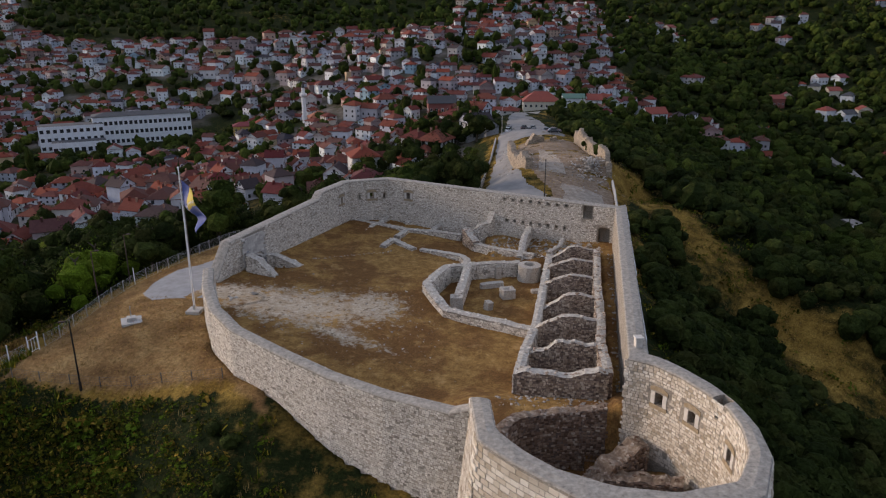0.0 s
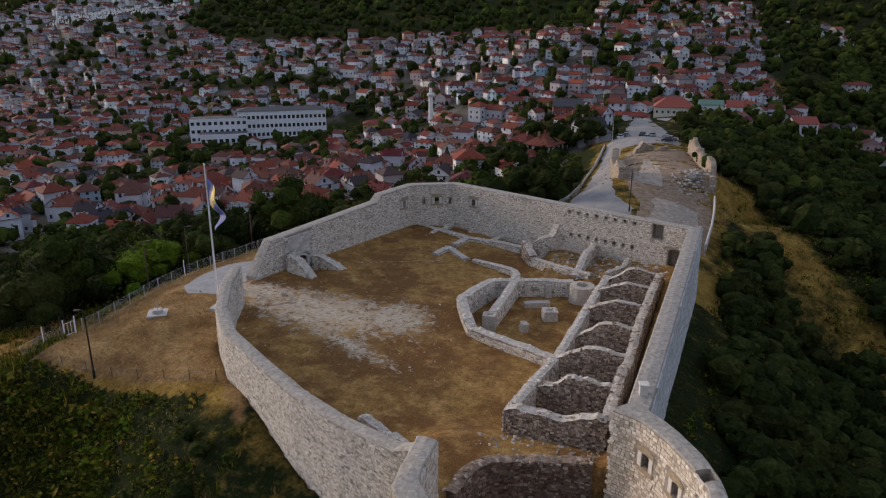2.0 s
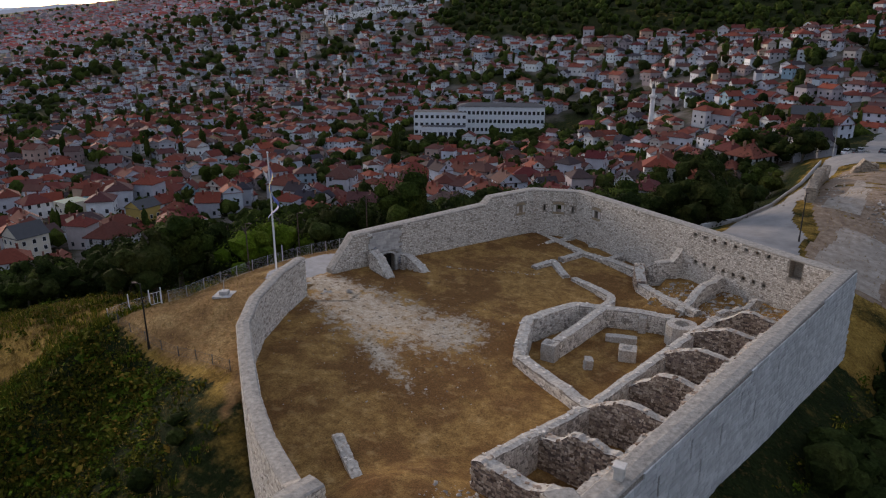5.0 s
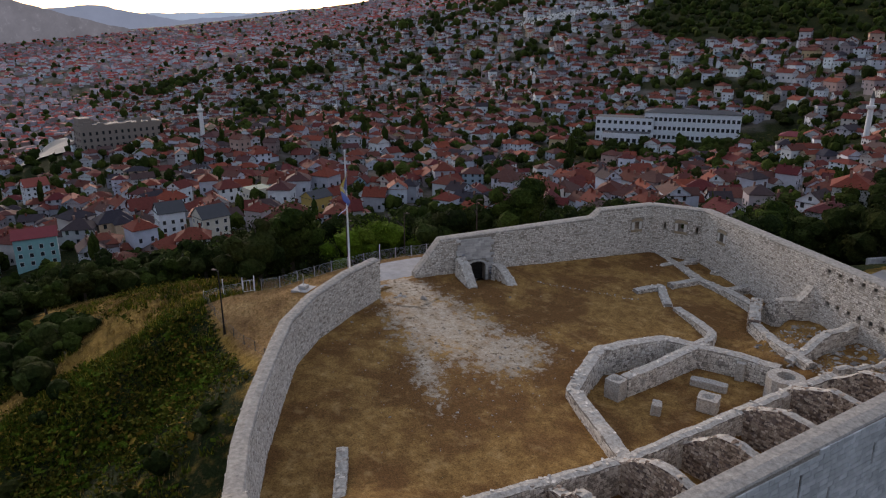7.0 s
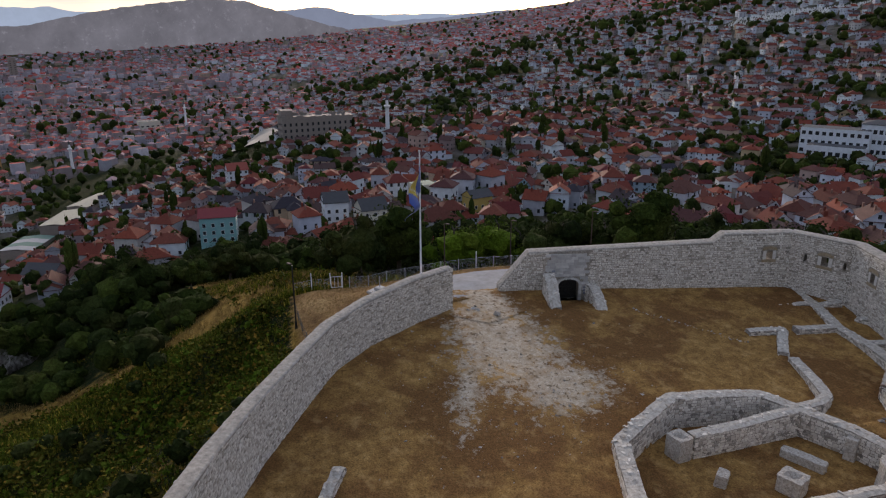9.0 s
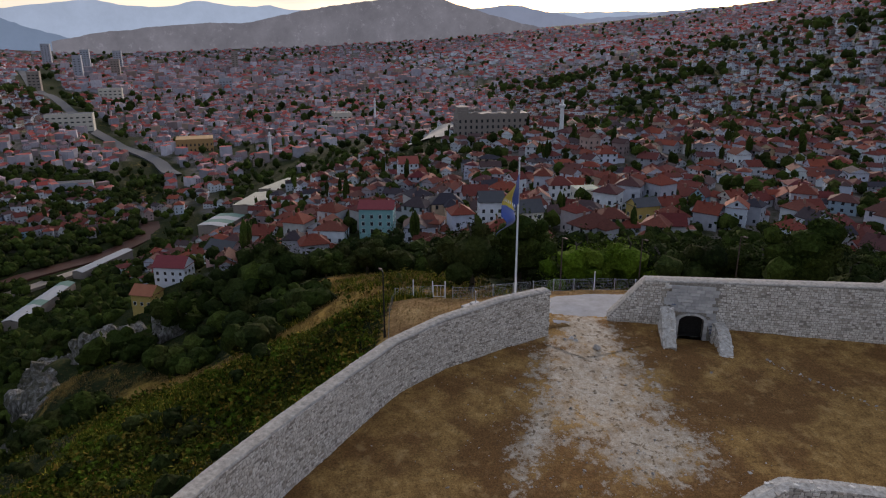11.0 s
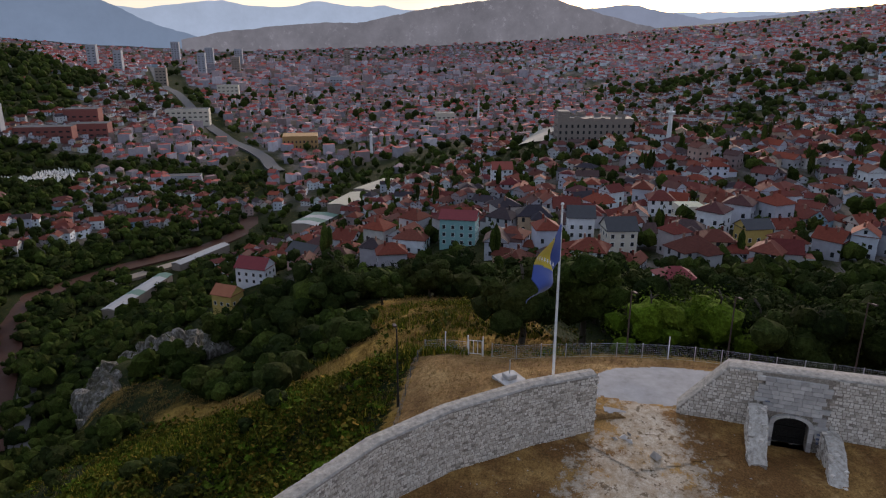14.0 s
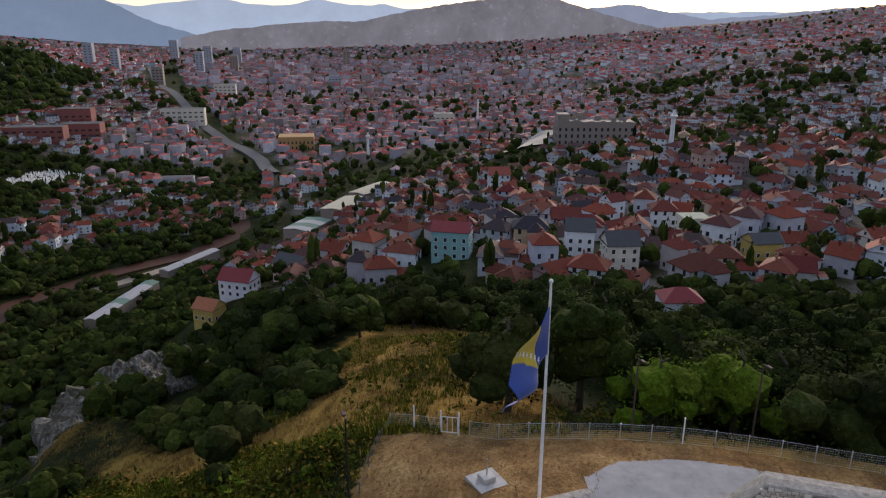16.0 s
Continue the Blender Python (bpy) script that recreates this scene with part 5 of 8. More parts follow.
BLUE, YELLOW, STARS = cloth("blue_cloth", (0.035, 0.07, 0.30)), cloth("yellow_cloth", (0.62, 0.46, 0.02)), cloth("white_cloth", (0.8, 0.8, 0.8))
FLAG_L, FLAG_H = 7.0, 3.5


def drape(u, v, off=0.0):
    """A point of the drooping cloth: u along the fly, v down the hoist."""
    s, t = u / FLAG_L, v / FLAG_H
    side = 0.16 + 5.0 * s * (1 - 0.16 * s) * (1 - 0.22 * t) + 0.2 * math.sin(s * 5 + t * 2) * s
    drop = 3.3 * s ** 1.15 + v * (1 - 0.25 * s) * 0.85
    fold = 0.12 + off + math.sin(t * 5 + s * 6.0) * 0.6 * s + math.sin(s * 9.0 + t * 3) * 0.28 * s
    return Vector((0.80 * side + 0.60 * fold, 0.80 * fold - 0.60 * side, 16.4 - drop))


def build_flag():
    ob = empty("flag", Matrix.Translation((FX, FY, fz)))
    nu, nv = 46, 24
    pts = [[drape(FLAG_L * i / nu, FLAG_H * j / nv) for j in range(nv + 1)] for i in range(nu + 1)]
    flat = [p for row in pts for p in row]
    blue, yellow = [], []
    for i in range(nu):
        for j in range(nv):
            u, v = FLAG_L * (i + 0.5) / nu, FLAG_H * (j + 0.5) / nv
            f = (i * (nv + 1) + j, (i + 1) * (nv + 1) + j, (i + 1) * (nv + 1) + j + 1, i * (nv + 1) + j + 1)
            (yellow if 1.9 < u < 1.9 + FLAG_H and v < 1.9 + FLAG_H - u else blue).append(f)
    for name, faces, mat, label in (("blue_field", blue, BLUE, "royal blue cloth"), ("yellow_triangle", yellow, YELLOW, "bright yellow cloth triangle")):
        used = sorted({k for f in faces for k in f})
        at = {k: n for n, k in enumerate(used)}
        o = sheet(name, [flat[k] for k in used], [tuple(at[k] for k in f) for f in faces], [mat], smooth=True)
        sol = o.modifiers.new("thick", "SOLIDIFY")
        sol.thickness = 0.012
        o.parent = ob
        o["label"] = label
    for k in range(7):
        u0 = 1.75 + FLAG_H * (6.4 - k) / 7.4 - 0.45
        v0 = FLAG_H * (k + 0.5) / 7.4
        bm = bmesh.new()
        ring = []
        for i in range(10):
            r = 0.27 if i % 2 == 0 else 0.11
            t = i * math.pi / 5
            ring.append((u0 + r * math.sin(t), v0 - r * math.cos(t)))
        for side in (-0.03, 0.03):
            vs = [bm.verts.new(drape(max(0, u), min(max(0, v), FLAG_H), side)) for u, v in ring]
            c = bm.verts.new(drape(u0, v0, side))
            for i in range(10):
                bm.faces.new((c, vs[i], vs[(i + 1) % 10]))
        part("star", bm, STARS, ob)
    return tagged(ob, "blue flag with yellow triangle and white stars drooping on its pole", "flag")


build_flag()

# ---- small monument ----
mx, my = -33.5, 63.5
mz = land1(mx, my)
mon = tagged(empty("survey_monument", pose(mx, my, mz, 0, 0, 30)), "small concrete marker with a thin rod on a pale slab", "monument")
part("slab", box(-1.15, -1.15, -0.3, 1.15, 1.15, 0.12, 0.03), CONCRETE, mon)
part("pedestal", box(-0.5, -0.5, 0.12, 0.5, 0.5, 0.55, 0.05), CONCRETE, mon)
part("rod", rod(bmesh.new(), (0, 0, 0.55), (0, 0, 1.9), 0.06, 0.05, 8), STEEL, mon)


# ---- lamp posts and poles ----
def lamp_post(x, y, h, mat, label, z=None, arm=0.5, turn=0.0):
    z = land1(x, y) if z is None else z
    ob = tagged(empty("lamp_post", pose(x, y, z, 0, 0, turn)), label, "lamp post")
    part("base", rod(bmesh.new(), (0, 0, -0.4), (0, 0, 0.9), 0.16, 0.14, 10), mat, ob)
    part("pole", rod(bmesh.new(), (0, 0, 0.9), (0, 0, h), 0.10, 0.07, 10), mat, ob)
    part("arm", rod(bmesh.new(), (0, 0, h - 0.05), (arm, 0, h + 0.05), 0.05, 0.04, 8), mat, ob)
    part("lamp_head", box(arm - 0.12, -0.16, h - 0.04, arm + 0.5, 0.16, h + 0.12, 0.04), RUST, ob)
    return ob


lamp_post(-34.4, 53.3, 7.9, IRON, "dark iron lamp post beside the terrace path", turn=200)
lamp_post(19.6, 131.0, 7.6, IRON, "dark iron lamp post beside the ridge road", turn=90)
lamp_post(-45.5, 77.0, 7.4, RUST, "rust-brown lamp pole among the trees by the fence", turn=20)
lamp_post(-42.0, 99.5, 8.6, RUST, "rust-brown lamp pole among the trees by the fence", turn=20)
lamp_post(-47.0, 88.5, 8.0, RUST, "rust-brown lamp pole among the trees by the fence", turn=20)
lamp_post(12.0, 223.0, 9.0, CONCRETE, "concrete lighting pole beside the car park", turn=0)

# ---- ridge road, car park and outer ruins ----
laid("road", [(8.0, 117), (21.0, 116), (20.5, 134), (16.5, 142), (14.2, 160), (14.4, 185), (15.5, 210), (32, 213), (33, 262), (24, 300), (30, 360), (36, 380), (28, 382), (20, 340), (15.5, 290), (13.0, 250), (10.2, 210), (8.2, 165), (7.6, 140)], ROAD, "worn grey asphalt lane widening into a car park", "road", 0.06, 0.4)
laid("paving_patch", [(22.5, 120), (32.0, 120), (32.5, 140), (24.0, 143)], WORN_SLAB, "cracked dusty concrete slab among dry grass", "pavement", 0.05, 0.35)
laid("paving_patch", [(19.5, 150), (26.0, 150), (25.2, 182), (21.5, 186)], WORN_SLAB, "worn dusty concrete strip between ruin walls", "pavement", 0.05, 0.35)
BARE = plain("bare_brown_earth", [(0.3, (0.10, 0.066, 0.040)), (0.45, (0.175, 0.122, 0.078)), (0.6, (0.24, 0.18, 0.125)), (0.75, (0.34, 0.28, 0.21))], 0.9, 0.95, 9, 0.04)
laid("bare_earth", [(21.5, 117), (33, 119), (35.6, 142), (36.4, 165), (34.6, 204), (16, 204), (15.0, 180), (17.5, 152), (21, 138)], BARE, "bare brown trodden earth between the ruined walls", "ground", 0.025, 0.5)
WARM_RUIN = rubble_stone("warm_ruin_stone", (0.50, 0.41, 0.31), (0.22, 0.175, 0.13), (0.33, 0.28, 0.22), 3.0, 1.4)


def land_foot(x, y):
    return land1(x, y) - 0.6


for path, thick, seed in (([(17.4, 152, 2.0), (16.6, 160, 3.2), (15.4, 170, 2.4), (14.4, 182, 3.4), (14.2, 196, 2.8)], 1.6, 91), ([(36.0, 152, 1.2), (36.6, 164, 3.0), (36.0, 176, 2.4), (35.0, 190, 3.4), (34.4, 200, 4.6), (34.0, 204, 3.0)], 1.2, 92), ([(19.0, 199, 0.8), (21.0, 200, 2.8), (24.0, 201, 1.2)], 1.6, 93), ([(26.0, 201, 0.4), (29.0, 201, 0.7), (31.0, 202, 0.4)], 1.1, 94)):
    path = [(x, y, land1(x, y) + z) for x, y, z in path]
    w = wall_line("outer_ruin", path, thick, None, land_foot, WARM_RUIN, None, 0.6, ragged=0.9, rough=0.15, seed=seed)
    tagged(w, "crumbling warm stone ruin wall on the ridge", "wall", kind="structure")
w = wall_line("roadside_wall", [(x, y, land1(x, y) + 1.0) for x, y in ((33.0, 122), (34.6, 132), (35.8, 142), (36.4, 150))], 0.4, None, land_foot, CONCRETE, None, 0.8, seed=95)
tagged(w, "low pale parapet along the ridge edge", "wall", kind="structure")
w = wall_line("roadside_wall", [(x, y, land1(x, y) + 0.9) for x, y in ((2.5, 139), (5.6, 154), (7.0, 176), (8.6, 200), (10.0, 218))], 0.35, None, lambda x, y: land1(x, y) - 1.5, CONCRETE, None, 1.2, seed=96)
tagged(w, "low concrete parapet along the lane", "wall", kind="structure")
rng = np.random.RandomState(12)
spots = []
for _ in range(420):
    r, a = abs(rng.normal(0, 2.3)), rng.uniform(0, 6.28)
    x, y = 31.6 + r * math.cos(a) * 1.2, 155 + r * math.sin(a) * 2.2
    spots.append((x, y, land1(x, y) + max(0, 1.3 - r * 0.4) * rng.uniform(0, 1), rng.choice([0.2, 0.35, 0.5])))
for _ in range(260):
    x, y = rng.choice([12.6, 18.8, 34.8]) + rng.normal(0, 0.9), rng.uniform(150, 200)
    spots.append((x, y, land1(x, y), rng.choice([0.12, 0.2, 0.4])))
pebble_field("rubble_heap", spots, "heap of pale rubble stones on dry grass", 9)


# ---- parked cars ----
def car_body(seed):
    """A small saloon: lofted sections along its length."""
    bm = bmesh.new()
    prof = [(-2.1, 0.35, 0.70, 0.72), (-2.0, 0.30, 0.88, 0.80), (-1.3, 0.28, 0.98, 0.86), (-0.9, 0.28, 1.02, 0.87), (0.9, 0.28, 0.98, 0.87), (1.5, 0.28, 0.86, 0.84), (2.0, 0.32, 0.74, 0.76), (2.1, 0.38, 0.62, 0.68)]
    rings = []
    for x, z0, z1, w in prof:
        rings.append([bm.verts.new((x, y, z)) for y, z in ((-w, z0), (-w, (z0 + z1) / 2 + 0.08), (-w * 0.94, z1), (w * 0.94, z1), (w, (z0 + z1) / 2 + 0.08), (w, z0))])
    for a, b in zip(rings, rings[1:]):
        for k in range(6):
            bm.faces.new((a[k], a[(k + 1) % 6], b[(k + 1) % 6], b[k]))
    bm.faces.new(rings[0])
    bm.faces.new(rings[-1][::-1])
    bmesh.ops.recalc_face_normals(bm, faces=bm.faces)
    return bm


def car_cabin(scale=1.0, z0=0.97, top=1.46, shrink=0.0):
    bm = bmesh.new()
    lo = [(-1.55, -0.80), (-1.55, 0.80), (0.95, 0.80), (0.95, -0.80)]
    hi = [(-1.05, -0.62), (-1.05, 0.62), (0.25, 0.62), (0.25, -0.62)]
    a = [bm.verts.new((x, y * scale, z0)) for x, y in lo]
    b = [bm.verts.new((x, y * scale, top)) for x, y in hi]
    bm.faces.new(b)
    for k in range(4):
        bm.faces.new((a[k], a[(k + 1) % 4], b[(k + 1) % 4], b[k]))
    bmesh.ops.recalc_face_normals(bm, faces=bm.faces)
    return bm


def paint(name, col):
    m, nt, nodes, links, b = material(name)
    f = noise_tex(nt, place(nt), 3, 4)
    links.new(mixed(nt, 0.3, (*col, 1), ramp(nt, f, [(0.3, 0.7), (0.7, 1.0)]), "MULTIPLY"), b.inputs["Base Color"])
    b.inputs["Roughness"].default_value, b.inputs["Metallic"].default_value = 0.3, 0.2
    b.inputs["Coat Weight"].default_value = 0.5
    return m


TYRE = plain("tyre_rubber", [(0.3, (0.015, 0.015, 0.015)), (0.7, (0.03, 0.03, 0.03))], 5, 0.9)
LIGHT_GLASS = plain("headlight_plastic", [(0.3, (0.5, 0.5, 0.5)), (0.7, (0.65, 0.65, 0.65))], 5, 0.2, 1, 0)
TAIL_RED = plain("tail_light_plastic", [(0.3, (0.25, 0.02, 0.02)), (0.7, (0.35, 0.03, 0.03))], 5, 0.2, 1, 0)


def car(x, y, turn, mat, label):
    ob = tagged(empty("car", pose(x, y, land1(x, y) + 0.07, 0, 0, turn)), label, "car", group="cars in the ridge car park")
    part("body", car_body(1), mat, ob)
    part("cabin_glass", car_cabin(), GLASS, ob, "dark tinted windows")
    bm = bmesh.new()
    bm_box(bm, -1.08, -0.63, 1.455, 0.28, 0.63, 1.50, 0.02)
    part("roof", bm, mat, ob)
    for sx in (-1.3, 1.35):
        for sy in (-0.8, 0.8):
            wheel = part("wheel", rod(bmesh.new(), (sx, sy - 0.1, 0.31), (sx, sy + 0.1, 0.31), 0.31, 0.31, 14), TYRE, ob)
            part("rim", rod(bmesh.new(), (sx, sy - 0.11, 0.31), (sx, sy + 0.11, 0.31), 0.19, 0.19, 10), STEEL, wheel)
    for sy in (-0.55, 0.55):
        part("headlight", box(2.02, sy - 0.18, 0.6, 2.12, sy + 0.18, 0.72, 0.02), LIGHT_GLASS, ob)
        part("tail_light", box(-2.13, sy - 0.16, 0.62, -2.02, sy + 0.16, 0.78, 0.02), TAIL_RED, ob)
    part("front_bumper", box(2.0, -0.7, 0.3, 2.16, 0.7, 0.48, 0.04), mat, ob)
    part("rear_bumper", box(-2.17, -0.72, 0.34, -2.0, 0.72, 0.52, 0.04), mat, ob)
    return ob


P_WHITE, P_DARK, P_RED, P_SILVER = paint("white_car_paint", (0.7, 0.7, 0.7)), paint("dark_car_paint", (0.02, 0.025, 0.035)), paint("wine_car_paint", (0.13, 0.012, 0.018)), paint("silver_car_paint", (0.34, 0.36, 0.38))
for x, y, turn, mat, label in ((28.4, 216.5, 8, P_DARK, "dark blue saloon parked on asphalt"), (29.0, 220.5, 8, P_RED, "wine red saloon parked on asphalt"), (29.4, 224.6, 8, P_WHITE, "white hatchback parked on asphalt"), (29.8, 229.0, 6, P_SILVER, "silver estate car parked on asphalt"), (30.0, 233.4, 6, P_WHITE, "white hatchback parked on asphalt"), (28.6, 243.0, 10, P_DARK, "black saloon parked on asphalt"), (14.2, 231.0, 80, P_WHITE, "white van-like car parked at the kerb"), (14.8, 243.0, 82, P_DARK, "dark saloon parked at the kerb"), (22.5, 250.0, 70, P_SILVER, "grey hatchback parked on asphalt"), (21.0, 262.0, 75, P_DARK, "dark hatchback parked on asphalt"), (24.5, 262.5, 75, P_SILVER, "silver hatchback parked on asphalt"), (15.4, 256.0, 82, P_SILVER, "silver saloon parked at the kerb")):
    car(x, y, turn, mat, label)


# ---- town: many like things joined by arrays ----
class Shape:
    """A small template: points, faces and a material slot for each face."""

    def __init__(self):
        self.v, self.f, self.s = [], [], []

    def quad(self, pts, slot):
        n = len(self.v)
        self.v += pts
        self.f.append(tuple(range(n, n + len(pts))))
        self.s.append(slot)

    def mesh(self, pts, faces, slot):
        n = len(self.v)
        self.v += pts
        for f in faces:
            self.f.append(tuple(n + k for k in f))
            self.s.append(slot)


def scatter(name, shapes, rows, mats, label, category):
    """One joined mesh; rows: shape number, x, y, z, turn, sx, sy, sz."""
    vs, loops, sizes, slots = [], [], [], []
    base = 0
    rows = np.asarray(rows, float)
    for k, sh in enumerate(shapes):
        r = rows[rows[:, 0] == k]
        if not len(r):
            continue
        p = np.array(sh.v, float)
        q = p[None] * r[:, None, 5:8]
        c, s = np.cos(r[:, 4])[:, None], np.sin(r[:, 4])[:, None]
        x = q[..., 0] * c - q[..., 1] * s + r[:, None, 1]
        y = q[..., 0] * s + q[..., 1] * c + r[:, None, 2]
        z = q[..., 2] + r[:, None, 3]
        vs.append(np.stack([x, y, z], -1).reshape(-1, 3))
        fl = np.array([i for f in sh.f for i in f])
        loops.append((fl[None] + (base + np.arange(len(r)) * len(p))[:, None]).ravel())
        sizes.append(np.tile([len(f) for f in sh.f], len(r)))
        slots.append(np.tile(sh.s, len(r)))
        base += len(p) * len(r)
    v, lp, sz, sl = np.concatenate(vs), np.concatenate(loops), np.concatenate(sizes), np.concatenate(slots)
    me = bpy.data.meshes.new(name)
    me.vertices.add(len(v))
    me.vertices.foreach_set("co", v.ravel().astype(np.float32))
    me.loops.add(len(lp))
    me.loops.foreach_set("vertex_index", lp.astype(np.int32))
    me.polygons.add(len(sz))
    me.polygons.foreach_set("loop_start", np.r_[0, np.cumsum(sz)[:-1]].astype(np.int32))
    me.polygons.foreach_set("material_index", sl.astype(np.int32))
    for m in mats:
        me.materials.append(m)
    me.polygons.foreach_set("use_smooth", np.zeros(len(sz), dtype=bool))
    me.update(calc_edges=True)
    me.validate()
    return tagged(new(name, me), label, category, kind="stuff")


ROOF_STOPS = [(0.0, (0.106, 0.037, 0.027)), (0.16, (0.197, 0.050, 0.029)), (0.30, (0.122, 0.031, 0.026)), (0.42, (0.259, 0.064, 0.034)), (0.50, (0.149, 0.036, 0.029)), (0.62, (0.106, 0.054, 0.045)), (0.70, (0.188, 0.059, 0.038)), (0.80, (0.118, 0.022, 0.024)), (0.88, (0.091, 0.057, 0.053)), (0.95, (0.052, 0.040, 0.045)), (1.0, (0.040, 0.037, 0.049))]
# wall tones mixed bluer, with sky light and haze put into the colour
WALL_STOPS = [(0.0, (0.475, 0.505, 0.606)), (0.18, (0.805, 0.867, 0.880)), (0.30, (0.413, 0.417, 0.459)), (0.42, (0.681, 0.713, 0.814)), (0.52, (0.279, 0.208, 0.194)), (0.60, (0.764, 0.823, 0.880)), (0.70, (0.516, 0.494, 0.464)), (0.78, (0.342, 0.352, 0.401)), (0.86, (0.722, 0.746, 0.800)), (0.91, (0.536, 0.417, 0.246)), (0.95, (0.454, 0.318, 0.323)), (1.0, (0.289, 0.461, 0.568))]
ROOF_I, WALL_I = random_colour("far_roof_tiles", ROOF_STOPS, 0.85, True, 0.4, 0.5), random_colour("far_render_walls", WALL_STOPS, 0.9, True, 0.3, 0.3)


def tile_material(name, island):
    m = random_colour(name, ROOF_STOPS, 0.85, island, 0.45, 1.2)
    nt = m.node_tree
    w = nt.nodes.new("ShaderNodeTexWave")
    w.inputs["Scale"].default_value, w.inputs["Distortion"].default_value = 1.1, 1.5
    w.bands_direction = "Z"
    nt.links.new(place(nt), w.inputs["Vector"])
    bump(nt, w.outputs["Fac"], 0.5, 0.05, nt.nodes["Principled BSDF"])
    return m


ROOF_O = tile_material("clay_roof_tiles", False)
WALL_O = random_colour("rendered_house_wall", WALL_STOPS, 0.9, False, 0.3, 0.5, 6, 0.01)


def house_shape(w, d, h, kind, rise, windows=True, over=0.5, wins=None):
    """A house w by d with eaves at h: walls (slot 0), roof (1), windows (2)."""
    sh = Shape()
    x, y = w / 2, d / 2
    base = -4.0
    box_pts = [(-x, -y, base), (x, -y, base), (x, y, base), (-x, y, base), (-x, -y, h), (x, -y, h), (x, y, h), (-x, y, h)]
    faces = [(0, 1, 5, 4), (1, 2, 6, 5), (2, 3, 7, 6), (3, 0, 4, 7)]
    if kind == "flat":
        sh.mesh(box_pts + [(-x, -y, h + 0.3), (x, -y, h + 0.3), (x, y, h + 0.3), (-x, y, h + 0.3)], faces + [(4, 5, 9, 8), (5, 6, 10, 9), (6, 7, 11, 10), (7, 4, 8, 11)], 0)
        sh.mesh([(-x, -y, h + 0.3), (x, -y, h + 0.3), (x, y, h + 0.3), (-x, y, h + 0.3)], [(0, 1, 2, 3)], 1)
    else:
        X, Y = x + over, y + over
        e = h - over * rise / y
        if kind == "gable":
            box_pts += [(-x, 0, h + rise), (x, 0, h + rise)]
            faces += [(4, 7, 8), (5, 9, 6)]
            top = [(-X, 0, h + rise + 0.05), (X, 0, h + rise + 0.05)]
        else:
            top = [(-X + Y * 0.9, 0, h + rise + 0.05), (X - Y * 0.9, 0, h + rise + 0.05)]
        sh.mesh(box_pts, faces, 0)
        lo = [(-X, -Y, e), (X, -Y, e), (X, Y, e), (-X, Y, e)]
        lo2 = [(a, b, c - 0.16) for a, b, c in lo]
        rf = [(0, 1, 5, 4), (2, 3, 4, 5), (6, 7, 1, 0), (7, 8, 2, 1), (8, 9, 3, 2), (9, 6, 0, 3)]
        rf += [(1, 2, 5), (3, 0, 4)] if kind == "hip" else []
        if kind == "gable":
            rf += [(6, 8, 7), (6, 9, 8)]
        sh.mesh(lo + top + lo2, rf, 1)
    if windows:
        storeys = max(1, int(h / 2.7))
        for s in range(storeys):
            z0 = 0.9 + s * 2.75
            for side, length, off in ((0, w, y), (1, w, y), (2, d, x), (3, d, x)):
                n = max(1, int(length / 3.2))
                for i in range(n):
                    c = -length / 2 + length * (i + 0.5) / n
                    a, b, o = c - 0.55, c + 0.55, off + 0.03
                    zz = ((a, z0), (b, z0), (b, z0 + 1.3), (a, z0 + 1.3))
                    if side == 0:
                        pts = [(p, -o, z) for p, z in zz]
                    elif side == 1:
                        pts = [(-p, o, z) for p, z in zz]
                    elif side == 2:
                        pts = [(o, p, z) for p, z in zz]
                    else:
                        pts = [(-o, -p, z) for p, z in zz]
                    if wins is None:
                        sh.quad(pts, 2)
                    else:
                        wins.append((side, c, z0, o))
    return sh


def keep_out(x, y):
    """Where no house or tree of the town stands."""
    r = np.hypot(x - 2, y - 80)
    bad = r < 95
    bad |= (x > -180) & (x < -100) & (y > 60) & (y < 190)
    bad |= (x > -148) & (x < 70) & (y > -20) & (y < 200) & (y < 260 - 0.6 * x)
    bad |= (x > -212) & (y < 72)
    for q in PLACED:
        bad |= np.hypot(x - q[0], y - q[1]) < q[2]
    bad |= (x > 3) & (x < 140) & (y > 90) & (y < 378)
    bad |= inside(GRAVES, x, y) | inside(HILL_GRAVES, x, y) | inside(SCHOOL_YARD, x, y) | inside(BARRACKS, x, y) | inside(SQUARE, x, y)
    return bad


def river_y(x):
    return np.interp(x, [-2200, -1340, -880, -780, -494, -457, -380, -323, -240, -190, -120, 0, 200], [-820, -470, -225, -185, -100, -118, -165, -178, -135, -110, -120, -160, -210])


SCHOOL_YARD = [(-282, 398), (-262, 392), (-165, 452), (-165, 478), (-182, 488), (-272, 432)]
PLACED = [(-233, -31, 13), (-246, -23, 14), (-256, -4, 14), (-226, 60, 14), (-214, 102, 12), (-203, 113, 12), (-222, 79, 10), (-396, 86, 13), (-218, 164, 13), (-243, 149, 12), (-160, 119, 11), (-20, 396, 16), (36, 394, 19), (55, 404, 12), (67, 405, 10), (-150, 434, 13), (100, 398, 13), (-106, 425, 15), (-434, 196, 8), (-340, -113, 38), (-412, -103, 32), (-447, -39, 24), (-490, -20, 28), (-540, -6, 26)]
BARRACKS = [(-485, 132), (-485, 192), (-522, 192), (-522, 132)]
SQUARE = [(-523, 89), (-525, 137), (-617, 149), (-623, 119)]


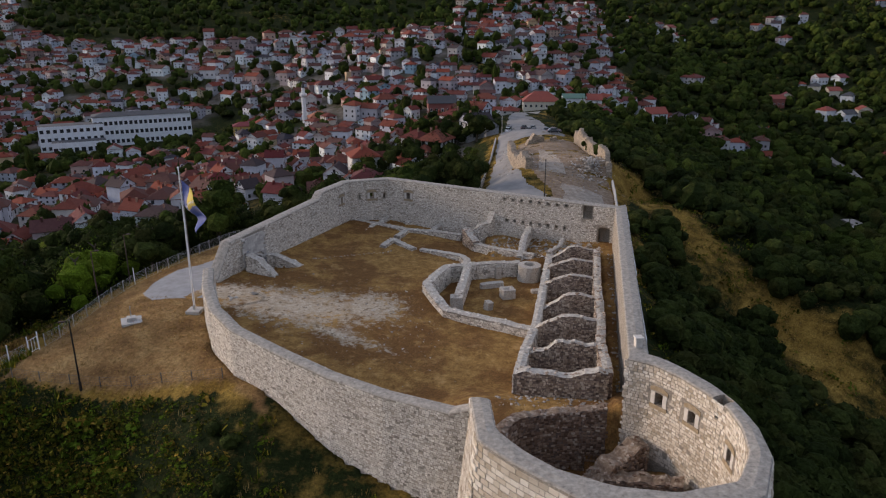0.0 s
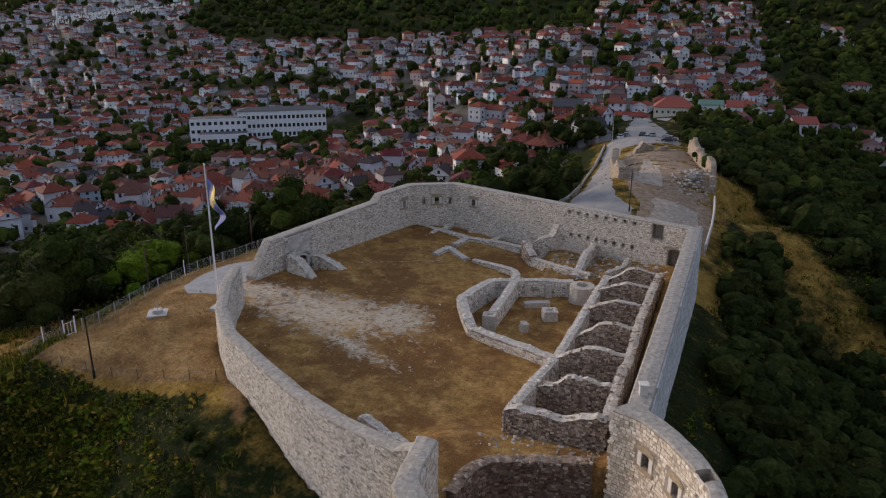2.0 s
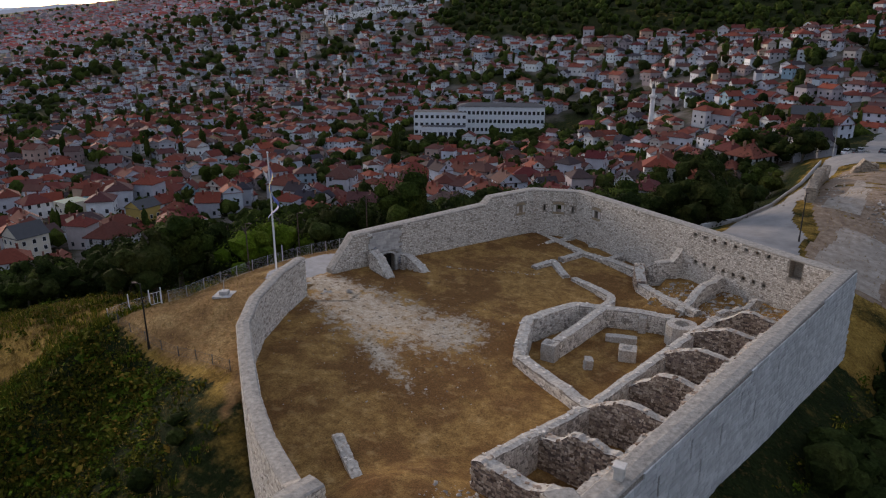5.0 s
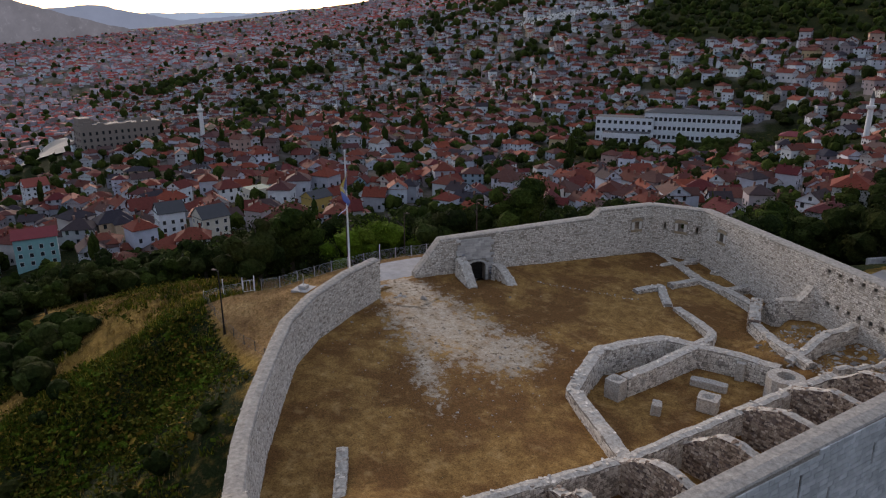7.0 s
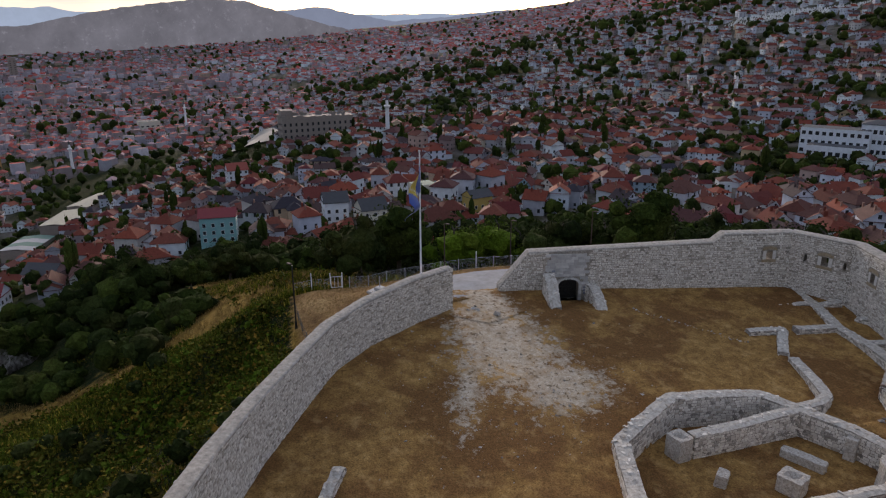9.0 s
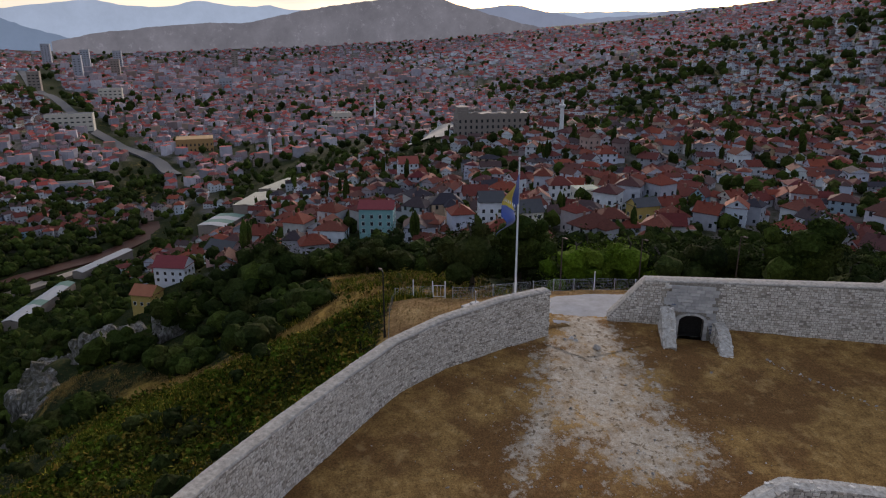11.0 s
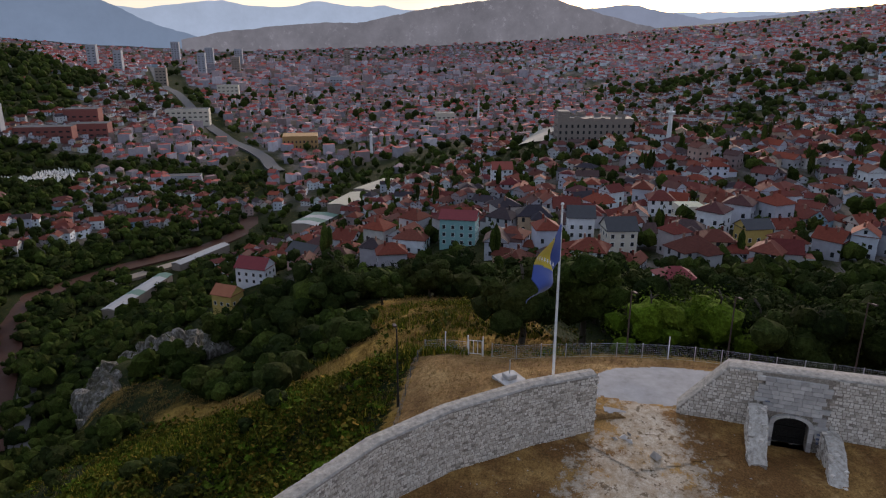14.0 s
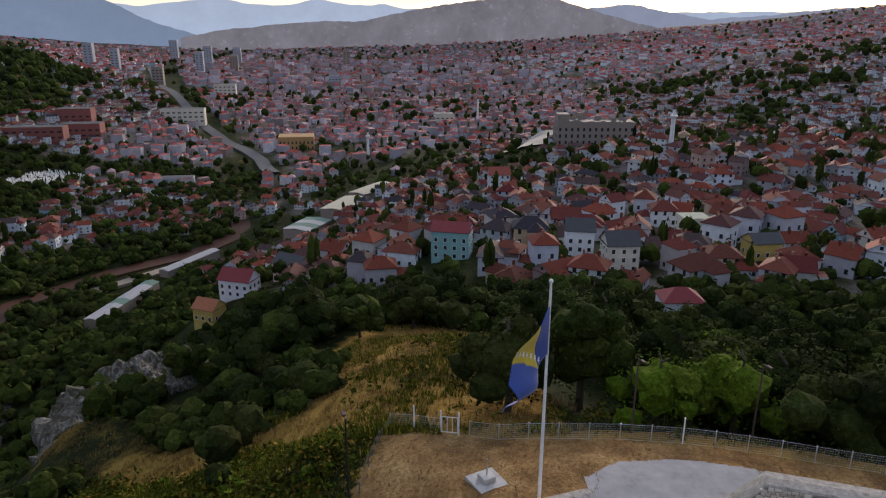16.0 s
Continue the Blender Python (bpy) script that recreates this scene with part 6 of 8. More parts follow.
BELT = [(-655, -340), (-665, -280), (-665, -200), (-640, -120), (-690, -130), (-715, -200), (-722, -260), (-705, -330), (-690, -400), (-640, -400)]
OLD_TOWN = [(-705, -440), (-690, -360), (-735, -260), (-790, -190), (-1000, -310), (-1250, -470), (-1235, -560), (-1000, -505), (-850, -475)]
HILL_GRAVES = [(-712, 748), (-640, 770), (-565, 810), (-570, 842), (-650, 812), (-722, 784)]
GRAVES = [(-560, -345), (-572, -300), (-650, -284), (-652, -332)]
LEFT_WOOD = [(-2425, -1500), (-2425, -1375), (-1338, -691), (-948, -449), (-769, -455), (-743, -520), (-900, -900)]
BOULEVARD = [(-700, -128), (-725, -140), (-773, -159), (-859, -210), (-959, -279), (-1174, -398), (-1502, -574), (-2000, -800)]


def on_road(x, y):
    """Within a street's width of the broad street or the river."""
    by = np.interp(-np.asarray(x, float), [-p[0] for p in BOULEVARD], [p[1] for p in BOULEVARD])
    return ((np.abs(y - by) < 22) & (np.asarray(x) < -700) & (np.asarray(x) > -2000)) | ((np.abs(y - river_y(x)) < 9) & (np.asarray(x) > -520))


def built_up(x, y, z):
    """Share of plots with a house."""
    r = np.hypot(x, y - 60)
    p = np.where(r < 750, 0.86, 0.76)
    p = np.where(r > 2700, 0.6, p)
    p = np.where((x < -2600) & (z > 30), 0.3, p)
    p = np.where(vnoise(x, y, 60, 31) > 0.58, 0.15, p)
    # wooded hill to the north-east, its lower edge and a tongue of houses climbing it
    edge = 610 + np.clip(-x - 100, 0, 900) * 0.30 + np.clip(-x - 400, 0, 500) * 0.6 + vnoise(x, y, 120, 4) * 60
    wood = (y > edge) & (x > -800)
    tongue = (np.abs(x - 30 - (y - 500) * 0.06) < 70) & (y < 800)
    p = np.where(wood & ~tongue, 0.006, p)
    # the valley to the east: woods with few houses
    p = np.where((x > 85 + (y - 400) * 0.1) & (y < 900), 0.02, p)
    p = np.where((x > 55) & (x < 170) & (y > 385) & (y < 440), 0.55, p)
    p = np.where((x > 250) & (x < 480) & (y > 300) & (y < 760) & (vnoise(x, y, 90, 8) > 0.2), 0.16, p)
    # gorge of the river and its steep banks
    dr = np.abs(y - river_y(x))
    p = np.where((x > -530) & (dr < 60), 0.0, p)
    p = np.where((x <= -530) & (x > -700) & (dr < 45), 0.25, p)
    p = np.where(((x > -230) & (y < 15)) | ((x > -300) & (y < -8)), 0.0, p)
    p = np.where((x > -330) & (y < river_y(x) - 60), 0.0, p)
    p = np.where(inside([(-427, -248), (-462, -228), (-496, -129), (-572, -81), (-659, -123), (-673, -195), (-590, -248), (-509, -299)], x, y), 0.7, p)
    p = np.where((x < -330) & (y <= river_y(x) - 150) & (x > -760) & (y > river_y(x) - 330), 0.06, p)
    p = np.where((x < -60) & (x > -900) & (y < river_y(x) - 420), 0.1, p)
    p = np.where((x > -760) & (x < -560) & (y > -70) & (y < 40), 0.15, p)
    p = np.where((np.abs(y - river_y(x)) < 24) & (x <= -600), 0.0, p)
    p = np.where(inside(OLD_TOWN, x, y), 0.8, p)
    p = np.where(inside(BELT, x, y) | inside(GRAVES, x, y), 0.02, p)
    p = np.where(inside(LEFT_WOOD, x, y), 0.03, p)
    p = np.where(inside([(-1271, -640), (-1260, -560), (-1100, -520), (-985, -510)], x, y), 0.08, p)
    p = np.where(inside([(-570, -61), (-704, -39), (-886, 68), (-798, 94), (-573, 17), (-530, -35)], x, y), 0.06, p)
    p = np.where((x > -345) & (y < -52), 0.0, p)
    p = np.where(inside([(-455, 70), (-455, 128), (-525, 140), (-525, 85)], x, y), 0.08, p)
    p = np.where((x > 110) & (x < 250) & (y < 380), 0.0, p)
    p = np.where(on_road(x, y), 0.0, p)
    return np.where(keep_out(x, y), 0.0, p)


def plots(seed):
    """Plots in rings that grow coarser with distance, aligned with the slope."""
    rng = np.random.RandomState(seed)
    out = []
    for r0, r1, cell in ((90, 700, 12.8), (700, 1500, 14.8), (1500, 2600, 21.0), (2600, 3150, 30.0)):
        n = int(2 * r1 / cell)
        gx, gy = np.meshgrid(np.arange(n) * cell - r1, np.arange(n) * cell - r1 + 60, indexing="ij")
        x = gx.ravel() + rng.uniform(-0.33, 0.33, n * n) * cell
        y = gy.ravel() + rng.uniform(-0.33, 0.33, n * n) * cell
        r = np.hypot(x, y - 60)
        a = np.arctan2(-(x - 20), y - 20)
        ok = (r >= r0) & (r < r1) & (a > radians(-36)) & (a < radians(132))
        x, y = x[ok], y[ok]
        z = land(x, y)
        take = rng.uniform(0, 1, len(x)) < built_up(x, y, z)
        green = ~take & (rng.uniform(0, 1, len(x)) < 0.85) & ~keep_out(x, y)
        out.append((x, y, z, take, green, np.full(len(x), cell)))
    return [np.concatenate(c) for c in zip(*out)]


px_, py_, pz_, take_, green_, cell_ = plots(11)


def mark_town():
    """Share of paved and trodden ground at each point of the sheet."""
    co = np.empty(len(GROUND.data.vertices) * 3, np.float32)
    GROUND.data.vertices.foreach_get("co", co)
    x, y, z = co.reshape(-1, 3).T.astype(float)
    share = np.clip((built_up(x, y, z) - 0.1) * 1.3, 0, 0.85) * (np.hypot(x, y) < 4000) * (x < 120)
    GROUND.data.attributes.new("town", "FLOAT", "POINT").data.foreach_set("value", share.astype(np.float32))


mark_town()
rng = np.random.RandomState(21)
hx, hy, hz, hc = px_[take_], py_[take_], pz_[take_], cell_[take_]
dz_x = (land(hx + 6, hy) - land(hx - 6, hy)) / 12
dz_y = (land(hx, hy + 6) - land(hx, hy - 6)) / 12
turn_ = np.arctan2(dz_x, -dz_y) + vnoise(hx, hy, 90, 41) * 0.6 + rng.normal(0, 0.22, len(hx)) + (rng.uniform(0, 1, len(hx)) < 0.4) * np.pi / 2
dist_ = np.hypot(hx - 10, hy - 40)
order = np.argsort(dist_)
NEAR_HOUSES = 190

SHAPES_NEAR = [(9.0, 8.2, 5.4, "gable", 2.3), (10.0, 8.8, 5.4, "hip", 2.2), (8.2, 7.8, 7.6, "gable", 2.2), (10.5, 9.2, 3.0, "hip", 2.4), (8.6, 8.6, 7.8, "hip", 2.1), (11.5, 8.2, 5.2, "gable", 2.3), (7.4, 6.8, 4.6, "gable", 2.3), (12.0, 8.8, 5.6, "hip", 2.3), (9.6, 7.8, 3.0, "gable", 2.2)]
# side wings of some of them: where, how turned, and the wing's own size
WINGS = {0: (2.2, -5.4, 90, (6.4, 4.6, 4.6, "gable", 1.5)), 1: (-6.4, 1.2, 0, (5.0, 5.6, 2.9, "hip", 1.4)), 3: (2.4, 5.6, 90, (6.0, 5.2, 2.9, "gable", 1.6)), 5: (-2.6, -5.0, 90, (6.0, 5.0, 5.0, "gable", 1.6)), 6: (5.2, 0.6, 0, (4.4, 5.2, 2.7, "flat", 0)), 7: (1.5, -5.6, 90, (5.6, 5.6, 5.4, "hip", 1.7)), 8: (-6.0, -0.8, 0, (4.0, 5.0, 2.6, "gable", 1.2))}


def with_wing(k, sh):
    """Adds the side wing and the chimney of house shape k to its template."""
    w, d, h, kind, rise = SHAPES_NEAR[k]
    c = (w * 0.22, d * 0.1, 0.32)
    box_v = [(c[0] + a * c[2], c[1] + b * c[2], z) for z in (h + 0.2, h + rise + 0.75) for a, b in ((-1, -1), (1, -1), (1, 1), (-1, 1))]
    sh.mesh(box_v, [(0, 1, 5, 4), (1, 2, 6, 5), (2, 3, 7, 6), (3, 0, 4, 7), (4, 5, 6, 7)], 1)
    if k in WINGS:
        x, y, turn, size = WINGS[k]
        wing = house_shape(*size, False, 0.4)
        cs, sn = math.cos(radians(turn)), math.sin(radians(turn))
        n = len(sh.v)
        sh.v += [(x + a * cs - b * sn, y + a * sn + b * cs, z) for a, b, z in wing.v]
        sh.f += [tuple(n + q for q in f) for f in wing.f]
        sh.s += wing.s
    return sh


WFRAME = plain("white_window_frame", [(0.3, (0.62, 0.62, 0.62)), (0.7, (0.75, 0.75, 0.75))], 3, 0.5, 5, 0)
CHIMNEY = plain("sooty_brick_chimney", [(0.3, (0.18, 0.09, 0.065)), (0.7, (0.30, 0.17, 0.12))], 3, 0.9)


def house(k, w, d, h, kind, rise):
    """A house with its walls, roof, chimney and windows as parts."""
    wins = []
    sh = with_wing(k, house_shape(w, d, h, kind, rise, True, 0.55, wins))
    ob = empty("house")
    for name, slot, mat in (("wall", 0, WALL_O), ("roof", 1, ROOF_O)):
        faces = [f for f, s in zip(sh.f, sh.s) if s == slot]
        used = sorted({k for f in faces for k in f})
        at = {k: n for n, k in enumerate(used)}
        o = sheet(name, [sh.v[k] for k in used], [tuple(at[k] for k in f) for f in faces], [mat])
        o.parent = ob
    part("chimney", box(-w * 0.2 - 0.3, 0.5, h + 0.3, -w * 0.2 + 0.3, 1.1, h + rise + 0.7, 0.03), CHIMNEY, ob)
    if kind == "gable":
        for e in (-1, 1):
            part("attic_window", box(e * w / 2 - 0.06, -0.5, h + 0.25, e * w / 2 + 0.06, 0.5, h + 1.25), GLASS, ob)
    turns = (0, 180, 90, 270)
    glass = None
    for side, c, z0, o in wins:
        if side in (1,) and z0 > 3:
            continue
        m = pose(0, 0, 0, 0, 0, turns[side]) @ pose(c, -o + 0.03, z0)
        if glass is None:
            bm = box(-0.55, -0.05, 0.0, 0.55, 0.12, 1.3)
            win = part("window", bm, GLASS, ob)
            glass = win.data
        else:
            win = new("window", glass)
            win.parent = ob
        win.matrix_basis = m
    if h > 5 and rise > 2.4:
        part("balcony", box(-w * 0.28, -d / 2 - 1.1, 2.75, w * 0.28, -d / 2 - 0.02, 2.95), CONCRETE, ob)
        part("balcony_rail", box(-w * 0.28, -d / 2 - 1.1, 2.96, w * 0.28, -d / 2 - 1.02, 3.85), WFRAME, ob)
    return ob


protos = [house(k, *s) for k, s in enumerate(SHAPES_NEAR)]
HOUSE_WORDS = ["two-storey rendered house with a tiled gable roof", "rendered house with a hipped clay tile roof", "tall narrow house with a tiled gable roof", "low house with a broad hipped tile roof", "tall house with a hipped tile roof", "long two-storey house with a tiled gable roof", "small house with a steep gable roof", "broad two-storey house with a hipped roof", "low cottage with a tiled gable roof"]
used_protos = set()
for n, k in enumerate(order[:NEAR_HOUSES]):
    i = int(rng.randint(len(protos)))
    s = rng.uniform(0.88, 1.12)
    m = pose(hx[k], hy[k], hz[k] + 0.2, 0, 0, math.degrees(turn_[k]))
    if i in used_protos:
        ob = copy_thing(protos[i], m @ Matrix.Diagonal((s, s * rng.uniform(0.92, 1.08), s * rng.uniform(1.05, 1.3), 1)))
    else:
        ob = protos[i]
        ob.matrix_basis = m
        used_protos.add(i)
    tagged(ob, HOUSE_WORDS[i] + " on the slope", "house", group="hillside houses")

SHAPES_FAR = [with_wing(k, house_shape(*s)) for k, s in enumerate(SHAPES_NEAR)]
SHAPES_BIG = [house_shape(15, 11, 9, "hip", 3), house_shape(20, 11, 13, "flat", 0, False), house_shape(14, 10, 8, "gable", 3.4, False), house_shape(13, 10, 7, "hip", 3, False), house_shape(12, 10, 6, "gable", 3)]
# far town facades and roofs lifted and reddened in colour to stand in for haze
CITY_WALL_HAZED = random_colour("haze_tinted_city_facades", [(0.0, (0.270, 0.257, 0.289)), (0.3, (0.501, 0.477, 0.531)), (0.5, (0.290, 0.230, 0.224)), (0.72, (0.674, 0.637, 0.694)), (0.88, (0.231, 0.177, 0.170)), (1.0, (0.385, 0.300, 0.224))], 0.95, True, 0.4, 0.2)
CITY_ROOF_HAZED = random_colour("haze_lifted_city_roofs", [(0.0, (0.291, 0.068, 0.058)), (0.25, (0.480, 0.103, 0.079)), (0.45, (0.248, 0.082, 0.074)), (0.6, (0.408, 0.117, 0.093)), (0.75, (0.320, 0.204, 0.206)), (0.88, (0.175, 0.117, 0.126)), (1.0, (0.641, 0.429, 0.428))], 0.95, True, 0.4, 0.2)
SHAPES_TINY = [house_shape(12, 10, 7, "gable", 3.2, False), house_shape(14, 11, 8, "hip", 3.2, False), house_shape(11, 10, 5, "hip", 3.0, False), house_shape(20, 13, 13, "flat", 0, False)]
far = order[NEAR_HOUSES:]
rows_mid, rows_big, rows_tiny, rows_slope = [], [], [], []
for k in far:
    flat_town = hz[k] < -98 and hx[k] < -620
    s = rng.uniform(0.72, 1.04)
    if dist_[k] < 1500 and not flat_town:
        rows_mid.append((rng.randint(9), hx[k], hy[k], hz[k] + 0.3, turn_[k], s * 1.08, s * 1.05 * rng.uniform(0.85, 1.15), s * rng.uniform(0.72, 1.12)))
    elif dist_[k] < 1700:
        rows_big.append((rng.randint(5), hx[k], hy[k], hz[k], turn_[k], s * 0.7, s * 0.7, s * rng.uniform(0.5, 0.95)))
    elif not flat_town and dist_[k] < 2400:
        g = min(1.25, hc[k] / 19.0)
        s *= 0.75 if dist_[k] > 2500 else 1.0
        rows_slope.append((rng.randint(3), hx[k], hy[k], hz[k] - 1, turn_[k], s * g, s * g, s * (0.55 + 0.45 * g) * rng.uniform(0.8, 1.3)))
    else:
        g = min(1.25, hc[k] / 19.0)
        tall = 1.6 if flat_town and rng.uniform() < 0.12 else 1.0
        rows_tiny.append((3 if flat_town and rng.uniform() < 0.35 else rng.randint(3), hx[k], hy[k], hz[k] - 1, turn_[k], s * g, s * g, s * (0.55 + 0.45 * g) * rng.uniform(0.8, 1.3) * tall))
scatter("hillside_houses", SHAPES_FAR, rows_mid, [WALL_I, ROOF_I, GLASS], "crowded red-roofed houses climbing the slopes", "houses")
if rows_big:
    scatter("town_blocks", SHAPES_BIG, rows_big, [CITY_WALL_HAZED, CITY_ROOF_HAZED, GLASS], "larger town buildings on the valley floor", "houses")
scatter("distant_slope_houses", SHAPES_TINY, rows_slope, [WALL_I, CITY_ROOF_HAZED, GLASS], "tiny red-roofed houses on the far slopes", "houses")
scatter("distant_houses", SHAPES_TINY, rows_tiny, [CITY_WALL_HAZED, CITY_ROOF_HAZED, GLASS], "tiny red-roofed houses far across the valley", "houses")


# ---- vegetation ----
def leaf_material(name, stops, dull=(0.075, 0.062, 0.018)):
    """Leaves: each clump its own tone, whole trees leaning to olive or brown here and there."""
    m, nt, nodes, links, b = material(name)
    own = ramp(nt, nodes.new("ShaderNodeNewGeometry").outputs["Random Per Island"], stops)
    stand = noise_tex(nt, place(nt), 0.11, 3)
    col = mixed(nt, ramp(nt, stand, [(0.5, 0.0), (0.75, 0.4)]), own, dull)
    grove_tone = noise_tex(nt, place(nt), 0.05, 2)
    col = mixed(nt, 0.55, col, ramp(nt, grove_tone, [(0.35, 0.55), (0.65, 1.35)]), "MULTIPLY")
    spray = noise_tex(nt, place(nt), 1.9, 4, 0.75)
    col = mixed(nt, 0.8, col, ramp(nt, spray, [(0.36, 0.45), (0.52, 1.0), (0.66, 1.7)]), "MULTIPLY")
    links.new(col, b.inputs["Base Color"])
    b.inputs["Roughness"].default_value = 1.0
    b.inputs["Specular IOR Level"].default_value = 0.03
    bump(nt, spray, 0.8, 0.5, b)
    return m


LEAF = leaf_material("tree_leaves", [(0.0, (0.018, 0.028, 0.006)), (0.5, (0.032, 0.047, 0.009)), (1.0, (0.056, 0.075, 0.014))])
LEAF_BRIGHT = leaf_material("fresh_leaves", [(0.0, (0.046, 0.078, 0.006)), (0.5, (0.076, 0.120, 0.009)), (1.0, (0.115, 0.160, 0.015))])
LEAF_DARK = leaf_material("dark_leaves", [(0.0, (0.013, 0.020, 0.006)), (0.5, (0.022, 0.032, 0.008)), (1.0, (0.036, 0.048, 0.012))])
SCRUB = leaf_material("scrub_leaves", [(0.0, (0.034, 0.046, 0.006)), (0.5, (0.077, 0.088, 0.010)), (0.82, (0.136, 0.120, 0.014)), (1.0, (0.288, 0.176, 0.031))])
WEED = leaf_material("weed_leaves", [(0.0, (0.064, 0.092, 0.010)), (0.5, (0.117, 0.152, 0.014)), (0.8, (0.192, 0.187, 0.022)), (1.0, (0.584, 0.436, 0.060))], (0.14, 0.115, 0.022))
STRAW = leaf_material("dry_straw", [(0.0, (0.156, 0.096, 0.030)), (0.6, (0.336, 0.222, 0.078)), (1.0, (0.504, 0.360, 0.144))], (0.26, 0.18, 0.065))
BARK = plain("bark", [(0.3, (0.035, 0.028, 0.020)), (0.7, (0.075, 0.058, 0.042))], 6, 0.95, 12, 0.03)


def crown(n, size, lobes, rng, radius=1.0, tall=1.15, up=0.9, core=4):
    """Leaf quads on the skins of several uneven lobes, about one unit in radius."""
    v, f = [], []
    centres = [(np.array([0, 0, up]), 0.78)] + [(np.array([rng.normal(0, 0.46), rng.normal(0, 0.46), up + rng.uniform(-0.5, 0.62)]), rng.uniform(0.26, 0.56)) for _ in range(lobes - 1)]
    w = np.array([r * r for _, r in centres])
    w /= w.sum()
    for _ in range(n):
        c, r = centres[rng.choice(len(centres), p=w)]
        d = rng.normal(0, 1, 3)
        d[2] = d[2] * 0.9 + 0.12
        d /= np.linalg.norm(d)
        p = (c + d * r * rng.uniform(0.68, 1.06)) * np.array([radius, radius, tall])
        nrm = d + rng.normal(0, 0.55, 3)
        nrm /= np.linalg.norm(nrm)
        t = np.cross(nrm, rng.normal(0, 1, 3))
        t /= np.linalg.norm(t) + 1e-9
        b = np.cross(nrm, t)
        s = size * rng.uniform(0.6, 1.35)
        k = len(v)
        v += [tuple(p + t * s * 0.9), tuple(p + b * s * 0.55), tuple(p - t * s * 0.9), tuple(p - b * s * 0.55)]
        f.append((k, k + 1, k + 2, k + 3))
    for c, r in centres:
        for _ in range(core):
            d = rng.normal(0, 1, 3)
            d /= np.linalg.norm(d)
            p = (c + d * r * rng.uniform(0.25, 0.6)) * np.array([radius, radius, tall])
            nrm = d + rng.normal(0, 0.35, 3)
            nrm /= np.linalg.norm(nrm)
            t = np.cross(nrm, rng.normal(0, 1, 3))
            t /= np.linalg.norm(t) + 1e-9
            b = np.cross(nrm, t)
            e = r * rng.uniform(0.26, 0.42)
            k = len(v)
            v += [tuple(p + t * e), tuple(p + b * e * 0.8), tuple(p - t * e), tuple(p - b * e * 0.8)]
            f.append((k, k + 1, k + 2, k + 3))
    return v, f


def ico(level):
    bm = bmesh.new()
    bmesh.ops.create_icosphere(bm, subdivisions=level, radius=1)
    v = np.array([p.co[:] for p in bm.verts])
    f = [tuple(p.index for p in g.verts) for g in bm.faces]
    bm.free()
    return v, f


ICO = {k: ico(k) for k in (1, 2)}


def mass(rng, centre, r, level, rough=0.2):
    """An uneven clump of foliage: its points and faces."""
    v, f = ICO[level]
    p = v * r * rng.uniform(1 - rough, 1 + rough, (len(v), 1)) * np.array([1, 1, 0.9]) + rng.normal(0, 0.04 * r, v.shape)
    return [tuple(q) for q in p + centre], f


def clump_shape(seed, slot, lobes, levels, leaves, size, tall=1.15, up=0.85):
    """A small crown for woods seen from afar: a few uneven clumps with loose sprays round them."""
    rng = np.random.RandomState(seed)
    sh = Shape()
    spots = [(np.array([0, 0, up]), 0.78)] + [(np.array([rng.normal(0, 0.45), rng.normal(0, 0.45), up + rng.uniform(-0.35, 0.55)]), rng.uniform(0.34, 0.56)) for _ in range(lobes - 1)]
    for (c, r), level in zip(spots, levels):
        v, f = mass(rng, c * np.array([1, 1, tall]), r, level)
        sh.mesh(v, f, slot)
    for _ in range(leaves):
        c, r = spots[rng.randint(lobes)]
        d = rng.normal(0, 1, 3) + np.array([0, 0, 0.4])
        d /= np.linalg.norm(d)
        p = (c + d * r * rng.uniform(0.85, 1.2)) * np.array([1, 1, tall])
        t = np.cross(d + rng.normal(0, 0.6, 3), rng.normal(0, 1, 3))
        t /= np.linalg.norm(t)
        b = np.cross(d, t)
        e = size * rng.uniform(0.6, 1.3)
        sh.mesh([tuple(p + t * e), tuple(p + b * e * 0.6), tuple(p - t * e), tuple(p - b * e * 0.6)], [(0, 1, 2, 3)], slot)
    return sh


def crown_shape(n, size, lobes, seed, slot=0, tall=1.15, up=0.9, core=4):
    sh = Shape()
    v, f = crown(n, size, lobes, np.random.RandomState(seed), 1.0, tall, up, core)
    sh.mesh(v, f, slot)
    return sh


def trunk_mesh(h, r, seed):
    rng = random.Random(seed)
    bm = bmesh.new()
    p = Vector((0, 0, -0.8))
    for k in range(4):
        q = p + Vector((rng.uniform(-0.2, 0.2), rng.uniform(-0.2, 0.2), h * 0.2))
        rod(bm, p, q + Vector((0, 0, 0.05)), r * (1 - k * 0.2), r * (1 - (k + 1) * 0.2), 7)
        if k > 0:
            for _ in range(2):
                a = rng.uniform(0, 6.28)
                e = q + Vector((math.cos(a), math.sin(a), 0.9)) * h * 0.08
                rod(bm, q, e, r * 0.4, r * 0.12, 5)
        p = q
    return bm


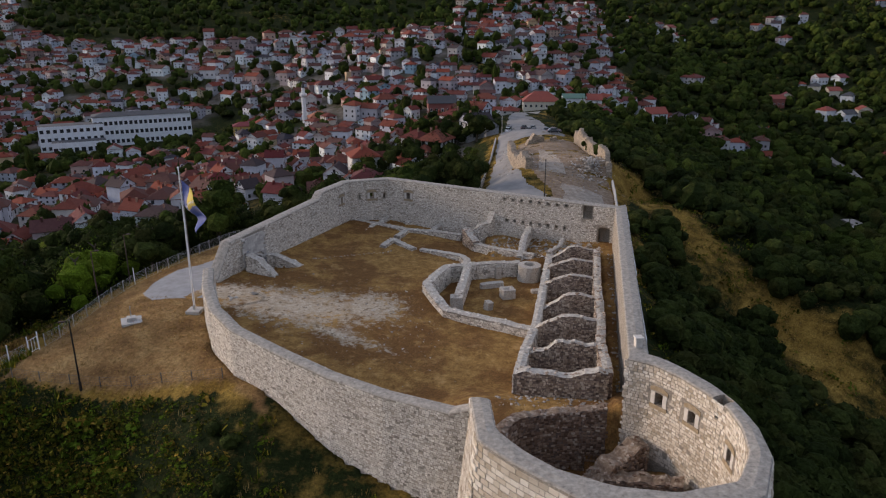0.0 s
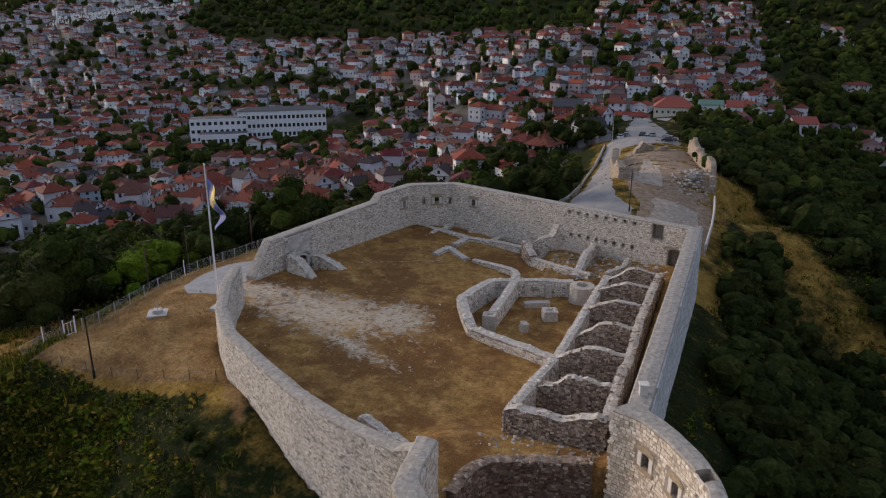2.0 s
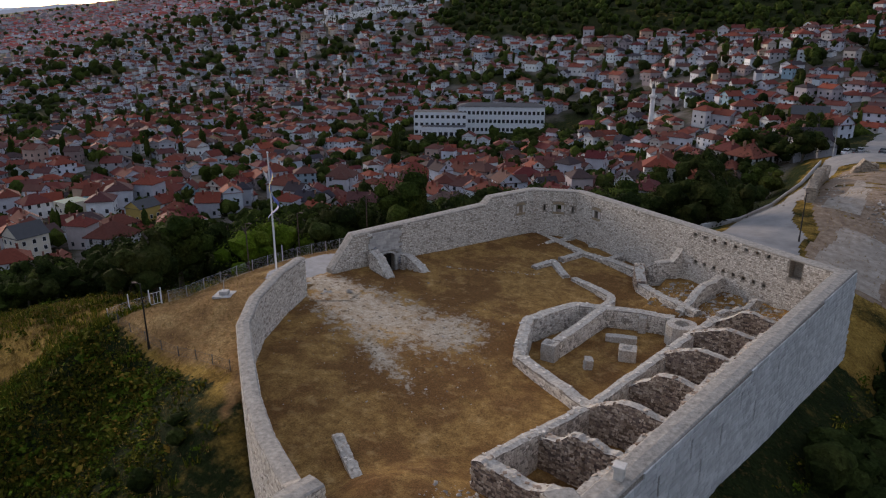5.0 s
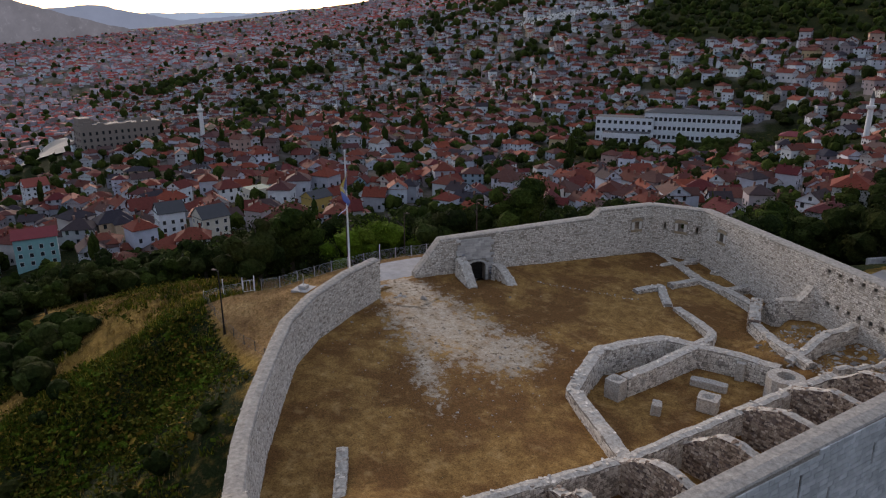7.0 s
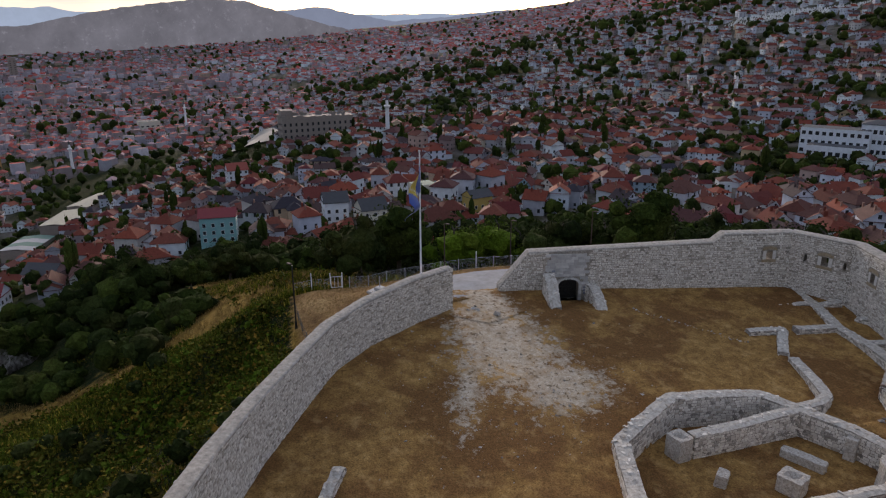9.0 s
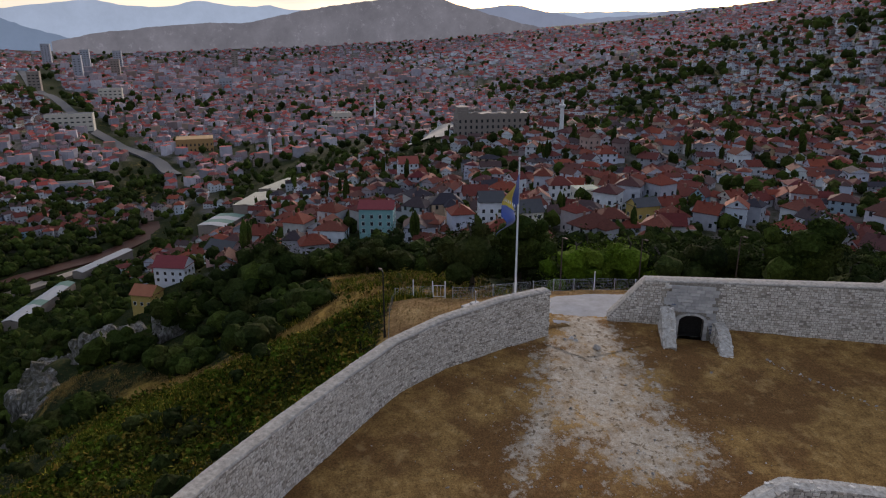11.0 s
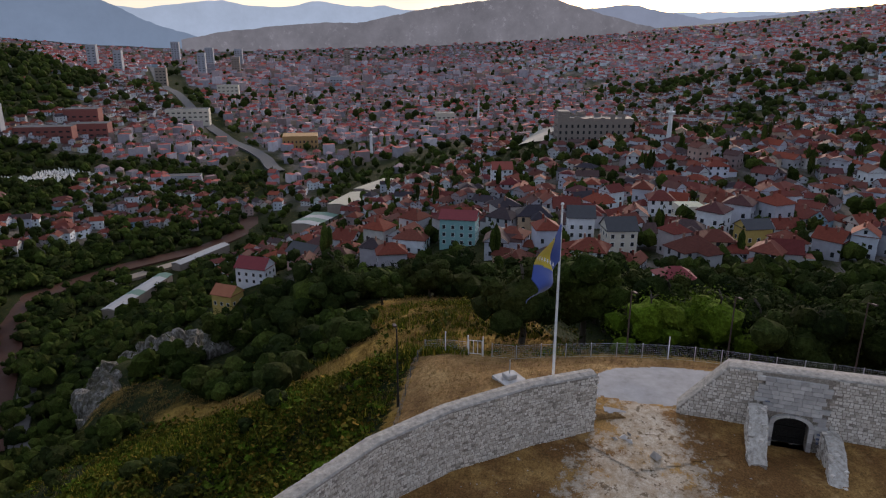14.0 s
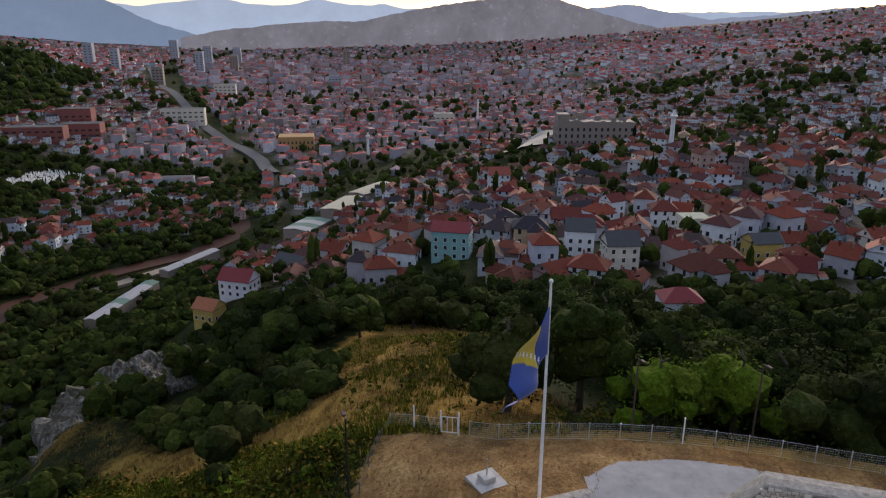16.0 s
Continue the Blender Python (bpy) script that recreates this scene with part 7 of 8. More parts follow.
def tree(h, seed, leaf, n=1150):
    ob = empty("tree")
    part("trunk", trunk_mesh(h, 0.035 * h + 0.05, seed), BARK, ob)
    rng = np.random.RandomState(seed)
    v, f = crown(n, 0.05, 13, rng, 1.0, 1.2, 0.92, 0)
    # the dense inner masses behind the leaves
    again = np.random.RandomState(seed)
    spots = [(np.array([0, 0, 0.92]), 0.78)] + [(np.array([again.normal(0, 0.46), again.normal(0, 0.46), 0.92 + again.uniform(-0.5, 0.62)]), again.uniform(0.26, 0.56)) for _ in range(12)]
    for n_lobe, (c, r) in enumerate(spots):
        p, g = mass(rng, c * np.array([1, 1, 1.2]), r * 0.74, 2 if n_lobe == 0 or r > 0.46 else 1)
        base = len(v)
        v += p
        f += [tuple(base + q for q in t) for t in g]
    k = h / 2.35
    o = sheet("crown", [(a * k, b * k, c * k) for a, b, c in v], f, [leaf])
    o.parent = ob
    return ob


tree_protos = [tree(9.5, 1, LEAF), tree(12.5, 2, LEAF_DARK), tree(10.0, 3, LEAF_BRIGHT), tree(12.5, 4, LEAF), tree(7.5, 5, LEAF_BRIGHT), tree(10.5, 6, LEAF_DARK)]
TREE_WORDS = ["broad leafy tree with a dense green crown", "tall dark green tree with a dense crown", "bright green leafy tree", "large spreading leafy tree", "small bright green leafy tree", "dark leafy tree with an uneven crown"]
rng = np.random.RandomState(77)
sites = []


def grove(x0, x1, y0, y1, n, gap, ok):
    tries = 0
    while n and tries < 6000:
        tries += 1
        x, y = rng.uniform(x0, x1), rng.uniform(y0, y1)
        if ok(x, y) and all((x - a) ** 2 + (y - b) ** 2 > gap * gap for a, b in sites):
            sites.append((x, y))
            n -= 1


def fence_xs(y):
    return np.interp(y, [p[1] for p in FENCE], [p[0] for p in FENCE])


def fence_x(y):
    return float(np.interp(y, [p[1] for p in FENCE], [p[0] for p in FENCE]))


BIG = {(-54.0, 66.5): (1, 1.12), (-50.5, 80.5): (2, 1.15), (-52.0, 89.0): (2, 1.2), (-60.5, 97.5): (1, 1.2), (-51.0, 104.0): (3, 1.1), (-60.0, 75.0): (3, 1.1), (-45.0, 111.0): (1, 1.0), (-62.0, 86.0): (1, 1.15), (-57.0, 113.0): (1, 1.25), (-67.0, 106.5): (1, 1.25), (-47.5, 97.0): (5, 1.15), (-70.0, 119.0): (3, 1.2), (-48.0, 121.0): (1, 1.15), (-59.0, 123.5): (5, 1.3), (-72.0, 96.0): (3, 1.2), (-80.0, 110.0): (1, 1.2)}
sites += list(BIG)
grove(-125, -38, 66, 190, 110, 5.2, lambda x, y: x < fence_x(y) - 5.5 and not (x > -92 and y < 71) and not (x < -62 and y < 92 + (x + 62) * 0.3 - 6))
grove(-45, 6, 118, 330, 75, 5.5, lambda x, y: x < 5 + min(0, (y - 150) * -0.01) - max(0, 140 - y) * 0.5 and x > -45 + (y - 118) * 0.1)
grove(-150, -95, 10, 110, 22, 6.0, lambda x, y: x < -100 or y > 70)
seen = set()
for x, y in sites:
    i = int(rng.choice(6, p=[0.24, 0.27, 0.08, 0.13, 0.07, 0.21]))
    s = rng.uniform(0.75, 1.2)
    if y > 92 and x > -75 and i in (2, 4):
        i = 1
    if (x, y) in BIG:
        i, s = BIG[(x, y)]
    m = pose(x, y, land1(x, y), 0, 0, rng.uniform(0, 360))
    if i in seen:
        ob = copy_thing(tree_protos[i], m @ Matrix.Diagonal((s, s, s * rng.uniform(0.85, 1.15), 1)))
    else:
        ob = tree_protos[i]
        ob.matrix_basis = m
        seen.add(i)
    tagged(ob, TREE_WORDS[i] + " on the slope", "tree", group="trees round the fort")

MID = [clump_shape(100 + k, k % 3, 4, (1, 1, 1, 1), 7, 0.24) for k in range(6)] + [clump_shape(120 + k, k % 3, 5, (2, 1, 1, 1, 1), 34, 0.17) for k in range(6)]
FAR = [clump_shape(140 + k, k % 3, 2, (1, 1), 2, 0.3) for k in range(6)] + [clump_shape(150 + k, k % 3, 1, (1,), 0, 0.3) for k in range(6)] + MID[:6]
BUSH = [crown_shape(20, 0.18, 3, 160 + k, 1 if k == 5 else 0, 0.8, 0.5, 2) for k in range(6)]

def south_of_path(x, y):
    return y < np.interp(x, [-120, -60, -46, -36, -28, -24, -18, -11, -5, 6, 12, 40], [22, 44, 55.6, 53.4, 52.2, 51.0, 50.2, 46.6, 42.4, 36.0, 28, 25]) - 0.7


# woods on the near flanks and in the gorge
rows = []
def woods(x0, x1, y0, y1, n, size, ok, close=False, dark=False):
    x, y = rng.uniform(x0, x1, n), rng.uniform(y0, y1, n)
    keep = ok(x, y)
    x, y = x[keep], y[keep]
    z = land(x, y)
    for a, b, c in zip(x, y, z):
        s = size * rng.uniform(0.6, 1.3)
        rows.append(((1 + 3 * rng.randint(2) if dark else rng.randint(6)) + (6 if close else 0), a, b, c - 0.25 * s, rng.uniform(0, 6.28), s, s, s * rng.uniform(0.85, 1.2)))


east_ok = lambda x, y: (x > 30 + np.clip(60 - y, 0, 60) * 0.05 + np.clip(y - 60, 0, 60) * 0.09) & ~((np.abs(x - np.interp(y, CREST_Y, CREST_X) + 5) < 8.5 + vnoise(x, y, 9, 3) * 7) & (y > 90) & (y < 168))
# east slope takes only the darker leaf colour, standing in for its shade
woods(29, 84, -20, 130, 1350, 2.2, east_ok, True, True)
woods(36, 150, -20, 330, 1700, 3.3, lambda x, y: east_ok(x, y) & ((x > 84) | (y > 130)), False, True)
hamlet_clear = lambda x, y: (along(x, y, 219, 456, 225, 402) > 9) & (along(x, y, 176, 320, 159, 286) > 9) & (np.hypot(x - 276, y - 588) > 24) & (np.hypot(x - 268, y - 548) > 20) & (np.hypot(x - 219, y - 526) > 16) & (np.hypot(x - 255, y - 502) > 20)
woods(150, 420, -50, 700, 1700, 5.8, hamlet_clear)
woods(46, 150, 185, 385, 420, 3.8, lambda x, y: x > 40)
shed_clear = lambda x, y: (along(x, y, -316, -124, -373, -116) > 8) & (along(x, y, -398, -120, -442, -102) > 7) & (along(x, y, -366, -152, -445, -107) > 7)
gold_clear = lambda x, y: ~inside([(-50, 47), (-47, 58), (-46, 72), (-62, 72), (-84, 70), (-112, 66), (-122, 50), (-100, 41), (-70, 44)], x + vnoise(x, y, 7, 71) * 5, y + vnoise(x, y, 6, 72) * 5) & (strip_dist(x, y) > 5.0 + vnoise(x, y, 6, 74) * 2.2)
rock_clear = lambda x, y: (along(x, y, -153, -42, -90, -16) > 12.5) & (along(x, y, -176, -24, -148, -27) > 8) & (along(x, y, -226, -70, -214, -41) > 9) & (along(x, y, -113, 9, -100, 16) > 7)
woods(-420, -88, -200, 30, 1700, 4.2, lambda x, y: (np.abs(y - river_y(x)) > np.where(x > -300, 5.0, 7.5)) & ~((x > -104) & (y > -12)) & ~((x < -205) & (y > -70)) & shed_clear(x, y) & gold_clear(x, y) & rock_clear(x, y))
woods(-640, -300, -420, -110, 1500, 4.6, lambda x, y: (y < river_y(x) - 8) & ((y > river_y(x) - 62) | (y < river_y(x) - 150) | (rng.uniform(0, 1, x.shape) < 0.25)) & shed_clear(x, y) & ~inside(GRAVES, x, y))
woods(-130, 60, -170, -10, 520, 4.0, lambda x, y: (y < -12 - np.clip(x + 60, 0, 60) * 0.3) & rock_clear(x, y) & gold_clear(x, y))
woods(-330, -205, -75, 20, 160, 3.6, lambda x, y: ~((x < -225) & (x > -262) & (y > -45) & (y < -5)) & shed_clear(x, y))
woods(-130, -56, -12, 46, 300, 2.4, lambda x, y: gold_clear(x, y) & rock_clear(x, y) & (vnoise(x, y, 15, 90) > -0.25), True)
woods(-60, 40, -10, 52, 190, 1.35, lambda x, y: south_of_path(x, y) & (south_of_path(x, y + 3)) & gold_clear(x, y) & (vnoise(x, y, 7, 92) > 0.1), True, True)
woods(-205, -112, 30, 200, 420, 3.9, lambda x, y: gold_clear(x, y) & (np.hypot(x + 160, y - 119) > 9) & ((x > -182) | (y < 60)))
woods(-760, -490, -420, -110, 520, 5.0, lambda x, y: inside(BELT, x, y) & ~inside(GRAVES, x, y))
woods(-310, -130, 360, 510, 300, 3.8, lambda x, y: ~inside(SCHOOL_YARD, x, y) & ((along(x, y, -275, 398, -185, 446) > 20) | (np.hypot(x + 217, y - 416) < 7)))
scatter("near_woods", MID, rows, [LEAF, LEAF_DARK, LEAF], "dark broadleaf woods on the steep slopes", "trees")

# woods on the far hills and trees between the houses
rows = []
gx, gy, gz, gc = px_[green_], py_[green_], pz_[green_], cell_[green_]
for a, b, c, cell in zip(gx, gy, gz, gc):
    d = math.hypot(a, b - 60)
    wooded = b > 350 or a > 60 or (a < -700 and b < -350)
    for _ in range(2 if d < 1100 and wooded else 1):
        if on_road(a, b) or rng.uniform() < (0.02 if wooded and d < 1500 else 0.1 if d < 700 else 0.55 if d < 1500 else 0.75):
            continue
        s = rng.uniform(0.65, 1.25) * (4.6 if d < 700 else 5.6 if d < 1100 else 8.0)
        rows.append((rng.randint(6) + (12 if d < 480 else 0 if d < 900 else 6), a + rng.uniform(-0.5, 0.5) * cell, b + rng.uniform(-0.5, 0.5) * cell, c - 0.3 * s, rng.uniform(0, 6.28), s, s, s * rng.uniform(0.8, 1.3)))
for k in range(len(hx)):
    if rng.uniform() < (0.9 if dist_[k] < 800 else 0.3) and dist_[k] < 2300:
        s = rng.uniform(1.6, 4.4)
        slim = rng.uniform() < 0.08
        rows.append((rng.randint(6) + (12 if dist_[k] < 480 else 0 if dist_[k] < 700 else 6), hx[k] + rng.choice([-0.5, 0.5]) * hc[k], hy[k] + rng.choice([-0.5, 0.5]) * hc[k], hz[k] - 0.2 * s, rng.uniform(0, 6.28), s * (0.6 if slim else 1), s * (0.6 if slim else 1), s * (2.4 if slim else rng.uniform(0.9, 1.5))))
scatter("far_woods", FAR, rows, [LEAF, LEAF_DARK, LEAF], "dark woods and garden trees among distant houses", "trees")

# scrub and dry grass close to the fort
by_wall = lambda x, y: np.min([along(x, y, *a, *b) for a, b in zip(WALL_WEST[3:], WALL_WEST[4:])], 0) < 7 + vnoise(x, y, 4, 14) * 4
thin = lambda x, y: ~by_wall(x, y) | (vnoise(x, y, 3, 15) > 0.25)
rows = []
def scrub(x0, x1, y0, y1, n, size, ok):
    x, y = rng.uniform(x0, x1, n), rng.uniform(y0, y1, n)
    keep = ok(x, y) & ~inside(YARD, x, y)
    x, y = x[keep], y[keep]
    for a, b, c in zip(x, y, land(x, y)):
        s = size * rng.uniform(0.45, 1.35)
        rows.append((rng.randint(6), a, b, c - 0.1 * s, rng.uniform(0, 6.28), s, s, s * rng.uniform(0.6, 1.1)))


scrub(-75, 45, -30, 52, 3400, 1.15, lambda x, y: south_of_path(x, y) & (vnoise(x, y, 6, 6) > -0.3) & gold_clear(x, y) & thin(x, y))
scrub(-70, 25, -30, 50, 700, 1.0, lambda x, y: south_of_path(x, y) & gold_clear(x, y) & thin(x, y))
scrub(-62, -6, 18, 52, 520, 1.45, lambda x, y: south_of_path(x, y + 1.5) & gold_clear(x, y) & (vnoise(x, y, 8, 96) > -0.3))
scrub(-62, -13, 38, 56, 1300, 0.85, lambda x, y: south_of_path(x, y) & gold_clear(x, y) & thin(x, y))
scrub(-102, -54, 48, 69, 46, 1.7, lambda x, y: x < fence_xs(y) - 4)
scrub(-72, -26, 10, 52, 1500, 1.7, lambda x, y: south_of_path(x, y + 2.5) & gold_clear(x, y) & (vnoise(x, y, 9, 98) > -0.15))
scrub(36, 90, 60, 185, 900, 0.9, lambda x, y: (np.abs(x - np.interp(y, CREST_Y, CREST_X) + 5) < 11) & (vnoise(x, y, 6, 97) > 0.0))
scrub(-130, -45, -20, 80, 900, 1.4, lambda x, y: rock_clear(x, y) & (vnoise(x, y, 13, 61) > 0.0) & (x < -49) & (gold_clear(x, y) | (vnoise(x, y, 8, 62) > 0.38)))
scrub(-66, -46, 14, 62, 420, 0.9, lambda x, y: gold_clear(x, y) & (x < fence_xs(y) - 1.2))
scrub(24, 46, 12, 125, 800, 1.0, lambda x, y: (x > 25.5 + (y - 48) * 0.13) & (vnoise(x, y, 7, 19) > -0.6))
scrub(34, 80, 20, 200, 900, 1.4, lambda x, y: (x > 33 + (y - 50) * 0.07) & (vnoise(x, y, 12, 9) > 0.0))
scrub(-60, -42, 60, 112, 240, 0.8, lambda x, y: x < np.interp(y, [p[1] for p in FENCE], [p[0] for p in FENCE]) - 0.9)
scatter("scrub", BUSH, rows, [SCRUB, LEAF_BRIGHT], "low green scrub and weeds on the hillside", "bushes")


def tuft_shape(seed, wide=1):
    r = np.random.RandomState(seed)
    sh = Shape()
    for _ in range(7):
        a = r.uniform(0, 6.28)
        d = np.array([math.cos(a), math.sin(a)])
        o = r.normal(0, 0.22, 2)
        t = np.array([-d[1], d[0]]) * (0.035 if wide == 1 else 0.10)
        tip = o + d * r.uniform(0.1, 0.35)
        sh.mesh([(o[0] - t[0], o[1] - t[1], 0), (o[0] + t[0], o[1] + t[1], 0), (tip[0], tip[1], r.uniform(0.5, 1.0))], [(0, 1, 2)], 0)
    return sh


rows = []
def grass(x0, x1, y0, y1, n, size, ok):
    x, y = rng.uniform(x0, x1, n), rng.uniform(y0, y1, n)
    keep = ok(x, y) & ~inside(YARD, x, y)
    x, y = x[keep], y[keep]
    for a, b, c in zip(x, y, land(x, y)):
        s = size * rng.uniform(0.5, 1.4)
        rows.append((rng.randint(4), a, b, c - 0.02, rng.uniform(0, 6.28), s, s, s))


grass(-46, -14, 46, 100, 5200, 0.34, lambda x, y: (x > np.interp(y, [p[1] for p in FENCE], [p[0] for p in FENCE])) & ~inside([(-30.5, 70.5), (-37, 73), (-38, 79), (-34, 92), (-26, 96), (-25, 70)], x, y))
grass(-130, -44, -20, 75, 17000, 0.75, lambda x, y: ~gold_clear(x, y) & (vnoise(x, y, 5, 73) > -0.5))
grass(-75, 40, -20, 50, 1500, 0.8, lambda x, y: south_of_path(x, y))
grass(34, 90, 92, 170, 2600, 0.8, lambda x, y: np.abs(x - np.interp(y, CREST_Y, CREST_X) + 5) < 10 + vnoise(x, y, 9, 5) * 5)
grass(8, 38, 114, 205, 2200, 0.4, lambda x, y: x > 21)
scatter("dry_grass", [tuft_shape(k) for k in range(4)], rows, [STRAW], "dry straw-coloured grass on the terrace and spur", "grass")

rows = []
grass(-75, 42, -30, 55, 8500, 0.8, lambda x, y: south_of_path(x, y) & gold_clear(x, y) & (vnoise(x, y, 6, 81) + vnoise(x, y, 2.2, 82) * 0.5 > 0.05) & thin(x, y))
grass(30, 60, 12, 190, 700, 0.8, lambda x, y: (x > 26 + (y - 48) * 0.13))
grass(-66, -44, 10, 60, 5000, 0.9, lambda x, y: gold_clear(x, y))
grass(-120, -46, 40, 72, 5000, 0.7, lambda x, y: ~gold_clear(x, y) & (vnoise(x, y, 9, 79) > 0.05))
scatter("weeds", [tuft_shape(k, 10) for k in range(10, 14)], rows, [WEED], "tall green and yellowing weeds on the slope", "weeds")


# ---- landmarks of the town ----
def flat_colour(name, col, rough=0.9):
    return plain(name, [(0.3, tuple(c * 0.82 for c in col)), (0.7, col)], 0.6, rough, 8, 0.008)


PALE, OCHRE, TEAL, PINK, YELLOW_W, BRICK, SOOT, CREAM = (flat_colour(n, c) for n, c in (("pale_render", (0.70, 0.73, 0.77)), ("ochre_render", (0.42, 0.25, 0.10)), ("teal_render", (0.24, 0.44, 0.44)), ("pink_render", (0.46, 0.29, 0.28)), ("yellow_render", (0.50, 0.36, 0.10)), ("red_render", (0.24, 0.085, 0.07)), ("sooty_render", (0.27, 0.225, 0.19)), ("cream_render", (0.62, 0.58, 0.48))))
T_RED, T_ORANGE, T_GREY, T_WINE, T_GREEN, T_PALE = (flat_colour(n, c, 0.8) for n, c in (("red_tiles", (0.26, 0.06, 0.04)), ("orange_tiles", (0.34, 0.12, 0.055)), ("slate_grey_tiles", (0.06, 0.062, 0.068)), ("wine_red_sheet", (0.20, 0.03, 0.035)), ("green_sheet", (0.10, 0.19, 0.15)), ("pale_sheet_roof", (0.34, 0.35, 0.36))))


def building(name, x, y, z, turn, w, d, h, kind, rise, wall, roof, label, win=(1.3, 1.5), gap=3.0, storey=3.0, first=1.0, sides=(0, 2, 3), category="house", over=0.5):
    ob = tagged(empty(name, pose(x, y, z, 0, 0, turn)), label, category)
    sh = house_shape(w, d, h, kind, rise, False, over)
    for pname, slot, mat in (("wall", 0, wall), ("roof", 1, roof)):
        faces = [f for f, s in zip(sh.f, sh.s) if s == slot]
        used = sorted({k for f in faces for k in f})
        at = {k: n for n, k in enumerate(used)}
        o = sheet(pname, [sh.v[k] for k in used], [tuple(at[k] for k in f) for f in faces], [mat])
        o.parent = ob
    bm = box(-win[0] / 2, -0.05, 0.0, win[0] / 2, 0.12, win[1])
    me = bpy.data.meshes.new("window")
    bm.to_mesh(me)
    bm.free()
    me.materials.append(GLASS)
    bm = bmesh.new()
    for x0, x1, z0, z1 in ((-win[0] / 2 - 0.09, -win[0] / 2, -0.09, win[1] + 0.09), (win[0] / 2, win[0] / 2 + 0.09, -0.09, win[1] + 0.09), (-win[0] / 2, win[0] / 2, -0.09, 0), (-win[0] / 2, win[0] / 2, win[1], win[1] + 0.09)):
        bm_box(bm, x0, -0.08, z0, x1, 0.05, z1)
    fme = bpy.data.meshes.new("window_frame")
    bm.to_mesh(fme)
    bm.free()
    fme.materials.append(WFRAME)
    turns = (0, 180, 90, 270)
    framed = category in ("house", "school")
    for s in sides:
        length, off = (w, d / 2) if s < 2 else (d, w / 2)
        n = max(1, int((length - 1.0) / gap))
        for st in range(max(1, int((h - 0.6) / storey))):
            for i in range(n):
                c = -length / 2 + length * (i + 0.5) / n
                m = pose(0, 0, 0, 0, 0, turns[s]) @ pose(c, -off, first + st * storey)
                o = new("window", me)
                o.parent, o.matrix_basis = ob, m
                if framed:
                    o2 = new("window_frame", fme)
                    o2.parent = o
    return ob


building("school", -257, 420.5, -42, 31, 37, 15, 16.5, "flat", 0, PALE, T_GREY, "long pale school block with rows of windows", (2.1, 2.2), 3.3, 5.2, 2.2, (0,), "school")
building("school", -224, 448, -42, 31, 60, 16, 20.5, "hip", 1.8, PALE, T_GREY, "long pale school wing with a low grey roof", (1.9, 2.4), 2.9, 5.8, 3.2, (0, 3), "school")
building("school_annex", -245, 407, -42, 31, 30, 12, 8.5, "flat", 0, PALE, T_GREY, "low pale school annex with a flat grey roof", (2.4, 2.6), 3.4, 5.5, 3.0, (0, 3), "school")


MINARET_WHITE = plain("matte_white_stone", [(0.3, (0.66, 0.66, 0.66)), (0.7, (0.78, 0.78, 0.78))], 1, 0.95, 10, 0.002)


def minaret(x, y, base, top, label, r=1.5):
    ob = tagged(empty("minaret", pose(x, y, base)), label, "minaret")
    h = top - base
    part("shaft", rod(bmesh.new(), (0, 0, -6), (0, 0, h * 0.70), r, r * 0.82, 12), MINARET_WHITE, ob)
    bm = rod(bmesh.new(), (0, 0, h * 0.66), (0, 0, h * 0.70), r * 0.9, r * 1.45, 12)
    rod(bm, (0, 0, h * 0.70), (0, 0, h * 0.735), r * 1.45, r * 1.45, 12)
    part("balcony", bm, MINARET_WHITE, ob)
    part("upper_shaft", rod(bmesh.new(), (0, 0, h * 0.735), (0, 0, h * 0.86), r * 0.66, r * 0.62, 12), MINARET_WHITE, ob)
    part("spire", rod(bmesh.new(), (0, 0, h * 0.86), (0, 0, h), r * 0.75, 0.05, 12), T_GREY, ob)
    return ob


minaret(-106.5, 421, -26, 2.2, "slender white minaret above red roofs", 1.6)
minaret(-434.5, 196, -40, -11.8, "slender white minaret above red roofs", 1.6)
minaret(-458, 537, -34, -7.3, "distant white minaret among houses", 1.5)
minaret(-600, 395, -62, -40, "distant white minaret among houses", 1.5)
minaret(-790, -40, -112, -80, "white minaret on the valley floor", 1.7)
minaret(-1108, -433, -118, -80, "distant white minaret on the valley floor", 1.8)
minaret(-1150, 95, -118, -78, "distant white minaret on the valley floor", 1.8)
building("mosque", -99, 429, -27, 20, 14, 13, 7, "hip", 3.5, PALE, T_ORANGE, "small mosque with a hipped tile roof", category="mosque")

# the ruined barracks and the flat square beside it
bar = building("barracks", -508, 161, -50, 92, 56, 17, 17.0, "flat", 0, SOOT, T_GREY, "large roofless weathered barracks with rows of dark windows", (1.5, 2.3), 4.0, 4.6, 1.6, (0, 2, 3), "barracks")
rng = random.Random(12)
for side, y0 in ((-1, -8.45), (1, 7.55)):
    x = -28.0
    while x < 26:
        w = rng.uniform(1.5, 4.5)
        part("broken_storey", box(x, y0, 17.0, min(28, x + w), y0 + 0.9, 17.3 + rng.choice([0.3, 0.8, 2.0, 3.6]) * rng.uniform(0.7, 1.2), 0.1), SOOT, bar)
        x += w + rng.choice([0.02, 0.8])
part("stair_tower", box(-27.5, -6.0, 17.0, -19, 6.0, 22.5, 0.2), SOOT, bar)
laid("town_square", SQUARE, flat_colour("pale_gravel_square", (0.36, 0.33, 0.28)), "flat pale gravel square on a bluff", "square", 1.2, 4.0)

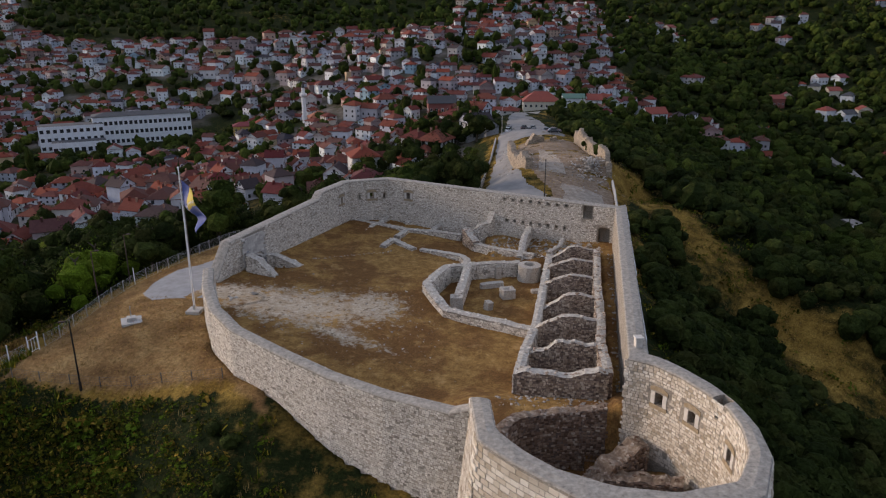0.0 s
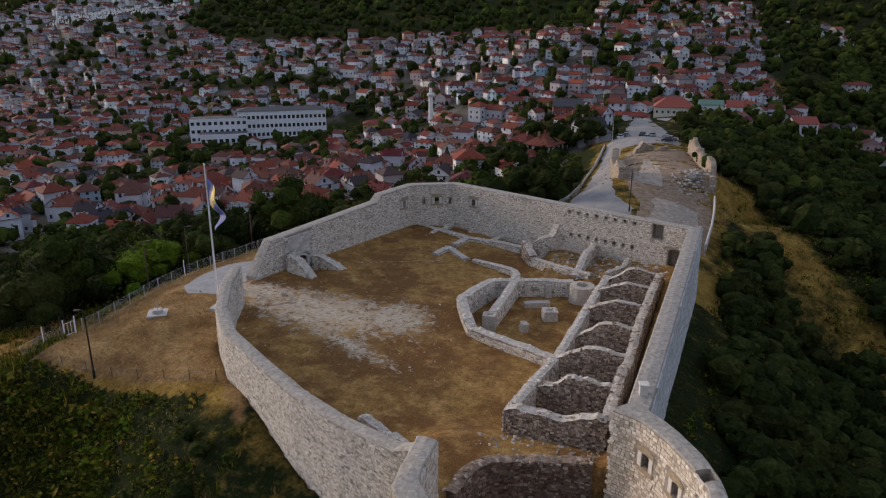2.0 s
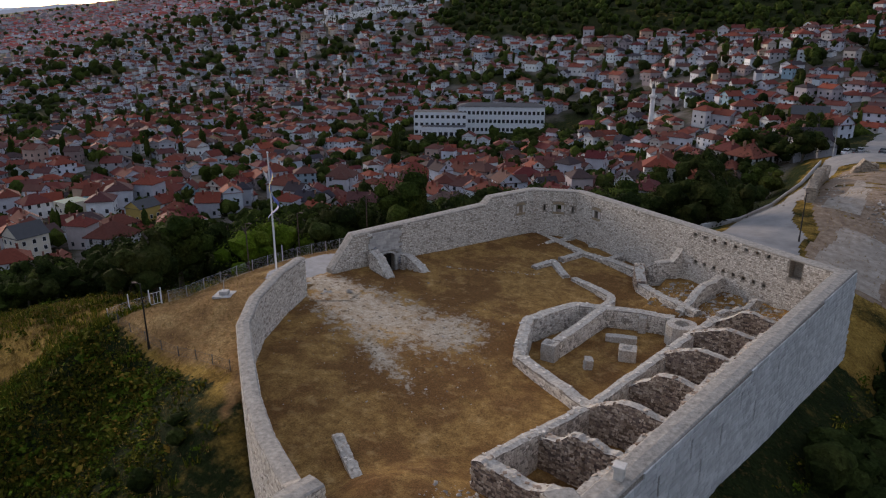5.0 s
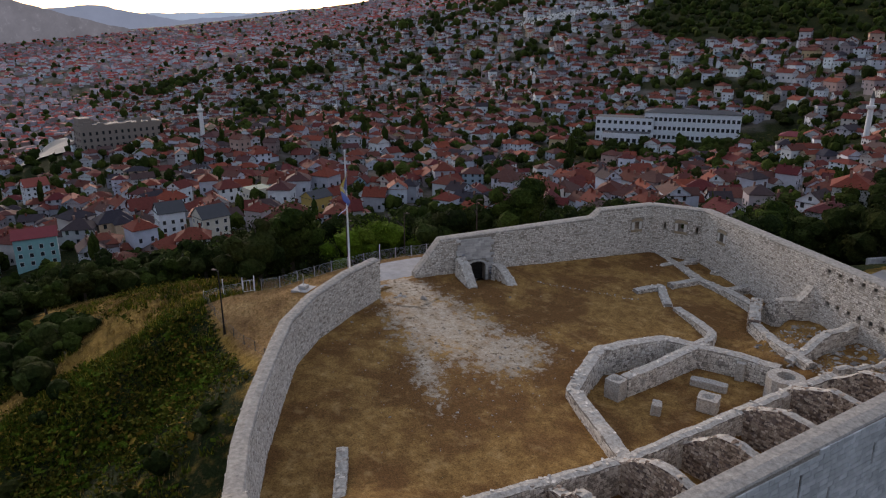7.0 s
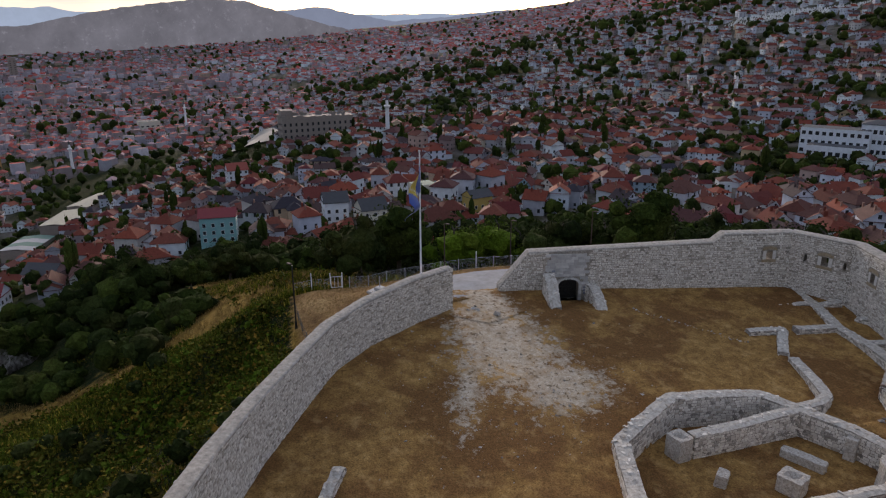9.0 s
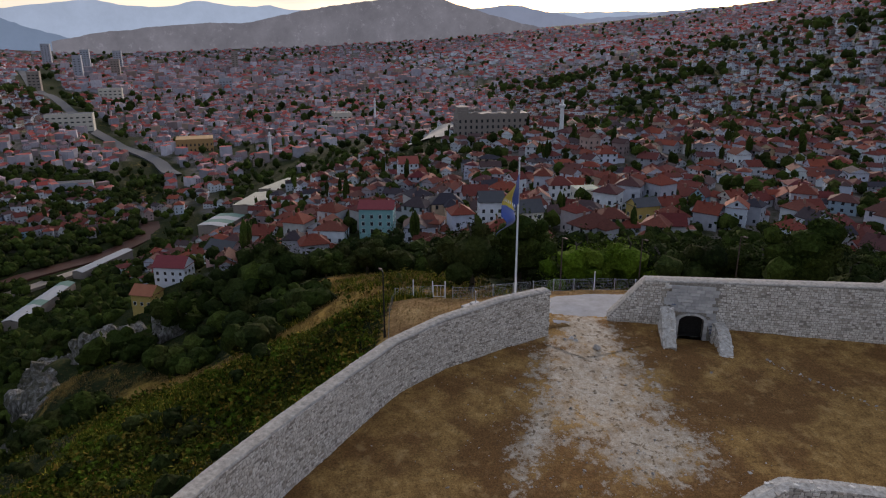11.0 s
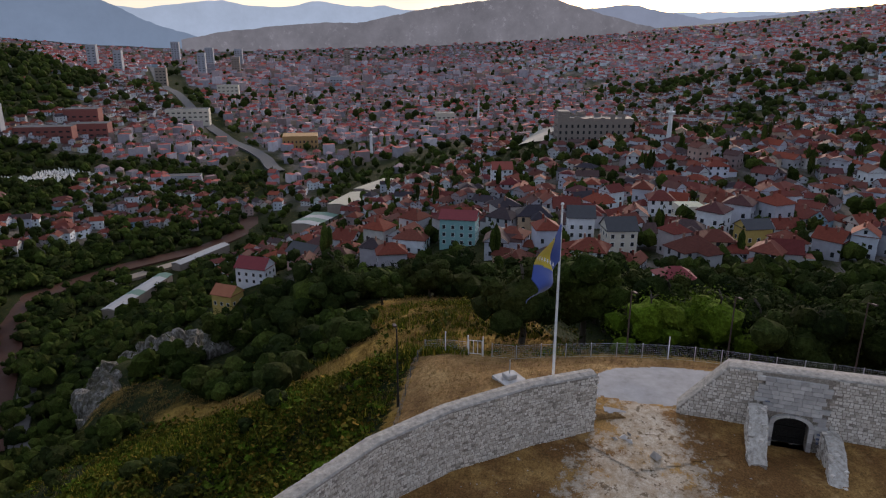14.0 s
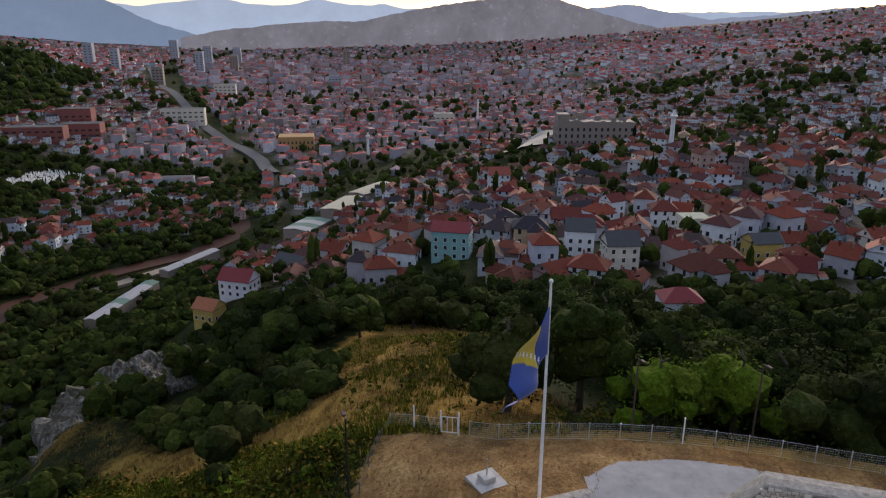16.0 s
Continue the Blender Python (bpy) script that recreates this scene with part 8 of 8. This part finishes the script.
# particular houses on the slope
for x, y, turn, w, d, h, kind, rise, wall, roof, label in (
        (-233, -31, 70, 9, 8, 5.6, "gable", 2.8, YELLOW_W, T_ORANGE, "yellow house with an orange tiled roof at the cliff edge"),
        (-246, -23, 75, 13, 9, 7.4, "gable", 3.4, PALE, T_WINE, "white house with a wine red gable roof"),
        (-256, -4, 60, 13, 10, 6.0, "gable", 3.0, PINK, T_GREY, "pink house with a slate grey roof and balconies"),
        (-226, 60, 80, 13, 10, 10.5, "gable", 2.2, TEAL, T_WINE, "tall teal house with white windows and a red roof"),
        (-214, 102, 85, 9, 9, 11.0, "gable", 3.0, PALE, T_GREY, "tall white house with a steep slate roof"),
        (-203, 113, 95, 10, 9, 9.5, "gable", 3.4, CREAM, T_GREY, "cream house with a dark gable roof"),
        (-222, 79, 80, 8, 6, 4.0, "flat", 0, CREAM, T_PALE, "low building with a pale flat roof"),
        (-396, 86, 95, 12, 10, 9.0, "gable", 3.6, PALE, T_RED, "large white house with a red gable roof"),
        (-218, 164, 100, 10, 8, 6.0, "gable", 2.4, YELLOW_W, T_GREY, "yellow house with a brown-grey roof"),
        (-243, 149, 95, 10, 9, 7.5, "flat", 0, CREAM, T_GREEN, "pale house with a green flat roof"),
        (-160, 119, 90, 10, 8, 5.5, "hip", 2.4, PALE, T_WINE, "white house with a wine red hipped roof"),
        (-20, 396, 10, 16, 11, 8.5, "gable", 3.4, BRICK, T_GREY, "large red house with a grey gable roof"),
        (36, 394, 0, 20, 14, 4.5, "hip", 4.6, CREAM, T_RED, "broad restaurant with a steep red hipped roof"),
        (55, 404, 0, 12, 9, 5.5, "gable", 2.0, PALE, T_GREEN, "white house with a green sheet roof"),
        (67, 405, 0, 8, 9, 6.0, "gable", 2.8, PALE, T_RED, "white house with a red gable roof"),
        (-150, 434, 20, 13, 10, 7.0, "hip", 2.0, YELLOW_W, T_WINE, "yellow building with a wine red roof"),
        (100, 398, 15, 12, 9, 6.5, "gable", 3.0, PALE, T_RED, "white house with a red gable roof on the valley edge")):
    building("town_house", x, y, land1(x, y) + 0.3, turn, w, d, h, kind, rise, wall, roof, label, (1.1, 1.4), 2.6, 2.8, 1.0, (0, 1, 2, 3))

# a hamlet in the wooded side valley, with its pale track
for x, y, turn, kind, wall, roof in ((276, 600, 20, "gable", PALE, T_RED), (262, 575, 60, "hip", CREAM, T_GREY), (289, 594, 30, "gable", PALE, T_WINE), (267, 555, 10, "gable", CREAM, T_RED), (272, 539, 50, "hip", PALE, T_GREY), (214, 524, 15, "gable", BRICK, T_RED), (224, 531, 75, "gable", CREAM, T_WINE), (243, 507, 30, "hip", PALE, T_RED), (254, 500, 20, "gable", PALE, T_GREY), (268, 506, 80, "gable", CREAM, T_RED), (178, 677, 25, "gable", PALE, T_WINE), (163, 701, 10, "hip", PALE, T_GREY), (177, 711, 40, "gable", CREAM, T_RED)):
    building("town_house", x, y, land1(x, y) + 0.3, turn, 10, 8.5, 5.6, kind, 2.3, wall, roof, "house in a clearing of the wooded side valley", (1.1, 1.4), 2.6, 2.8, 1.0, (0, 1, 2, 3))

# workshops and market sheds by the river
def shed(x0, y0, x1, y1, wide, z, mats, label):
    """A long low shed with a shallow roof in sheets."""
    a, b = Vector((x0, y0, z)), Vector((x1, y1, z))
    L = (b - a).length
    ob = tagged(empty("market_shed", Matrix.Translation(a) @ pose(0, 0, 0, 0, 0, math.degrees(math.atan2(y1 - y0, x1 - x0)))), label, "shed")
    part("wall", box(0, -wide / 2 + 0.5, -6, L, wide / 2 - 0.5, 2.4), SOOT, ob)
    n = max(2, int(L / 7))
    for k in range(n):
        bm = bmesh.new()
        u0, u1 = L * k / n, L * (k + 1) / n - 0.06
        ring = [(-wide / 2, 2.4), (0, 3.4), (wide / 2, 2.4), (wide / 2, 2.25), (0, 3.25), (-wide / 2, 2.25)]
        A = [bm.verts.new((u0, p, q)) for p, q in ring]
        B = [bm.verts.new((u1, p, q)) for p, q in ring]
        for i in range(6):
            bm.faces.new((A[i], A[(i + 1) % 6], B[(i + 1) % 6], B[i]))
        bm.faces.new(A[::-1])
        bm.faces.new(B)
        part("roof_sheet", bm, mats[k % len(mats)], ob)


shed(-316, -124, -373, -116, 9, -112.5, [T_PALE, T_PALE, T_PALE, T_GREEN], "long low shed with pale and green roof sheets")
shed(-398, -120, -442, -102, 8, -115, [T_PALE], "long low shed with a pale roof")
shed(-432, -44, -462, -34, 20, -98, [T_PALE, T_GREEN], "broad workshop with a pale green roof")
shed(-470, -26, -510, -14, 20, -94, [flat_colour("sand_sheet_roof", (0.46, 0.43, 0.33))], "broad workshop with a sand-coloured roof")
shed(-520, -16, -560, 4, 16, -94, [flat_colour("sand_roof", (0.44, 0.41, 0.32))], "broad workshop with a sand-coloured roof")

# larger buildings on the valley floor
building("town_hall", -880, -142, -120, 100, 44, 30, 17, "flat", 0, OCHRE, OCHRE, "ochre striped town hall with arched windows and a dome", (1.8, 3.0), 4.5, 6.5, 2.0, (0, 2, 3), "hall")
TOWER_W = flat_colour("grey_tower_facade", (0.34, 0.36, 0.40))
for x, y, h, w, d, wall, label in ((-1640, -780, 52, 20, 20, TOWER_W, "tall pale tower block"), (-1680, -740, 48, 18, 18, TOWER_W, "tall pale tower block"), (-1480, -560, 40, 22, 16, SOOT, "dark glazed office tower"), (-1900, -620, 60, 20, 20, TOWER_W, "tall pale tower block"), (-2000, -560, 52, 22, 18, SOOT, "dark glazed office tower"), (-2200, -700, 64, 24, 20, TOWER_W, "tall pale tower block"), (-2300, -640, 58, 24, 20, TOWER_W, "tall pale tower block"), (-2450, -900, 70, 26, 22, TOWER_W, "distant pale tower block"), (-2350, -300, 60, 20, 20, SOOT, "dark glazed office tower"), (-1760, -240, 36, 30, 16, TOWER_W, "broad pale office block"), (-1350, -380, 26, 40, 16, CREAM, "long cream apartment block"), (-1000, -330, 20, 60, 18, CREAM, "long cream apartment block beside the river"), (-742, -392, 14, 60, 18, BRICK, "long red brick brewery building"), (-800, -372, 16, 44, 20, BRICK, "long red brick brewery building"), (-846, -402, 18, 40, 20, BRICK, "red brick brewery building with a tall front"), (-716, -428, 30, 12, 12, TOWER_W, "pale slab tower on the far bank"), (-640, -205, 9, 34, 12, TOWER_W, "long low pale school on the slope"), (-1150, 40, 16, 30, 24, CREAM, "large pale market hall")):
    building("tower_block" if h > 30 else "town_block", x, y, land1(x, y), 100, w, d, h, "flat", 0, wall, T_GREY, label, (4.0, 1.8), 7.0, 6.0, 2.0, (0, 3), "building")

# graveyards: rows of small white headstones
rng = np.random.RandomState(55)
stele = Shape()
stele.mesh([(-0.45, -0.3, -0.5), (0.45, -0.3, -0.5), (0.45, 0.3, -0.5), (-0.45, 0.3, -0.5), (-0.4, -0.25, 1.6), (0.4, -0.25, 1.6), (0.4, 0.25, 1.6), (-0.4, 0.25, 1.6)], [(0, 1, 5, 4), (1, 2, 6, 5), (2, 3, 7, 6), (3, 0, 4, 7), (4, 5, 6, 7)], 0)
rows = []
for poly, n in ((GRAVES, 900), ([(-555, -190), (-600, -185), (-600, -225), (-560, -225)], 300), (HILL_GRAVES, 1500)):
    xs, ys = [p[0] for p in poly], [p[1] for p in poly]
    x, y = rng.uniform(min(xs), max(xs), n), rng.uniform(min(ys), max(ys), n)
    k = inside(poly, x, y)
    for a, b, c in zip(x[k], y[k], land(x[k], y[k])):
        rows.append((0, a, b, c + 0.5, rng.normal(0.3, 0.1), 1, 1, rng.uniform(0.7, 1.3)))
scatter("headstones", [stele], rows, [WHITE], "crowded small white headstones on a green slope", "graveyard")


# ---- river, embankment road ----
def ribbon(name, pts, width, material, label, category, lift=0.6):
    p = resample([tuple(map(float, q)) for q in pts], 6.0)
    l, r = offset_path(p, width / 2), offset_path(p, -width / 2)
    z = land(p[:, 0], p[:, 1]) + lift
    z = np.convolve(np.pad(z, 4, mode="edge"), np.ones(9) / 9, "valid")
    n = len(p)
    verts = [(*l[k], z[k]) for k in range(n)] + [(*r[k], z[k]) for k in range(n)] + [(*l[k], z[k] - 3) for k in range(n)] + [(*r[k], z[k] - 3) for k in range(n)]
    faces = []
    for k in range(n - 1):
        faces += [(k, k + 1, n + k + 1, n + k), (2 * n + k, 2 * n + k + 1, k + 1, k), (n + k, n + k + 1, 3 * n + k + 1, 3 * n + k)]
    ob = sheet(name, verts, faces, [material])
    return tagged(ob, label, category, kind="structure")


ribbon("track", [(219, 456), (219, 436), (224, 423), (225, 402)], 5, flat_colour("pale_gravel_track", (0.30, 0.28, 0.26)), "pale gravel track through the woods", "road", 1.4)
ribbon("track", [(176, 320), (177, 308), (164, 296), (159, 286)], 6, flat_colour("pale_quarry_gravel", (0.33, 0.31, 0.29)), "pale gravel track through the woods", "road", 1.4)
WATER = plain("brown_river_water", [(0.3, (0.050, 0.022, 0.014)), (0.7, (0.075, 0.036, 0.024))], 0.1, 0.6, 1.5, 0.05)
WATER.node_tree.nodes["Principled BSDF"].inputs["Specular IOR Level"].default_value = 0.1
DUSTY = plain("dusty_road", [(0.3, (0.05, 0.047, 0.045)), (0.7, (0.085, 0.08, 0.075))], 0.2, 0.95, 6, 0.02)
rx = [-190, -240, -323, -380, -420, -457, -494, -525]
ribbon("river", [(x, float(river_y(np.array([x]))[0])) for x in rx], 14, WATER, "narrow brown river in a wooded gorge", "river", 0.8)
ribbon("embankment_road", [(-366, -152), (-385, -139), (-407, -127), (-445, -107)], 8, flat_colour("sandy_bank", (0.28, 0.23, 0.18)), "pale sandy track along the river bank", "road", 1.6)
ribbon("embankment_road", [(-170, -82), (-181, -90), (-202, -104), (-235, -119)], 7, DUSTY, "narrow grey road at the foot of the crags", "road", 1.2)
ribbon("embankment_road", BOULEVARD, 15, flat_colour("town_asphalt", (0.055, 0.06, 0.070)), "broad grey street along the river", "road", 2.0)


# ---- limestone crags ----
def crag_stone():
    m, nt, nodes, links, b = material("limestone_crag")
    mp = nodes.new("ShaderNodeMapping")
    mp.inputs["Scale"].default_value = (1, 1, 0.35)
    links.new(place(nt), mp.inputs[0])
    crack = noise_tex(nt, mp.outputs[0], 1.1, 8, 0.75)
    tone = noise_tex(nt, place(nt), 0.35, 6, 0.7)
    col = ramp(nt, crack, [(0.36, (0.045, 0.04, 0.03)), (0.46, (0.11, 0.10, 0.085)), (0.58, (0.27, 0.255, 0.23)), (0.72, (0.46, 0.44, 0.41))])
    col = mixed(nt, ramp(nt, tone, [(0.44, 0.0), (0.6, 0.85)]), col, (0.050, 0.046, 0.020))
    links.new(col, b.inputs["Base Color"])
    b.inputs["Roughness"].default_value = 0.95
    bump(nt, crack, 1.0, 0.6, b)
    return m


ROCK = crag_stone()


def crag(x, y, z, sx, sy, sz, seed):
    bm = bmesh.new()
    bmesh.ops.create_icosphere(bm, subdivisions=4, radius=1)
    for v in bm.verts:
        p = v.co.copy()
        d = 1 + 0.34 * noise.noise(p * 1.3 + Vector((seed, 0, 0))) + 0.2 * noise.noise(p * 3.1 + Vector((0, seed, 0))) + 0.09 * noise.noise(p * 7.7 + Vector((0, 0, seed)))
        crack = abs(noise.noise(Vector((p.x * 4, p.y * 4, p.z * 1.1)) + Vector((seed * 2, 0, 0))))
        d -= 0.13 * max(0, 0.25 - crack) * 4
        v.co = Vector((p.x * sx, p.y * sy, p.z * sz)) * d
    ob = part("crag", bm, ROCK)
    ob.matrix_basis = pose(x, y, z, 0, 0, seed * 40)
    return tagged(ob, "pale grey limestone crag rising from dark scrub", "rock")


CRAGS = ((-152, -38.0, -68.0, 6, 5, 11), (-146, -35.6, -66.3, 6, 5, 11), (-139, -32.2, -64.7, 6, 5, 11), (-131, -27.6, -62.2, 6, 5, 10.5), (-124, -24.2, -60.6, 5.5, 5, 10), (-116, -20.2, -58.0, 5.5, 5, 10), (-109, -16.7, -55.4, 5, 4.5, 9.5), (-102, -13.3, -53.3, 5, 4.5, 9.5), (-96, -10.9, -51.7, 4.5, 4, 8.5), (-90, -9.0, -50.0, 4, 3.5, 7), (-112, -24.4, -64.3, 5, 4, 9), (-100, -18.6, -59.9, 4.5, 4, 8),
         (-225, -68, -98, 5, 5, 9), (-221, -58, -96, 5, 6, 10), (-218, -49, -94, 5, 5, 8), (-150, -22, -55, 4.5, 4, 8), (-158, -21, -58, 4.5, 4, 9), (-166, -20, -61, 5, 4, 8), (-174, -19, -64, 5, 4, 7), (-111, 10, -32, 3.5, 3, 6), (-187, -8, -70, 6, 5, 8), (-121, 30, -26.0, 4.5, 2.5, 1.8), (-116, 32, -25, 2.5, 2, 1.4))
for k, (x, y, z, sx, sy, sz) in enumerate(CRAGS):
    crag(x, y, z, sx * 1.5, sy * 1.4, sz, k + 1)

# ---- far mountains ----
def far_ridge(name, dist, skyline, col, haze_glow, label, speckle=0.0):
    """A ridge on the horizon, haze painted in as pale glowing colour; skyline: rows of bearing and height, in degrees,
    as seen from the fort.
    """
    m, nt, nodes, links, b = material(name)
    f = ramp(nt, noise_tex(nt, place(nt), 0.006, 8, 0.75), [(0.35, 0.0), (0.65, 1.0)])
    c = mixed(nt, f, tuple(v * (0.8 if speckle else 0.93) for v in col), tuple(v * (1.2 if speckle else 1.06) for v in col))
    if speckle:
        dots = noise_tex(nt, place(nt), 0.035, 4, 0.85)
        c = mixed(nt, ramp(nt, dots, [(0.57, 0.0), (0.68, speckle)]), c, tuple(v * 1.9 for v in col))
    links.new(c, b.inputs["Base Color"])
    # emission lifts the tone like haze; the ridge is no light source
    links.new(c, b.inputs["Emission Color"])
    b.inputs["Emission Strength"].default_value = haze_glow
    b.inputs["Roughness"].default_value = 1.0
    n = 200
    skyline = sorted(skyline)
    verts, faces = [], []
    for k in range(n + 1):
        u = k / n
        deg = skyline[0][0] + (skyline[-1][0] - skyline[0][0]) * u
        e = np.interp(deg, [q[0] for q in skyline], [q[1] for q in skyline])
        e += vnoise(np.array([deg * 0.9]), np.array([dist]), 1, 3)[0] * 0.05 + vnoise(np.array([deg * 3.5]), np.array([dist]), 1, 5)[0] * 0.035
        a = radians(deg)
        sx, sy = -math.sin(a), math.cos(a)
        verts += [(32 + sx * dist * 0.97, 55 + sy * dist * 0.97, -320), (32 + sx * dist, 55 + sy * dist, 34 + dist * math.tan(radians(e))), (32 + sx * dist * 1.02, 55 + sy * dist * 1.02, -320)]
    for k in range(n):
        i = 3 * k
        faces += [(i, i + 3, i + 4, i + 1), (i + 1, i + 4, i + 5, i + 2)]
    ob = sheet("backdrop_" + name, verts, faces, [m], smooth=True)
    return tagged(ob, label, "mountains", kind="structure")


HILL_LINE = [(73.2, -0.8), (76.1, -0.08), (78.3, 0.49), (80.8, 1.23), (82.6, 1.72), (84.9, 1.89), (87.3, 1.65), (90.3, 1.37), (93.8, 0.75), (97.7, -0.08), (99.9, 0.08), (104.5, -0.32), (107.4, -0.64), (110.6, -1.18)]
LEFT_LINE = [(109.4, -0.95), (112.0, -0.23), (114.1, 0.76), (115.8, 1.56), (120.7, 2.54), (129.0, 3.85), (140.0, 3.85)]
RIGHT_LINE = [(40.0, 1.64), (50.0, 1.64), (59.4, 1.21), (63.3, 1.04), (66.8, 0.65), (71.3, 0.24), (74.6, 0.88), (76.7, 1.29), (78.3, 1.22), (82.5, 0.74)]
PALE_LINE = [(40.0, 0.93), (59.4, 0.93), (68.7, 0.77), (79.1, 0.73), (80.8, 1.06), (91.2, 0.91), (93.8, 0.91), (95.5, 1.28), (98.1, 1.15), (100.6, 1.59), (103.2, 1.13), (105.6, 1.2), (107.6, 1.58), (110.3, 1.32), (113.0, 0.99), (115.2, 1.13), (119.1, 0.07), (140.0, 1.5)]
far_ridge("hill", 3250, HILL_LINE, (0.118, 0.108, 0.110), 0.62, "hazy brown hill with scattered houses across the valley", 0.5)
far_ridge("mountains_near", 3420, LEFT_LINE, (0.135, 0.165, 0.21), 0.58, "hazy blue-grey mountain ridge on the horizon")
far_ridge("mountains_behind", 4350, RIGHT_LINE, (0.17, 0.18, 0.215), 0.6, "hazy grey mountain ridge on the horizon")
far_ridge("mountains_far", 4600, PALE_LINE, (0.27, 0.30, 0.345), 0.62, "pale haze-blue mountain ridge on the horizon")
